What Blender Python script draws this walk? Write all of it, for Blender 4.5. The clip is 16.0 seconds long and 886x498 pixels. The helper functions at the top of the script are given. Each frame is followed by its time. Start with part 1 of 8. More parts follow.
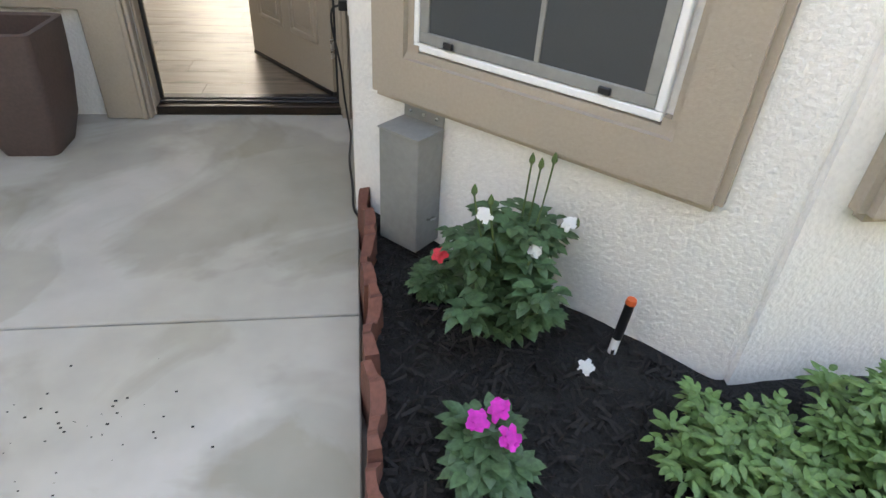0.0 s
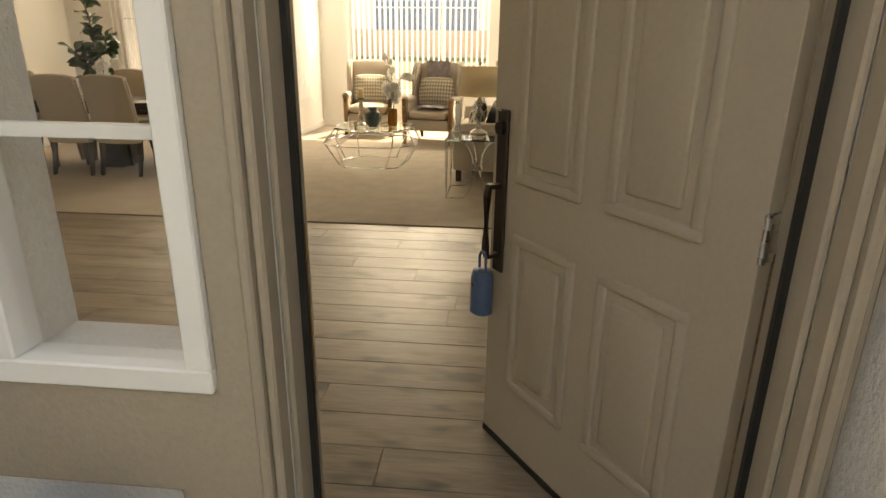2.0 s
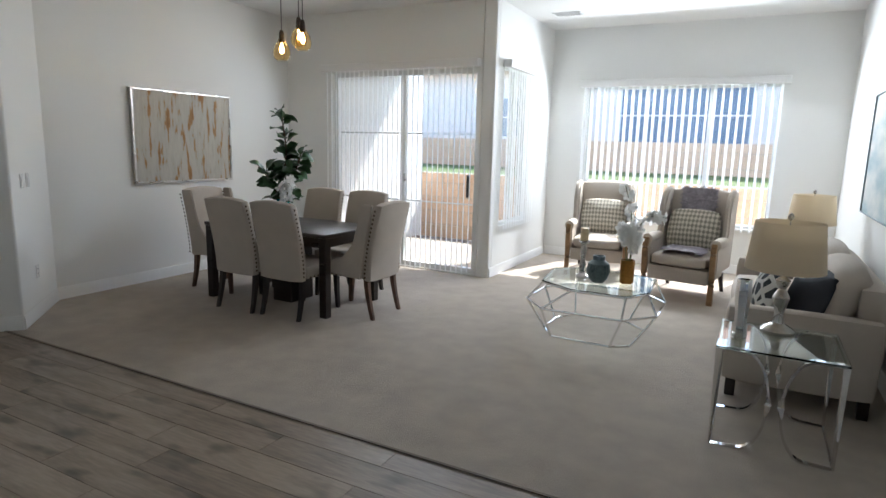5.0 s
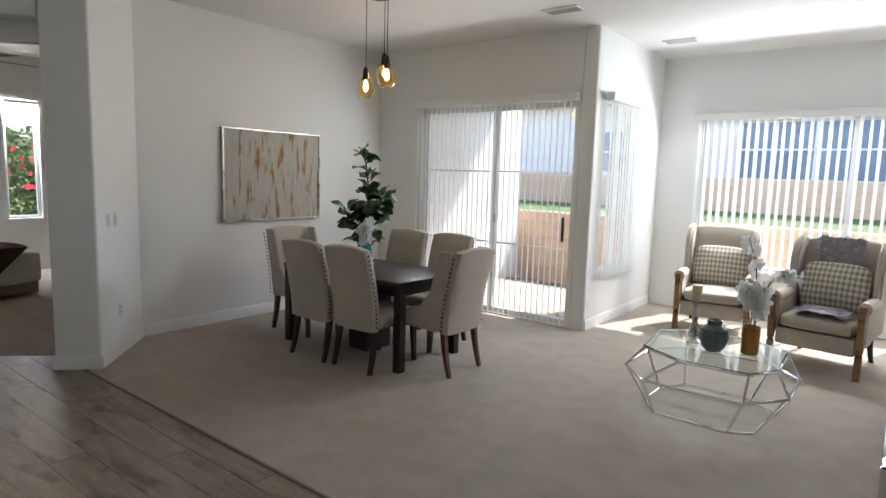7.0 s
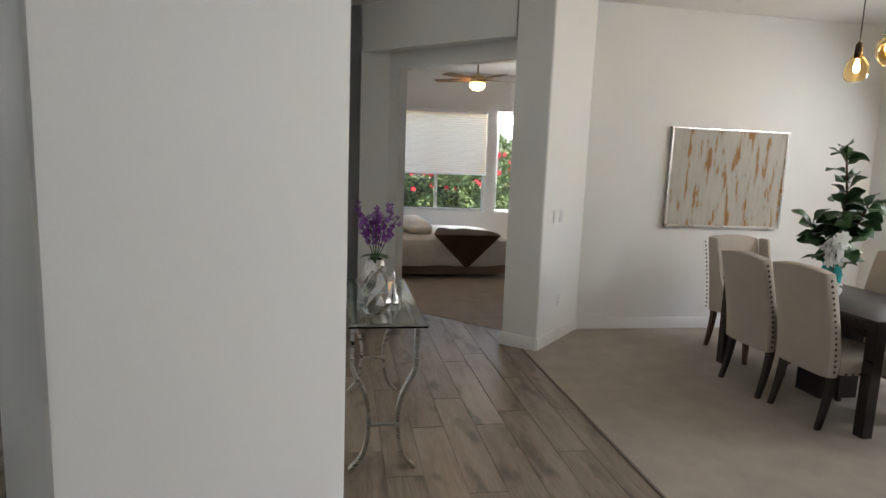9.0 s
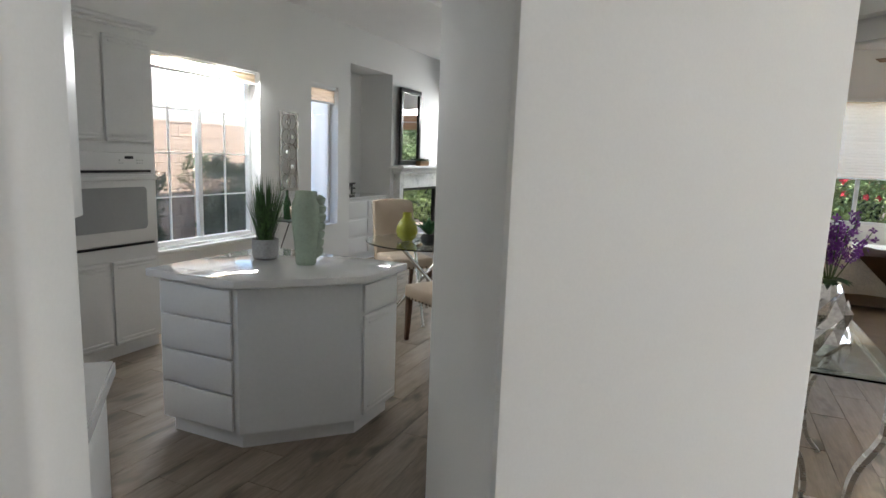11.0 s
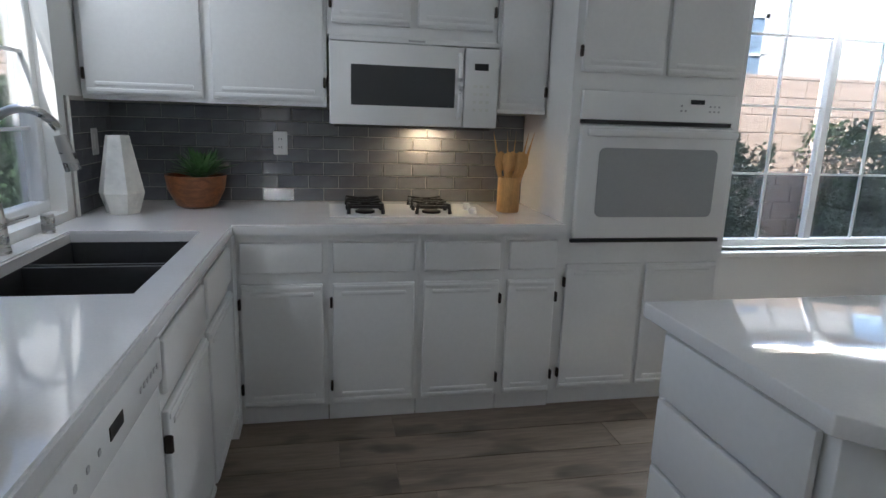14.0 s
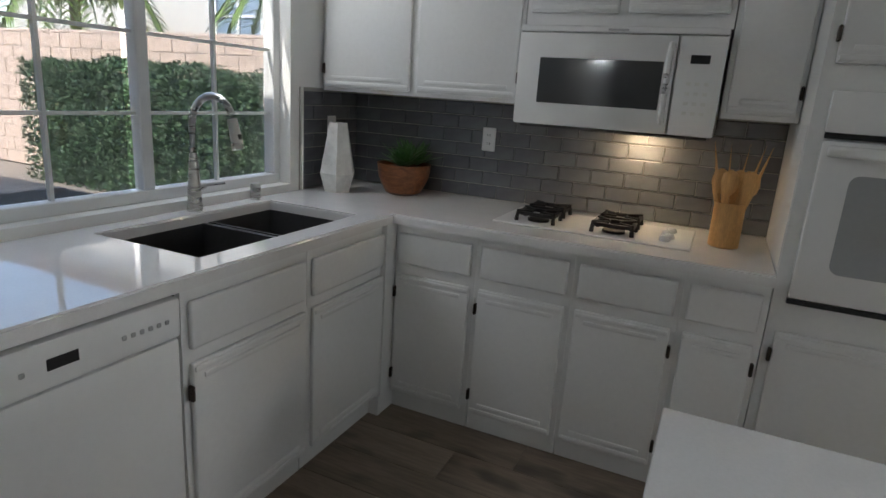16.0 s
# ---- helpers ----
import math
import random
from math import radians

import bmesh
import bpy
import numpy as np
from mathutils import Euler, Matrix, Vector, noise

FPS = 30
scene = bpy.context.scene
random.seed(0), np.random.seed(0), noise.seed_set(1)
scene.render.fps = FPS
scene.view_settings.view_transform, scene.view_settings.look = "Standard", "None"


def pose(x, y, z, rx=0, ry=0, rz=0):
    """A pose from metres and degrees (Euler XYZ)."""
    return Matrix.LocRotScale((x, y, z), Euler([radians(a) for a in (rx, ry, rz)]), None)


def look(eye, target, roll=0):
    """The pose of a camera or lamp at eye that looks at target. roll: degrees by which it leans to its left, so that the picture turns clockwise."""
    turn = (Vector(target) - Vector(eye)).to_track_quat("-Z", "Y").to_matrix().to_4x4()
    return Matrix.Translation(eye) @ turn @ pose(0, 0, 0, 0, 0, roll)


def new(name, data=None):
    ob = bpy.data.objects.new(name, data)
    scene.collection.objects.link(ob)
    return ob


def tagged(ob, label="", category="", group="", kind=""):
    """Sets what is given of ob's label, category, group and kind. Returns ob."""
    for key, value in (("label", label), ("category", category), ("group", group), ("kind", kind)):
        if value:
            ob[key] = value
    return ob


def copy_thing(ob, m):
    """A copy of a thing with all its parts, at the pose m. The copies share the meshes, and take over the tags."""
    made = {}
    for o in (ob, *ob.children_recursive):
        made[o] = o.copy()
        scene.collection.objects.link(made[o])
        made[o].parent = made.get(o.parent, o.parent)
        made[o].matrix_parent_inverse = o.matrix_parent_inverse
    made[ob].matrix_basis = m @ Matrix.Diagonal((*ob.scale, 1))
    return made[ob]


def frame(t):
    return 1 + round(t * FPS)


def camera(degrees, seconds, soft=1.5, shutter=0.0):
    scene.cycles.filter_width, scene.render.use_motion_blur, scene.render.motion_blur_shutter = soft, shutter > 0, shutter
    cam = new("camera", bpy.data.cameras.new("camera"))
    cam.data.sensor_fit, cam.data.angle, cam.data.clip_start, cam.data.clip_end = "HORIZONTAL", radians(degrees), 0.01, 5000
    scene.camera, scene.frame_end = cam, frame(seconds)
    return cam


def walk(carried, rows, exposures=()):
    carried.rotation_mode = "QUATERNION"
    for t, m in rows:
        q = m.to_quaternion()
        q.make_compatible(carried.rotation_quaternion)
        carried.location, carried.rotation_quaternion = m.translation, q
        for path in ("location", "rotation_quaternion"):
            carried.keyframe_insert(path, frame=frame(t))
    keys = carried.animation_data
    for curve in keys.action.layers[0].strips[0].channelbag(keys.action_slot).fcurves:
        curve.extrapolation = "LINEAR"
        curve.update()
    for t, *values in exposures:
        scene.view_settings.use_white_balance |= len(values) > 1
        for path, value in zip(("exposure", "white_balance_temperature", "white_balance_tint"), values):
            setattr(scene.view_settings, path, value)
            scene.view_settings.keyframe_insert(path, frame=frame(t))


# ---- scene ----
cam = camera(73.5, 16.0)
PATH = [
    (0, (0.586, -3.091, 1.239), (0.843, -1.473, 0.092), 3.6),
    (0.4, (0.375, -2.757, 1.253), (0.528, -1.083, 0.17), 2.0),
    (0.5, (0.323, -2.654, 1.261), (0.454, -0.964, 0.2), 1.6),
    (1, (0.11, -2.134, 1.31), (0.136, -0.362, 0.383), 0.6),
    (1.5, (-0.013, -1.562, 1.304), (-0.088, 0.285, 0.539), 0.1),
    (1.6, (-0.024, -1.438, 1.303), (-0.116, 0.419, 0.566), 0.0),
    (2, (-0.08, -1.0, 1.362), (-0.251, 0.886, 0.718), 0.7),
    (2.5, (-0.129, -0.516, 1.395), (-0.444, 1.389, 0.873), 1.5),
    (3, (-0.139, -0.083, 1.421), (-0.64, 1.799, 0.965), 1.3),
    (3.5, (-0.243, 0.257, 1.417), (-0.915, 2.096, 1.006), 1.5),
    (4, (-0.385, 0.609, 1.485), (-1.169, 2.408, 1.099), 1.6),
    (4.2, (-0.425, 0.735, 1.505), (-1.299, 2.494, 1.13), 1.5),
    (6.3, (-0.504, 1.422, 1.623), (-1.457, 3.155, 1.326), 1.6),
    (6.5, (-0.535, 1.458, 1.627), (-1.546, 3.161, 1.347), 1.6),
    (7, (-0.601, 1.629, 1.645), (-1.814, 3.2, 1.396), 1.7),
    (7.5, (-0.716, 1.782, 1.653), (-2.159, 3.146, 1.416), 1.9),
    (8, (-0.781, 1.852, 1.619), (-2.449, 2.929, 1.378), 2.1),
    (8.5, (-0.779, 1.899, 1.628), (-2.623, 2.624, 1.359), 2.3),
    (9, (-0.725, 1.911, 1.616), (-2.675, 2.253, 1.333), 2.2),
    (9.5, (-0.705, 1.884, 1.63), (-2.684, 1.879, 1.339), 2.2),
    (9.7, (-0.712, 1.867, 1.631), (-2.687, 1.738, 1.337), 2.2),
    (11.8, (-1.414, 1.371, 1.492), (-2.993, 0.19, 1.158), 1.6),
    (12, (-1.507, 1.308, 1.479), (-3.001, 0.023, 1.136), 1.4),
    (12.5, (-1.785, 1.047, 1.434), (-3.031, -0.474, 1.069), 1.4),
    (13, (-2.037, 0.781, 1.395), (-3.001, -0.928, 1.004), 1.6),
    (13.5, (-2.219, 0.509, 1.358), (-2.901, -1.324, 0.941), 1.7),
    (14, (-2.444, 0.281, 1.365), (-2.829, -1.633, 0.93), 1.9),
    (14.5, (-2.697, 0.165, 1.391), (-2.801, -1.782, 0.944), 2.5),
    (15, (-2.917, 0.019, 1.374), (-2.717, -1.919, 0.923), 2.9),
    (15.5, (-3.078, -0.081, 1.391), (-2.564, -1.956, 0.921), 3.5),
    (16, (-3.27, -0.05, 1.41), (-2.474, -1.815, 0.906), 3.9),
]

EXPO = [(0, 3.1, 8500, 12), (1.0, 2.9, 9000, 12), (2.0, 2.65, 12000, 12), (2.5, 2.72, 10000, 12), (3.0, 2.85, 7100, 10), (3.5, 2.85, 6300, 8), (4.2, 2.6, 6000, 8), (7, 2.3, 6300, 10), (8, 2.3, 6600, 10), (9.7, 3.0, 6500, 10), (12.5, 3.0, 6600, 10), (13.5, 3.1, 5900, 10), (14.2, 2.85, 6100, 10), (15, 2.75, 6800, 10), (16, 2.65, 6400, 10)]
walk(cam, [(t, look(eye, target, roll)) for t, eye, target, roll in PATH], EXPO)

# ---- world and sun ----
SUN_AZ = radians(72)      # of the direction towards the sun, from +x towards +y
SUN_EL = radians(50)
world = bpy.data.worlds.new("world")
scene.world = world
world.use_nodes = True
wn = world.node_tree.nodes
sky = wn.new("ShaderNodeTexSky")
sky.sky_type, sky.sun_disc = "NISHITA", False
sky.sun_elevation, sky.sun_rotation = SUN_EL, math.pi / 2 - SUN_AZ
world.node_tree.links.new(sky.outputs[0], wn["Background"].inputs[0])
wn["Background"].inputs[1].default_value = 0.15
sun = new("sun", bpy.data.lights.new("sun", "SUN"))
sun.data.energy, sun.data.angle, sun.data.color = 2.2, radians(0.5), (1, 0.95, 0.87)
sun.matrix_world = look((0, 0, 0), (-math.cos(SUN_AZ) * math.cos(SUN_EL), -math.sin(SUN_AZ) * math.cos(SUN_EL), -math.sin(SUN_EL)))
sun.location = (4, 20, 20)

def window_light(name, at, to, w, h, watts, col=(0.94, 0.97, 1)):
    """Sky light that comes in at a window's head."""
    l = new(name, bpy.data.lights.new(name, "AREA"))
    l.data.shape, l.data.size, l.data.size_y, l.data.energy, l.data.color = "RECTANGLE", w, h, watts, col
    l.matrix_world = look(at, to)


window_light("window_light_living", (-1.5, 9.455, 2.42), (-1.5, 7.5, 1.3), 2.4, 0.05, 20)
window_light("window_light_slider", (-4.48, 7.40, 2.43), (-4.48, 5.5, 1.3), 2.1, 0.05, 4)
window_light("window_light_kitchen", (-5.5, -2.93, 2.33), (-5.2, -1.2, 0.7), 1.3, 0.10, 13)
window_light("window_light_sink", (-1.36, -1.58, 2.12), (-2.8, -1.5, 0.7), 1.3, 0.08, 1.8)
window_light("window_light_family", (-11.27, -1.1, 2.34), (-9.5, -1.0, 0.7), 2.8, 0.12, 12)
window_light("window_light_bedroom", (-11.17, 4.86, 2.5), (-9.6, 4.3, 0.8), 0.4, 0.1, 22)

# ---- materials ----
def mat(name, col, rough=0.6, metal=0.0, var=0.06, scale=4.0, fine=60.0, bump=0.05, dist=0.002, trans=0.0, ior=1.45, coat=0.0, rnd=0.0, emit=None, alpha=1.0, sss=0.0, stretch=(1, 1, 1)):
    m = bpy.data.materials.new(name)
    m.use_nodes = True
    n, l = m.node_tree.nodes, m.node_tree.links
    p = n["Principled BSDF"]
    p.inputs["Roughness"].default_value, p.inputs["Metallic"].default_value = rough, metal
    p.inputs["Transmission Weight"].default_value, p.inputs["IOR"].default_value = trans, ior
    p.inputs["Coat Weight"].default_value, p.inputs["Alpha"].default_value = coat, alpha
    tc, mp = n.new("ShaderNodeTexCoord"), n.new("ShaderNodeMapping")
    mp.inputs["Scale"].default_value = stretch
    l.new(tc.outputs["Object"], mp.inputs[0])
    big, small = n.new("ShaderNodeTexNoise"), n.new("ShaderNodeTexNoise")
    big.inputs["Scale"].default_value, small.inputs["Scale"].default_value = scale, fine
    big.inputs["Detail"].default_value, small.inputs["Detail"].default_value = 4, 3
    l.new(mp.outputs[0], big.inputs["Vector"])
    l.new(mp.outputs[0], small.inputs["Vector"])
    add = n.new("ShaderNodeMath")
    add.operation = "ADD"
    l.new(big.outputs[0], add.inputs[0])
    l.new(small.outputs[0], add.inputs[1])
    last = add.outputs[0]
    if rnd:
        oi, mr = n.new("ShaderNodeObjectInfo"), n.new("ShaderNodeMath")
        mr.operation, mr.inputs[1].default_value = "MULTIPLY_ADD", rnd
        l.new(oi.outputs["Random"], mr.inputs[0])
        l.new(last, mr.inputs[2])
        sub = n.new("ShaderNodeMath")
        sub.operation, sub.inputs[1].default_value = "SUBTRACT", rnd / 2
        l.new(mr.outputs[0], sub.inputs[0])
        last = sub.outputs[0]
    r = n.new("ShaderNodeMapRange")
    r.inputs["From Min"].default_value, r.inputs["From Max"].default_value = 0.6, 1.4
    r.inputs["To Min"].default_value, r.inputs["To Max"].default_value = 1 - var * 1.6, 1 + var * 1.6
    l.new(last, r.inputs[0])
    mul = n.new("ShaderNodeMix")
    mul.data_type, mul.blend_type = "RGBA", "MULTIPLY"
    mul.inputs[0].default_value = 1
    mul.inputs[6].default_value = (*col, 1)
    l.new(r.outputs[0], mul.inputs[7])
    l.new(mul.outputs[2], p.inputs["Base Color"])
    rr = n.new("ShaderNodeMapRange")
    rr.inputs["From Min"].default_value, rr.inputs["From Max"].default_value = 0.3, 0.7
    rr.inputs["To Min"].default_value, rr.inputs["To Max"].default_value = max(rough * 0.85, 0), min(rough * 1.15, 1)
    l.new(big.outputs[0], rr.inputs[0])
    l.new(rr.outputs[0], p.inputs["Roughness"])
    if bump:
        b = n.new("ShaderNodeBump")
        b.inputs["Strength"].default_value, b.inputs["Distance"].default_value = bump, dist
        l.new(small.outputs[0], b.inputs["Height"])
        l.new(b.outputs[0], p.inputs["Normal"])
    if sss:
        p.inputs["Subsurface Weight"].default_value = sss
        p.inputs["Subsurface Radius"].default_value = (0.02, 0.02, 0.02)
    if emit:
        p.inputs["Emission Color"].default_value, p.inputs["Emission Strength"].default_value = (*emit[0], 1), emit[1]
    return m


def wood(name, dark, light, rough=0.45, grain=1.0, rnd=0.25, bump=0.12):
    """Boards whose grain runs along the object's x axis."""
    m = bpy.data.materials.new(name)
    m.use_nodes = True
    n, l = m.node_tree.nodes, m.node_tree.links
    p = n["Principled BSDF"]
    tc, mp = n.new("ShaderNodeTexCoord"), n.new("ShaderNodeMapping")
    oi = n.new("ShaderNodeObjectInfo")
    geo = n.new("ShaderNodeNewGeometry")
    rsum = n.new("ShaderNodeMath")
    l.new(oi.outputs["Random"], rsum.inputs[0])
    l.new(geo.outputs["Random Per Island"], rsum.inputs[1])
    off = n.new("ShaderNodeVectorMath")
    off.operation = "MULTIPLY_ADD"
    off.inputs[1].default_value = (31, 17, 11)
    l.new(rsum.outputs[0], off.inputs[0])
    l.new(tc.outputs["Object"], off.inputs[2])
    mp.inputs["Scale"].default_value = (1.1 * grain, 9 * grain, 9 * grain)
    l.new(off.outputs[0], mp.inputs[0])
    big = n.new("ShaderNodeTexNoise")
    big.inputs["Scale"].default_value, big.inputs["Detail"].default_value = 1.4, 5
    big.inputs["Distortion"].default_value = 0.6
    l.new(mp.outputs[0], big.inputs["Vector"])
    fine = n.new("ShaderNodeTexNoise")
    fine.inputs["Scale"].default_value, fine.inputs["Detail"].default_value = 9, 6
    l.new(mp.outputs[0], fine.inputs["Vector"])
    knot = n.new("ShaderNodeTexNoise")
    knot.inputs["Scale"].default_value, knot.inputs["Detail"].default_value = 2.2, 2
    km = n.new("ShaderNodeMapping")
    km.inputs["Scale"].default_value = (1.3, 3.0, 3.0)
    l.new(off.outputs[0], km.inputs[0])
    l.new(km.outputs[0], knot.inputs["Vector"])
    kr = n.new("ShaderNodeMapRange")
    kr.inputs["From Min"].default_value, kr.inputs["From Max"].default_value = 0.57, 0.70
    l.new(knot.outputs[0], kr.inputs[0])
    a = n.new("ShaderNodeMath")
    a.operation, a.inputs[1].default_value = "MULTIPLY_ADD", 0.6
    l.new(fine.outputs[0], a.inputs[0])
    l.new(big.outputs[0], a.inputs[2])
    b = n.new("ShaderNodeMath")
    b.operation, b.inputs[1].default_value = "MULTIPLY_ADD", rnd
    l.new(rsum.outputs[0], b.inputs[0])
    l.new(a.outputs[0], b.inputs[2])
    ramp = n.new("ShaderNodeMapRange")
    ramp.inputs["From Min"].default_value, ramp.inputs["From Max"].default_value = 0.5 + rnd / 2, 1.15 + rnd / 2
    l.new(b.outputs[0], ramp.inputs[0])
    c = n.new("ShaderNodeMix")
    c.data_type = "RGBA"
    c.inputs[6].default_value, c.inputs[7].default_value = (*dark, 1), (*light, 1)
    l.new(ramp.outputs[0], c.inputs[0])
    k = n.new("ShaderNodeMix")
    k.data_type = "RGBA"
    k.inputs[7].default_value = (*[v * 0.42 for v in dark], 1)
    kf = n.new("ShaderNodeMath")
    kf.operation, kf.inputs[1].default_value = "MULTIPLY", 0.75
    l.new(kr.outputs[0], kf.inputs[0])
    l.new(kf.outputs[0], k.inputs[0])
    l.new(c.outputs[2], k.inputs[6])
    l.new(k.outputs[2], p.inputs["Base Color"])
    p.inputs["Roughness"].default_value = rough
    bp = n.new("ShaderNodeBump")
    bp.inputs["Strength"].default_value, bp.inputs["Distance"].default_value = bump, 0.002
    l.new(fine.outputs[0], bp.inputs["Height"])
    l.new(bp.outputs[0], p.inputs["Normal"])
    return m


def sheer(name, col, through_amount):
    """Cloth or vinyl that lets light through."""
    m = bpy.data.materials.new(name)
    m.use_nodes = True
    n, l = m.node_tree.nodes, m.node_tree.links
    p, out = n["Principled BSDF"], n["Material Output"]
    p.inputs["Base Color"].default_value, p.inputs["Roughness"].default_value = (*col, 1), 0.6
    tr, mx = n.new("ShaderNodeBsdfTranslucent"), n.new("ShaderNodeMixShader")
    nz, tc = n.new("ShaderNodeTexNoise"), n.new("ShaderNodeTexCoord")
    nz.inputs["Scale"].default_value = 25
    l.new(tc.outputs["Object"], nz.inputs["Vector"])
    b = n.new("ShaderNodeBump")
    b.inputs["Strength"].default_value, b.inputs["Distance"].default_value = 0.1, 0.001
    l.new(nz.outputs[0], b.inputs["Height"])
    l.new(b.outputs[0], p.inputs["Normal"])
    tr.inputs[0].default_value = (*col, 1)
    mx.inputs[0].default_value = through_amount
    l.new(p.outputs[0], mx.inputs[1])
    l.new(tr.outputs[0], mx.inputs[2])
    l.new(mx.outputs[0], out.inputs[0])
    return m


def screen_mesh(name, col, clear):
    """Fine insect mesh, most of it open."""
    m = bpy.data.materials.new(name)
    m.use_nodes = True
    n, l = m.node_tree.nodes, m.node_tree.links
    t, mx = n.new("ShaderNodeBsdfTransparent"), n.new("ShaderNodeMixShader")
    n["Principled BSDF"].inputs["Base Color"].default_value = (*col, 1)
    n["Principled BSDF"].inputs["Roughness"].default_value = 0.6
    mx.inputs[0].default_value = clear
    l.new(n["Principled BSDF"].outputs[0], mx.inputs[1])
    l.new(t.outputs[0], mx.inputs[2])
    l.new(mx.outputs[0], n["Material Output"].inputs[0])
    return m


def clear_glass(name, tint=(1, 1, 1), gloss=0.08):
    """Thin window glass: mostly clear, glossy at grazing angles."""
    m = bpy.data.materials.new(name)
    m.use_nodes = True
    n, l = m.node_tree.nodes, m.node_tree.links
    out = n["Material Output"]
    n.remove(n["Principled BSDF"])
    t, g, mx, f = n.new("ShaderNodeBsdfTransparent"), n.new("ShaderNodeBsdfGlossy"), n.new("ShaderNodeMixShader"), n.new("ShaderNodeLayerWeight")
    t.inputs[0].default_value = (*tint, 1)
    g.inputs["Roughness"].default_value = 0.01
    f.inputs["Blend"].default_value = 0.5
    pw, ad = n.new("ShaderNodeMath"), n.new("ShaderNodeMath")
    pw.operation, pw.inputs[1].default_value = "POWER", 4.0
    ad.operation, ad.inputs[1].default_value, ad.inputs[2].default_value = "MULTIPLY_ADD", 0.85, 0.03
    l.new(f.outputs["Facing"], pw.inputs[0])
    l.new(pw.outputs[0], ad.inputs[0])
    l.new(ad.outputs[0], mx.inputs[0])
    l.new(t.outputs[0], mx.inputs[1])
    l.new(g.outputs[0], mx.inputs[2])
    l.new(mx.outputs[0], out.inputs[0])
    return m


M_wall = mat("painted_wall", (0.80, 0.80, 0.78), 0.65, var=0.015, scale=1.2, fine=120, bump=0.08, dist=0.001)
M_ceil = mat("ceiling_paint", (0.80, 0.79, 0.77), 0.8, var=0.02, fine=90, bump=0.15, dist=0.002)
M_trimw = mat("white_trim_paint", (0.80, 0.80, 0.79), 0.4, var=0.02, fine=40, bump=0.03)
M_stucco = mat("white_stucco", (0.74, 0.73, 0.70), 0.85, var=0.05, scale=2.5, fine=70, bump=0.7, dist=0.008)
M_tan = mat("tan_stucco", (0.36, 0.31, 0.25), 0.85, var=0.05, scale=2, fine=90, bump=0.28, dist=0.007)
M_tanwood = mat("tan_painted_wood", (0.36, 0.31, 0.25), 0.5, var=0.04, scale=3, fine=80, bump=0.06)
M_concrete = mat("porch_concrete", (0.40, 0.385, 0.345), 0.8, var=0.09, scale=1.1, fine=6, bump=0.04, dist=0.004)
cn, cl = M_concrete.node_tree.nodes, M_concrete.node_tree.links
cp = cn["Principled BSDF"]
paint = cp.inputs["Base Color"].links[0].from_socket
cpos = cn.new("ShaderNodeTexCoord")
prev = paint
for sc, lo, hi, k in ((0.85, 0.49, 0.53, 0.80), (1.9, 0.55, 0.60, 0.87), (0.5, 0.5, 0.58, 0.92)):
    st, sr, sm = cn.new("ShaderNodeTexNoise"), cn.new("ShaderNodeMapRange"), cn.new("ShaderNodeMix")
    st.inputs["Scale"].default_value, st.inputs["Detail"].default_value, st.inputs["Distortion"].default_value = sc, 5, 0.7
    sr.inputs["From Min"].default_value, sr.inputs["From Max"].default_value = lo, hi
    sm.data_type, sm.blend_type = "RGBA", "MULTIPLY"
    sm.inputs[7].default_value = (k, k * 0.99, k * 0.95, 1)
    cl.new(cpos.outputs["Object"], st.inputs["Vector"])
    cl.new(st.outputs[0], sr.inputs[0])
    cl.new(sr.outputs[0], sm.inputs[0])
    cl.new(prev, sm.inputs[6])
    prev = sm.outputs[2]
cl.new(prev, cp.inputs["Base Color"])
M_carpet = mat("beige_carpet", (0.405, 0.352, 0.295), 0.95, var=0.12, scale=5, fine=320, bump=0.9, dist=0.006)
M_plank = wood("grey_oak_plank_tile", (0.122, 0.091, 0.066), (0.31, 0.248, 0.188), 0.40)
M_grout = mat("dark_grout", (0.19, 0.16, 0.135), 0.9, var=0.1)
M_cab = mat("white_cabinet_paint", (0.78, 0.78, 0.77), 0.35, var=0.02, scale=2, fine=50, bump=0.04)
M_quartz = mat("white_quartz", (0.80, 0.79, 0.78), 0.06, var=0.03, scale=9, fine=140, bump=0.0, coat=0.5)
M_tile = mat("grey_glazed_tile", (0.135, 0.14, 0.15), 0.10, var=0.12, scale=6, fine=14, bump=0.25, dist=0.004, rnd=0.5)
M_tgrout = mat("pale_tile_grout", (0.42, 0.40, 0.37), 0.85, var=0.08)
M_appl = mat("white_enamel", (0.80, 0.80, 0.79), 0.22, var=0.01, bump=0.0)
M_black = mat("black_plastic", (0.012, 0.012, 0.013), 0.35, var=0.15, bump=0.02)
M_bglass = mat("dark_oven_glass", (0.05, 0.052, 0.055), 0.08, var=0.02, bump=0)
M_ovglass = mat("grey_oven_glass", (0.36, 0.37, 0.375), 0.12, var=0.02, bump=0)
M_iron = mat("cast_iron", (0.02, 0.02, 0.02), 0.6, metal=0.3, var=0.2, bump=0.3)
M_steel = mat("brushed_steel", (0.55, 0.54, 0.52), 0.28, metal=1, var=0.05, fine=150, bump=0.05, stretch=(1, 1, 8))
M_chrome = mat("polished_chrome", (0.78, 0.78, 0.78), 0.06, metal=1, var=0.02, bump=0)
M_dsteel = mat("dark_composite_sink", (0.045, 0.045, 0.047), 0.4, var=0.1, bump=0.05)
M_bronze = mat("dark_bronze", (0.035, 0.026, 0.02), 0.4, metal=0.6, var=0.2, bump=0.08)
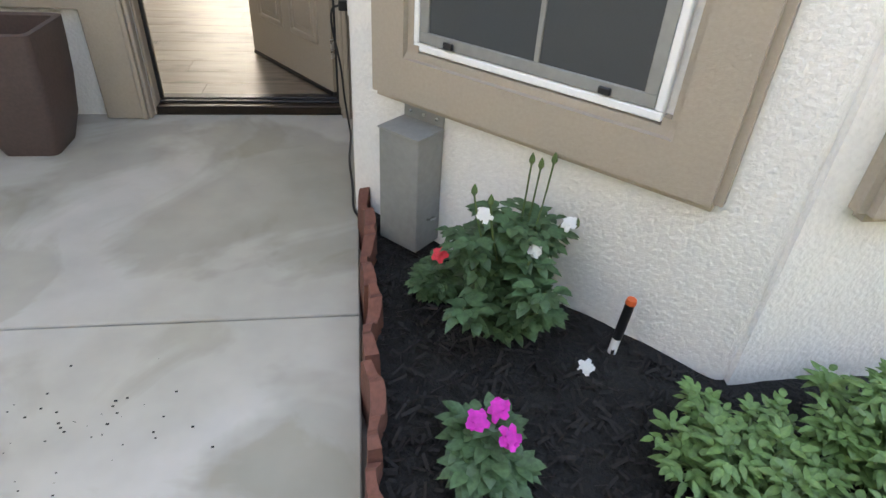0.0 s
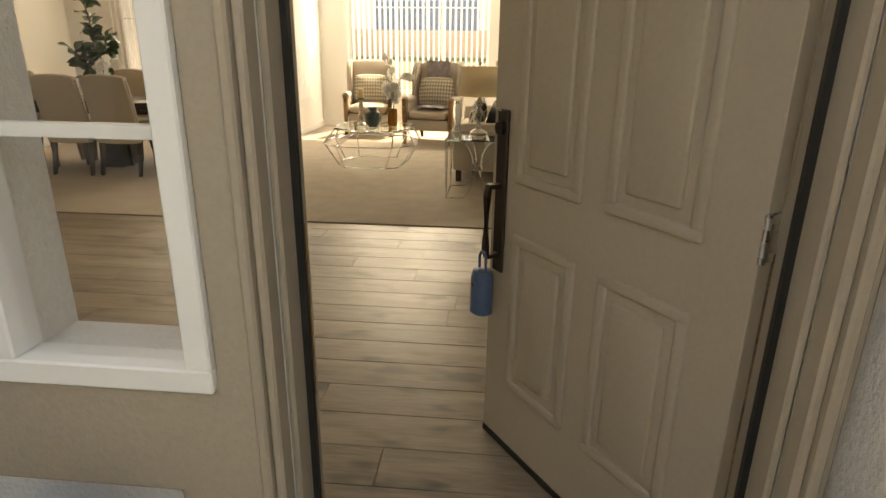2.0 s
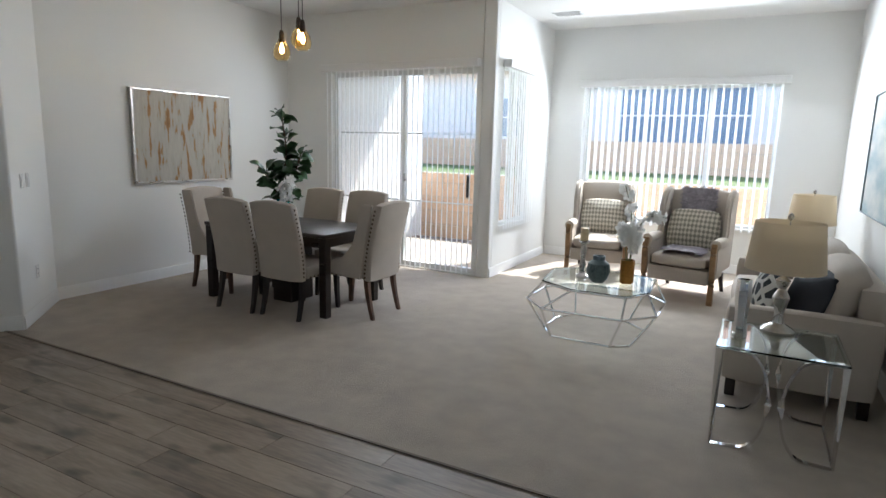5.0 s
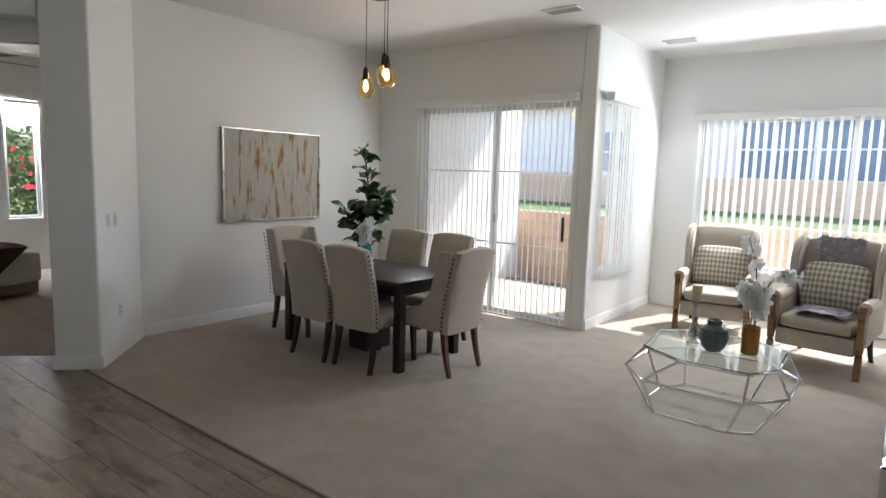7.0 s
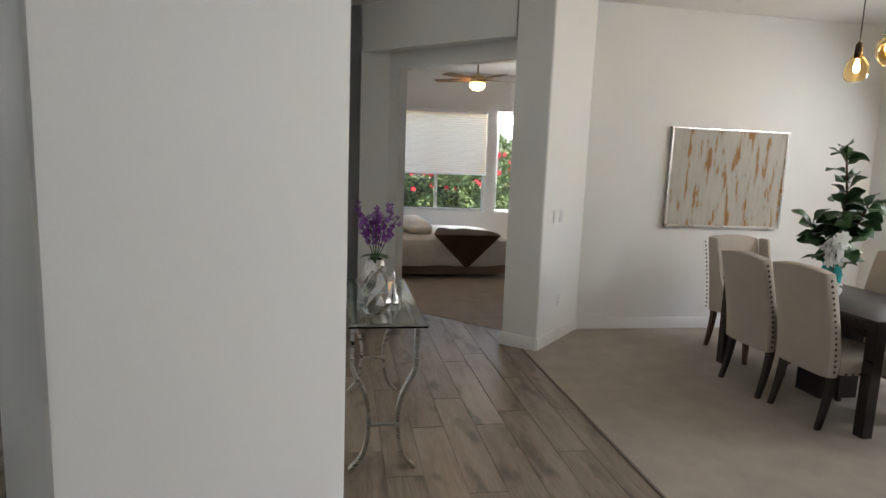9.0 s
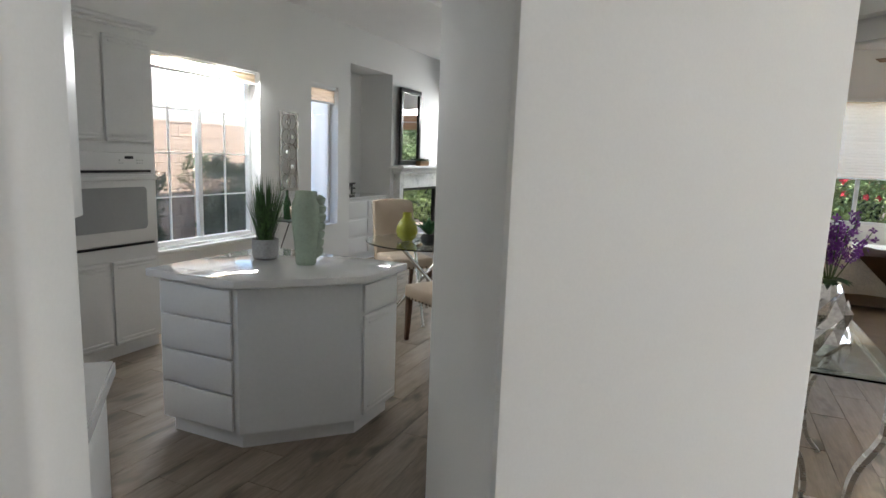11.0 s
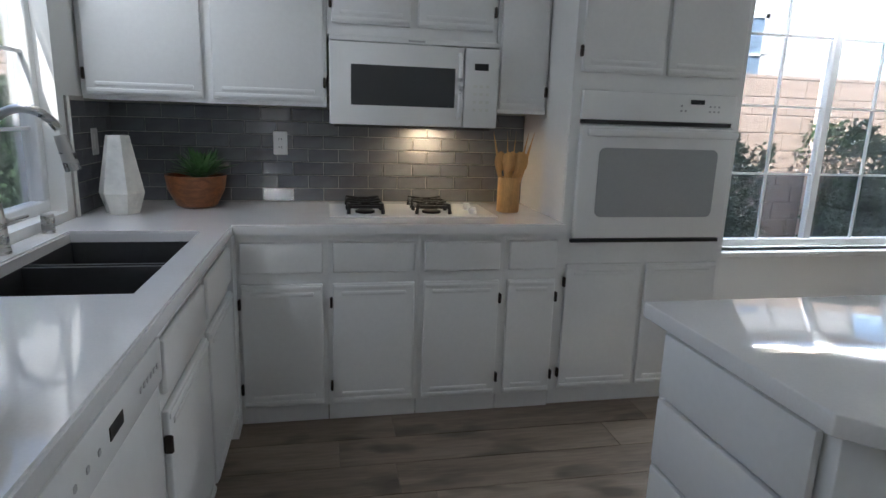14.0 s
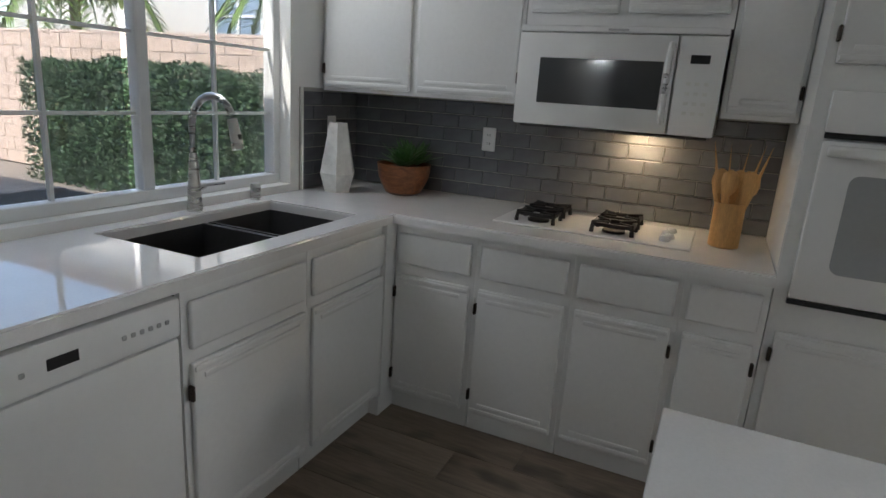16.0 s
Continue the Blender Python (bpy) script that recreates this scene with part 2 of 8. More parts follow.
M_brass = mat("polished_brass", (0.72, 0.48, 0.14), 0.22, metal=1, var=0.06, bump=0.04)
M_screen = screen_mesh("insect_screen", (0.10, 0.12, 0.13), 0.58)
M_glass = clear_glass("window_glass")
M_cglass = mat("table_glass", (0.86, 0.95, 0.92), 0.0, trans=1.0, ior=1.3, var=0.0, bump=0)
M_espresso = mat("espresso_wood", (0.018, 0.012, 0.010), 0.32, var=0.25, scale=5, fine=40, bump=0.08, stretch=(1, 6, 6))
M_linen = mat("beige_linen", (0.47, 0.415, 0.355), 0.9, var=0.06, scale=6, fine=420, bump=0.45, dist=0.002)
M_linen2 = mat("tan_linen", (0.42, 0.34, 0.26), 0.9, var=0.06, scale=6, fine=420, bump=0.45, dist=0.002)
M_nail = mat("antique_nailheads", (0.10, 0.075, 0.05), 0.35, metal=0.9, var=0.2, bump=0)
M_walnut = wood("walnut_leg", (0.05, 0.022, 0.012), (0.13, 0.06, 0.03), 0.4, 3.0, 0.1)
M_oak = wood("oak_trim", (0.16, 0.085, 0.035), (0.34, 0.2, 0.09), 0.5, 3.0, 0.1)
M_slat = sheer("vertical_blind_vinyl", (0.91, 0.92, 0.92), 0.72)
M_shade = sheer("cellular_shade_cloth", (0.86, 0.70, 0.53), 0.62)
M_lampshade = sheer("cream_lampshade", (0.82, 0.73, 0.58), 0.5)
M_leaf = mat("dark_green_leaf", (0.028, 0.075, 0.026), 0.35, var=0.35, scale=12, fine=60, bump=0.1, rnd=0.3)
M_leaf2 = mat("rose_leaf", (0.048, 0.098, 0.042), 0.5, var=0.35, scale=15, fine=90, bump=0.1)
M_leaf3 = mat("young_leaf", (0.085, 0.16, 0.045), 0.5, var=0.3, scale=15, fine=90, bump=0.1)
M_stem = mat("green_stem", (0.06, 0.10, 0.03), 0.6, var=0.2)
M_bark = mat("brown_bark", (0.09, 0.06, 0.04), 0.9, var=0.3, fine=50, bump=0.4)
M_mulch = mat("black_mulch", (0.008, 0.007, 0.006), 0.95, var=0.4, scale=14, fine=60, bump=0.8, dist=0.02)
M_terra = mat("red_brown_edging", (0.15, 0.06, 0.042), 0.85, var=0.2, scale=6, fine=60, bump=0.4, dist=0.006)
M_pot = mat("brown_pot_glaze", (0.085, 0.058, 0.052), 0.55, var=0.15, scale=3, fine=70, bump=0.12)
M_mail = mat("grey_sheet_metal", (0.27, 0.275, 0.265), 0.5, metal=0.35, var=0.08, scale=3, fine=40, bump=0.05)
M_wpetal = sheer("white_petal", (0.84, 0.84, 0.82), 0.4)
M_mpetal = mat("magenta_petal", (0.55, 0.02, 0.36), 0.6, var=0.2, scale=20, bump=0.05)
M_rpetal = mat("red_petal", (0.62, 0.03, 0.05), 0.6, var=0.2, scale=20, bump=0.05)
M_ppetal = mat("purple_petal", (0.16, 0.035, 0.24), 0.6, var=0.3, scale=20, bump=0.05)
M_gold = mat("antique_gold_frame", (0.42, 0.36, 0.26), 0.35, metal=0.8, var=0.2, fine=60, bump=0.1)
M_silver = mat("silver_leaf", (0.52, 0.50, 0.47), 0.28, metal=1, var=0.12, fine=50, bump=0.1)
M_fur = mat("grey_fur", (0.34, 0.31, 0.34), 0.95, var=0.25, scale=18, fine=90, bump=0.8, dist=0.01)
M_navy = mat("black_velvet", (0.015, 0.018, 0.025), 0.8, var=0.2, fine=200, bump=0.2)
M_teal = mat("teal_glaze", (0.02, 0.30, 0.30), 0.15, var=0.15, scale=12, bump=0.05)
M_bluegrey = mat("blue_grey_ceramic", (0.09, 0.13, 0.14), 0.3, var=0.2, scale=10, bump=0.1)
M_amber = mat("amber_glass", (0.97, 0.84, 0.58), 0.02, trans=1.0, ior=1.2, var=0.05, bump=0)
M_bulb = mat("glowing_filament_bulb", (1, 0.8, 0.5), 0.4, var=0, bump=0, emit=((1, 0.62, 0.25), 9))
M_fanlight = mat("glowing_fan_lamp", (1, 0.8, 0.5), 0.4, var=0, bump=0, emit=((1, 0.55, 0.2), 4))
M_candle = mat("cream_wax", (0.75, 0.62, 0.38), 0.5, var=0.04, bump=0.02, sss=0.2)
M_cream = mat("cream_ceramic", (0.72, 0.72, 0.68), 0.35, var=0.05, bump=0.05)
M_marble = mat("white_marble", (0.72, 0.72, 0.69), 0.3, var=0.1, scale=9, fine=30, bump=0.02)
M_jade = mat("jade_ceramic", (0.40, 0.48, 0.38), 0.2, var=0.08, scale=9, bump=0.1)
M_olive = mat("olive_glaze", (0.33, 0.34, 0.045), 0.25, var=0.1, scale=9, bump=0.05)
M_blackpot = mat("black_ceramic", (0.015, 0.018, 0.02), 0.4, var=0.2, bump=0.1)
M_greypot = mat("grey_concrete_pot", (0.42, 0.42, 0.42), 0.8, var=0.15, scale=14, fine=80, bump=0.2)
M_bamboo = mat("bamboo", (0.55, 0.31, 0.11), 0.5, var=0.15, scale=6, fine=50, bump=0.1, stretch=(6, 6, 1))
M_teak = wood("teak_bowl", (0.09, 0.028, 0.010), (0.30, 0.11, 0.035), 0.4, 4.0, 0.1)
M_red = mat("red_ceramic", (0.42, 0.03, 0.02), 0.25, var=0.15, bump=0.05)
M_lemon = mat("yellow_fruit", (0.72, 0.42, 0.03), 0.45, var=0.12, scale=14, fine=120, bump=0.2)
M_avocado = mat("avocado_skin", (0.035, 0.035, 0.022), 0.6, var=0.3, scale=20, fine=140, bump=0.5)
M_bottle = mat("blue_enamel", (0.045, 0.085, 0.16), 0.4, var=0.1, bump=0.05)
M_rubber = mat("black_rubber", (0.012, 0.012, 0.012), 0.6, var=0.1, bump=0.02)
M_awning = mat("tan_awning", (0.42, 0.26, 0.16), 0.8, var=0.1, bump=0.1)
M_grass = mat("lawn", (0.11, 0.155, 0.05), 0.9, var=0.3, scale=8, fine=90, bump=0.6, dist=0.02)
M_ground = mat("dry_ground", (0.27, 0.23, 0.19), 0.9, var=0.15, scale=0.8, fine=12, bump=0.2)
M_retain = mat("terracotta_block_wall", (0.78, 0.55, 0.37), 0.9, var=0.1, scale=2, fine=20, bump=0.3)
M_houset = mat("cream_house_stucco", (0.78, 0.73, 0.67), 0.9, var=0.05, bump=0.2)
M_sideh = mat("pale_cream_stucco", (0.60, 0.575, 0.53), 0.9, var=0.05, bump=0.2)
M_sidew = mat("tan_block", (0.58, 0.45, 0.36), 0.9, var=0.08, bump=0.2)
M_peach = mat("peach_house_stucco", (0.68, 0.53, 0.42), 0.9, var=0.05, bump=0.2)
M_rooft = mat("clay_roof_tile", (0.40, 0.20, 0.13), 0.85, var=0.2, scale=3, rnd=0.3)
M_bluewin = mat("far_window_glass", (0.19, 0.26, 0.34), 0.1, var=0.1, bump=0)
M_white = mat("white_vinyl", (0.80, 0.81, 0.80), 0.35, var=0.01, bump=0)
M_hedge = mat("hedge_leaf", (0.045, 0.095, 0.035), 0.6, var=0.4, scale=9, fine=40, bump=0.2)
# The hedge leaf again, with sunlight put into a paler, yellower colour.
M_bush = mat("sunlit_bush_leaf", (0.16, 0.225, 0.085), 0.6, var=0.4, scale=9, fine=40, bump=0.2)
M_bed = mat("cream_quilt", (0.74, 0.71, 0.65), 0.9, var=0.12, scale=5, fine=60, bump=0.4, dist=0.01)
M_throw = mat("brown_throw", (0.12, 0.075, 0.042), 0.9, var=0.2, scale=8, fine=120, bump=0.5)
M_skirt = mat("tan_bed_skirt", (0.25, 0.19, 0.14), 0.9, var=0.1, bump=0.2)
M_paper = mat("white_paper_tag", (0.8, 0.8, 0.78), 0.6, var=0.05, bump=0.05)
M_mirror = mat("mirror_glass", (0.9, 0.9, 0.9), 0.01, metal=1, var=0, bump=0)
M_leather = mat("black_leather", (0.014, 0.013, 0.013), 0.4, var=0.2, bump=0.2)
M_rug = mat("grey_mottled_rug", (0.30, 0.29, 0.28), 0.95, var=0.5, scale=8, fine=60, bump=0.4)


def canvas(name, kind):
    """Abstract painted canvas: upright dabs of ochre on pale grey, or a pale blue seascape."""
    m = bpy.data.materials.new(name)
    m.use_nodes = True
    n, l = m.node_tree.nodes, m.node_tree.links
    p = n["Principled BSDF"]
    p.inputs["Roughness"].default_value = 0.6
    tc, mp, nz, cr = n.new("ShaderNodeTexCoord"), n.new("ShaderNodeMapping"), n.new("ShaderNodeTexNoise"), n.new("ShaderNodeValToRGB")
    l.new(tc.outputs["Object"], mp.inputs[0])
    l.new(mp.outputs[0], nz.inputs["Vector"])
    l.new(nz.outputs[0], cr.inputs[0])
    l.new(cr.outputs[0], p.inputs["Base Color"])
    e = cr.color_ramp.elements
    if kind == "dabs":
        mp.inputs["Scale"].default_value = (1, 13, 2.6)
        nz.inputs["Scale"].default_value, nz.inputs["Detail"].default_value, nz.inputs["Roughness"].default_value = 1.15, 3, 0.6
        cols = ((0.0, (0.27, 0.25, 0.22)), (0.40, (0.46, 0.435, 0.375)), (0.565, (0.40, 0.375, 0.32)), (0.60, (0.34, 0.19, 0.07)), (0.72, (0.24, 0.11, 0.03)))
    else:
        mp.inputs["Scale"].default_value = (1, 1.2, 3.5)
        nz.inputs["Scale"].default_value, nz.inputs["Detail"].default_value = 1.3, 6
        cols = ((0.0, (0.22, 0.36, 0.42)), (0.38, (0.36, 0.48, 0.52)), (0.52, (0.55, 0.60, 0.60)), (0.68, (0.70, 0.71, 0.69)), (0.9, (0.5, 0.56, 0.58)))
    while len(e) < len(cols):
        e.new(0.5)
    for q, (pos, c) in zip(e, cols):
        q.position, q.color = pos, (*c, 1)
    return m


M_dabs, M_sea = canvas("abstract_dabs_canvas", "dabs"), canvas("seascape_canvas", "sea")

# ---- mesh helpers ----
def BM():
    return bmesh.new()


def box(bm, x0, x1, y0, y1, z0, z1, bev=0.0, seg=2, m=None):
    r = bmesh.ops.create_cube(bm, size=1)
    vs = r["verts"]
    for v in vs:
        v.co = Vector(((x0 + x1) / 2 + v.co.x * abs(x1 - x0), (y0 + y1) / 2 + v.co.y * abs(y1 - y0), (z0 + z1) / 2 + v.co.z * abs(z1 - z0)))
    if bev:
        es = list({e for v in vs for e in v.link_edges})
        g = bmesh.ops.bevel(bm, geom=es, offset=bev, segments=seg, affect="EDGES", profile=0.5)
        vs = list({v for f in g["faces"] for v in f.verts} | {v for v in vs if v.is_valid})
    if m:
        bmesh.ops.transform(bm, matrix=m, verts=vs)
    return vs


def tube(bm, p0, p1, r0, r1=None, n=10, caps=True):
    p0, p1 = Vector(p0), Vector(p1)
    d = p1 - p0
    r = bmesh.ops.create_cone(bm, cap_ends=caps, segments=n, radius1=r0, radius2=r0 if r1 is None else r1, depth=d.length)
    bmesh.ops.transform(bm, matrix=Matrix.Translation((p0 + p1) / 2) @ d.to_track_quat("Z", "Y").to_matrix().to_4x4(), verts=r["verts"])
    return r["verts"]


def lathe(bm, prof, n=24, at=(0, 0, 0), sx=1.0, sy=1.0, wob=None):
    """prof: (radius, z) from the bottom up."""
    rings = []
    for r, z in prof:
        ring = []
        for i in range(n):
            a = 2 * math.pi * i / n
            k = 1 if wob is None else wob(a, z)
            ring.append(bm.verts.new((at[0] + r * k * sx * math.cos(a), at[1] + r * k * sy * math.sin(a), at[2] + z)))
        rings.append(ring)
    for a, b in zip(rings, rings[1:]):
        for i in range(n):
            bm.faces.new((a[i], a[(i + 1) % n], b[(i + 1) % n], b[i]))
    bm.faces.new(rings[0][::-1])
    bm.faces.new(rings[-1])


def prism(bm, pts, z0, z1, bev=0.0, vert_only=True):
    lo = [bm.verts.new((x, y, z0)) for x, y in pts]
    hi = [bm.verts.new((x, y, z1)) for x, y in pts]
    n = len(pts)
    fs = [bm.faces.new(lo[::-1]), bm.faces.new(hi)]
    for i in range(n):
        fs.append(bm.faces.new((lo[i], lo[(i + 1) % n], hi[(i + 1) % n], hi[i])))
    bmesh.ops.recalc_face_normals(bm, faces=fs)
    if bev:
        es = {e for f in fs for e in f.edges}
        if vert_only:
            es = {e for e in es if abs(e.verts[0].co.z - e.verts[1].co.z) > 0.01}
        bmesh.ops.bevel(bm, geom=list(es), offset=bev, segments=3, affect="EDGES", profile=0.5)


def pipe(bm, pts, r, n=8, closed=False, flat=None):
    """A bar swept along points; flat=(w, h) for a flat bar."""
    pts = [Vector(p) for p in pts]
    k = len(pts)
    rings = []
    up = Vector((0, 0, 1))
    for i, p in enumerate(pts):
        a = pts[(i - 1) % k] if closed or i else p
        b = pts[(i + 1) % k] if closed or i < k - 1 else p
        t = (b - a).normalized()
        s = t.cross(up)
        s = s.normalized() if s.length > 1e-3 else Vector((1, 0, 0))
        u = s.cross(t).normalized()
        if flat:
            ring = [p + s * flat[0] * c + u * flat[1] * d for c, d in ((-1, -1), (1, -1), (1, 1), (-1, 1))]
        else:
            ring = [p + s * r * math.cos(2 * math.pi * j / n) + u * r * math.sin(2 * math.pi * j / n) for j in range(n)]
        rings.append([bm.verts.new(q) for q in ring])
    m = len(rings[0])
    for i in range(k if closed else k - 1):
        a, b = rings[i], rings[(i + 1) % k]
        for j in range(m):
            bm.faces.new((a[j], a[(j + 1) % m], b[(j + 1) % m], b[j]))
    if not closed:
        bm.faces.new(rings[0][::-1])
        bm.faces.new(rings[-1])


def curve_pts(ctrl, n=6):
    """Smooth points through control points."""
    c = [Vector(p) for p in ctrl]
    out = []
    for i in range(len(c) - 1):
        p0, p1, p2, p3 = c[max(i - 1, 0)], c[i], c[i + 1], c[min(i + 2, len(c) - 1)]
        for j in range(n):
            t = j / n
            out.append(0.5 * (2 * p1 + (p2 - p0) * t + (2 * p0 - 5 * p1 + 4 * p2 - p3) * t * t + (3 * p1 - p0 - 3 * p2 + p3) * t ** 3))
    return out + [c[-1]]


def finish(bm, name, material, smooth=35):
    bmesh.ops.recalc_face_normals(bm, faces=bm.faces)
    me = bpy.data.meshes.new(name)
    if smooth:
        for f in bm.faces:
            f.smooth = True
        lim = radians(smooth)
        for e in bm.edges:
            if len(e.link_faces) == 2 and e.calc_face_angle(0) > lim:
                e.smooth = False
    bm.to_mesh(me)
    bm.free()
    me.materials.append(material)
    return me


def part(name, bm, material, parent, label="", smooth=35):
    ob = new(name, finish(bm, name, material, smooth))
    ob.parent = parent
    if label:
        ob["label"] = label
    return ob


def shared(name, me, parent, m):
    ob = new(name, me)
    ob.parent = parent
    ob.matrix_basis = m
    return ob


def thing(name, m, label, cat, group=""):
    ob = new(name)
    ob.empty_display_size = 0.1
    ob.matrix_basis = m
    return tagged(ob, label, cat, group)


def solid(name, bm, material, label, cat, kind="", group="", m=None, smooth=35):
    ob = new(name, finish(bm, name, material, smooth))
    if m is not None:
        ob.matrix_basis = m
    return tagged(ob, label, cat, group, kind)


def wall(name, p0, p1, thick, z0, z1, openings=(), material=None, label="white painted plaster wall", bev=0.0):
    """A wall on the line p0-p1, its body to the line's left; openings as (s0, s1, z0, z1) go right through it."""
    p0, p1 = Vector((*p0, 0)), Vector((*p1, 0))
    L = (p1 - p0).length
    u = (p1 - p0) / L
    nrm = Vector((-u.y, u.x, 0))
    ss = sorted({0, L, *[o[0] for o in openings], *[o[1] for o in openings]})
    zs = sorted({z0, z1, *[o[2] for o in openings], *[o[3] for o in openings]})
    zs = [z for z in zs if z0 <= z <= z1]
    full = lambda i, j: 0 <= i < len(ss) - 1 and 0 <= j < len(zs) - 1 and not any(o[0] - 1e-6 <= ss[i] and ss[i + 1] <= o[1] + 1e-6 and o[2] - 1e-6 <= zs[j] and zs[j + 1] <= o[3] + 1e-6 for o in openings)
    bm = BM()
    vc = {}

    def V(i, j, k):
        if (i, j, k) not in vc:
            vc[i, j, k] = bm.verts.new(p0 + u * ss[i] + nrm * thick * k + Vector((0, 0, zs[j])))
        return vc[i, j, k]
    for i in range(len(ss) - 1):
        for j in range(len(zs) - 1):
            if not full(i, j):
                continue
            bm.faces.new((V(i, j, 0), V(i + 1, j, 0), V(i + 1, j + 1, 0), V(i, j + 1, 0)))
            bm.faces.new((V(i, j, 1), V(i, j + 1, 1), V(i + 1, j + 1, 1), V(i + 1, j, 1)))
            for di, dj, a, b in ((-1, 0, (i, j), (i, j + 1)), (1, 0, (i + 1, j), (i + 1, j + 1)), (0, -1, (i, j), (i + 1, j)), (0, 1, (i, j + 1), (i + 1, j + 1))):
                if not full(i + di, j + dj):
                    bm.faces.new((V(*a, 0), V(*b, 0), V(*b, 1), V(*a, 1)))
    bmesh.ops.recalc_face_normals(bm, faces=bm.faces)
    if bev:
        es = [e for e in bm.edges if len(e.link_faces) == 2 and e.calc_face_angle(0) > 1]
        bmesh.ops.bevel(bm, geom=es, offset=bev, segments=3, affect="EDGES", profile=0.5)
    return solid(name, bm, material or M_wall, label, "wall", "structure", smooth=40)

# ---- floors, ceilings, walls ----
H = 3.20
PORCH = -0.04
bm = BM()
box(bm, -11.6, 2.6, 0.16, 10.0, -0.15, -0.003)
box(bm, -11.6, -1.3, -3.0, 0.16, -0.15, -0.003)
floor = solid("floor", bm, M_grout, "grey oak plank tile floor with dark grout", "floor", "structure")
bm = BM()
prism(bm, [(-6.0, 3.53), (0.6, 3.53), (0.6, 9.7), (-6.4, 9.7), (-6.4, 4.0)], -0.006, 0.006)
carpet = solid("carpet", bm, M_carpet, "beige cut-pile carpet in the living room", "carpet", "structure")
bm = BM()
prism(bm, [(-6.16, 3.62), (-7.55, 2.23), (-7.55, 1.94), (-11.3, 1.94), (-11.3, 6.45), (-6.5, 6.45), (-6.5, 4.1)], -0.007, 0.004)
carpet_b = solid("carpet_bedroom", bm, M_carpet, "beige cut-pile carpet in the bedroom", "carpet", "structure")
bm = BM()
pipe(bm, [(-5.68, 3.53, 0.004), (0.44, 3.53, 0.004)], 0.004, flat=(0.008, 0.004))
solid("trim_carpet_edge", bm, M_grout, "dark joint where carpet meets plank floor", "trim", "structure")
bm = BM()
box(bm, -11.8, 2.8, 0.02, 10.0, H, H + 0.15)
box(bm, -11.8, -1.28, -3.4, 0.02, H, H + 0.15)
ceiling = solid("ceiling", bm, M_ceil, "smooth white painted ceiling", "ceiling", "structure")

# living and dining
bm = BM()
prism(bm, [(0.42, 3.23), (2.6, 3.23), (2.6, 3.38), (0.575, 3.38), (0.575, 9.75), (0.42, 9.75)], 0, H, 0.02)
solid("wall_hall_end", bm, M_wall, "white painted wall with rounded corner", "wall", "structure")
wall("wall_foyer_right", (1.9, 0.1), (1.9, 3.23), -0.15, 0, H)
wall("wall_living_far", (0.42, 9.6), (-3.215, 9.6), -0.16, 0, H, [(0.72, 3.10, 0.60, 2.42)])
wall("wall_living_side", (-3.215, 7.62), (-3.215, 9.6), 0.16, 0, H, [(0.18, 1.14, 0.60, 2.52)])
bm = BM()
prism(bm, [(-3.375, 7.53), (-3.215, 7.53), (-3.215, 7.625), (-3.375, 7.69)], 0, H, 0.015)
solid("wall_slider_end", bm, M_wall, "white painted wall with rounded corner", "wall", "structure")
wall("wall_slider", (-3.375, 7.53), (-6.44, 7.53), -0.16, 0, H, [(0.03, 2.16, 0.02, 2.46)])
wall("wall_dining", (-6.29, 7.53), (-6.29, 4.28), -0.15, 0, H)
bm = BM()
prism(bm, [(-5.60, 3.635), (-6.29, 4.29), (-6.44, 4.29), (-6.44, 4.05), (-5.98, 3.54), (-5.83, 3.375)], 0, H, 0.02)
solid("wall_post", bm, M_wall, "white angled wall post with rounded corners", "wall", "structure")
# bedroom passage, on a diagonal
DA, DB = Vector((-5.85, 3.375)), Vector((-7.345, 1.88))
wall("wall_passage", DA, DB, -0.13, 0, H, [(0.0, 1.80, 0, 2.73)])
du = (DB - DA).normalized()
dn = Vector((du.y, -du.x))
DA2, DB2 = DA + dn * 0.22, DB + dn * 0.22
wall("wall_passage_inner", DA2, DB2, -0.12, 0, H, [(0.0, 1.46, 0, 2.58)])
bm = BM()
prism(bm, [tuple(DA + du * 1.80), tuple(DB), tuple(DB2), tuple(DA2 + du * 1.6)], 0, H, 0)
solid("wall_passage_side", bm, M_wall, "white painted passage wall", "wall", "structure")
wall("wall_bedroom_window", (-11.1, 6.49), (-11.1, 1.79), -0.16, 0, H, [(2.04, 3.80, 0.80, 2.56), (1.40, 1.86, 0.80, 2.56)])
wall("wall_bedroom_right", (-6.44, 6.49), (-11.2, 6.49), -0.15, 0, H)
wall("wall_bedroom_side", (-6.445, 4.28), (-6.445, 6.49), 0.01, 0, H)
# block between corridor and kitchen
bm = BM()
prism(bm, [(-2.10, 1.27), (-3.05, 1.94), (-3.2, 1.935), (-7.35, 1.935), (-11.2, 1.935), (-11.2, 0.785), (-2.85, 0.785)], 0, H, 0.025)
solid("wall_corridor_block", bm, M_wall, "white painted wall with rounded corners", "wall", "structure")
bm = BM()
prism(bm, [(-1.66, 0.60), (-1.80, 0.535), (-1.40, 0.04), (-1.25, 0.04), (-1.25, 0.17)], 0, H, 0.02)
solid("wall_kitchen_jamb", bm, M_wall, "white painted wall with rounded corners", "wall", "structure")
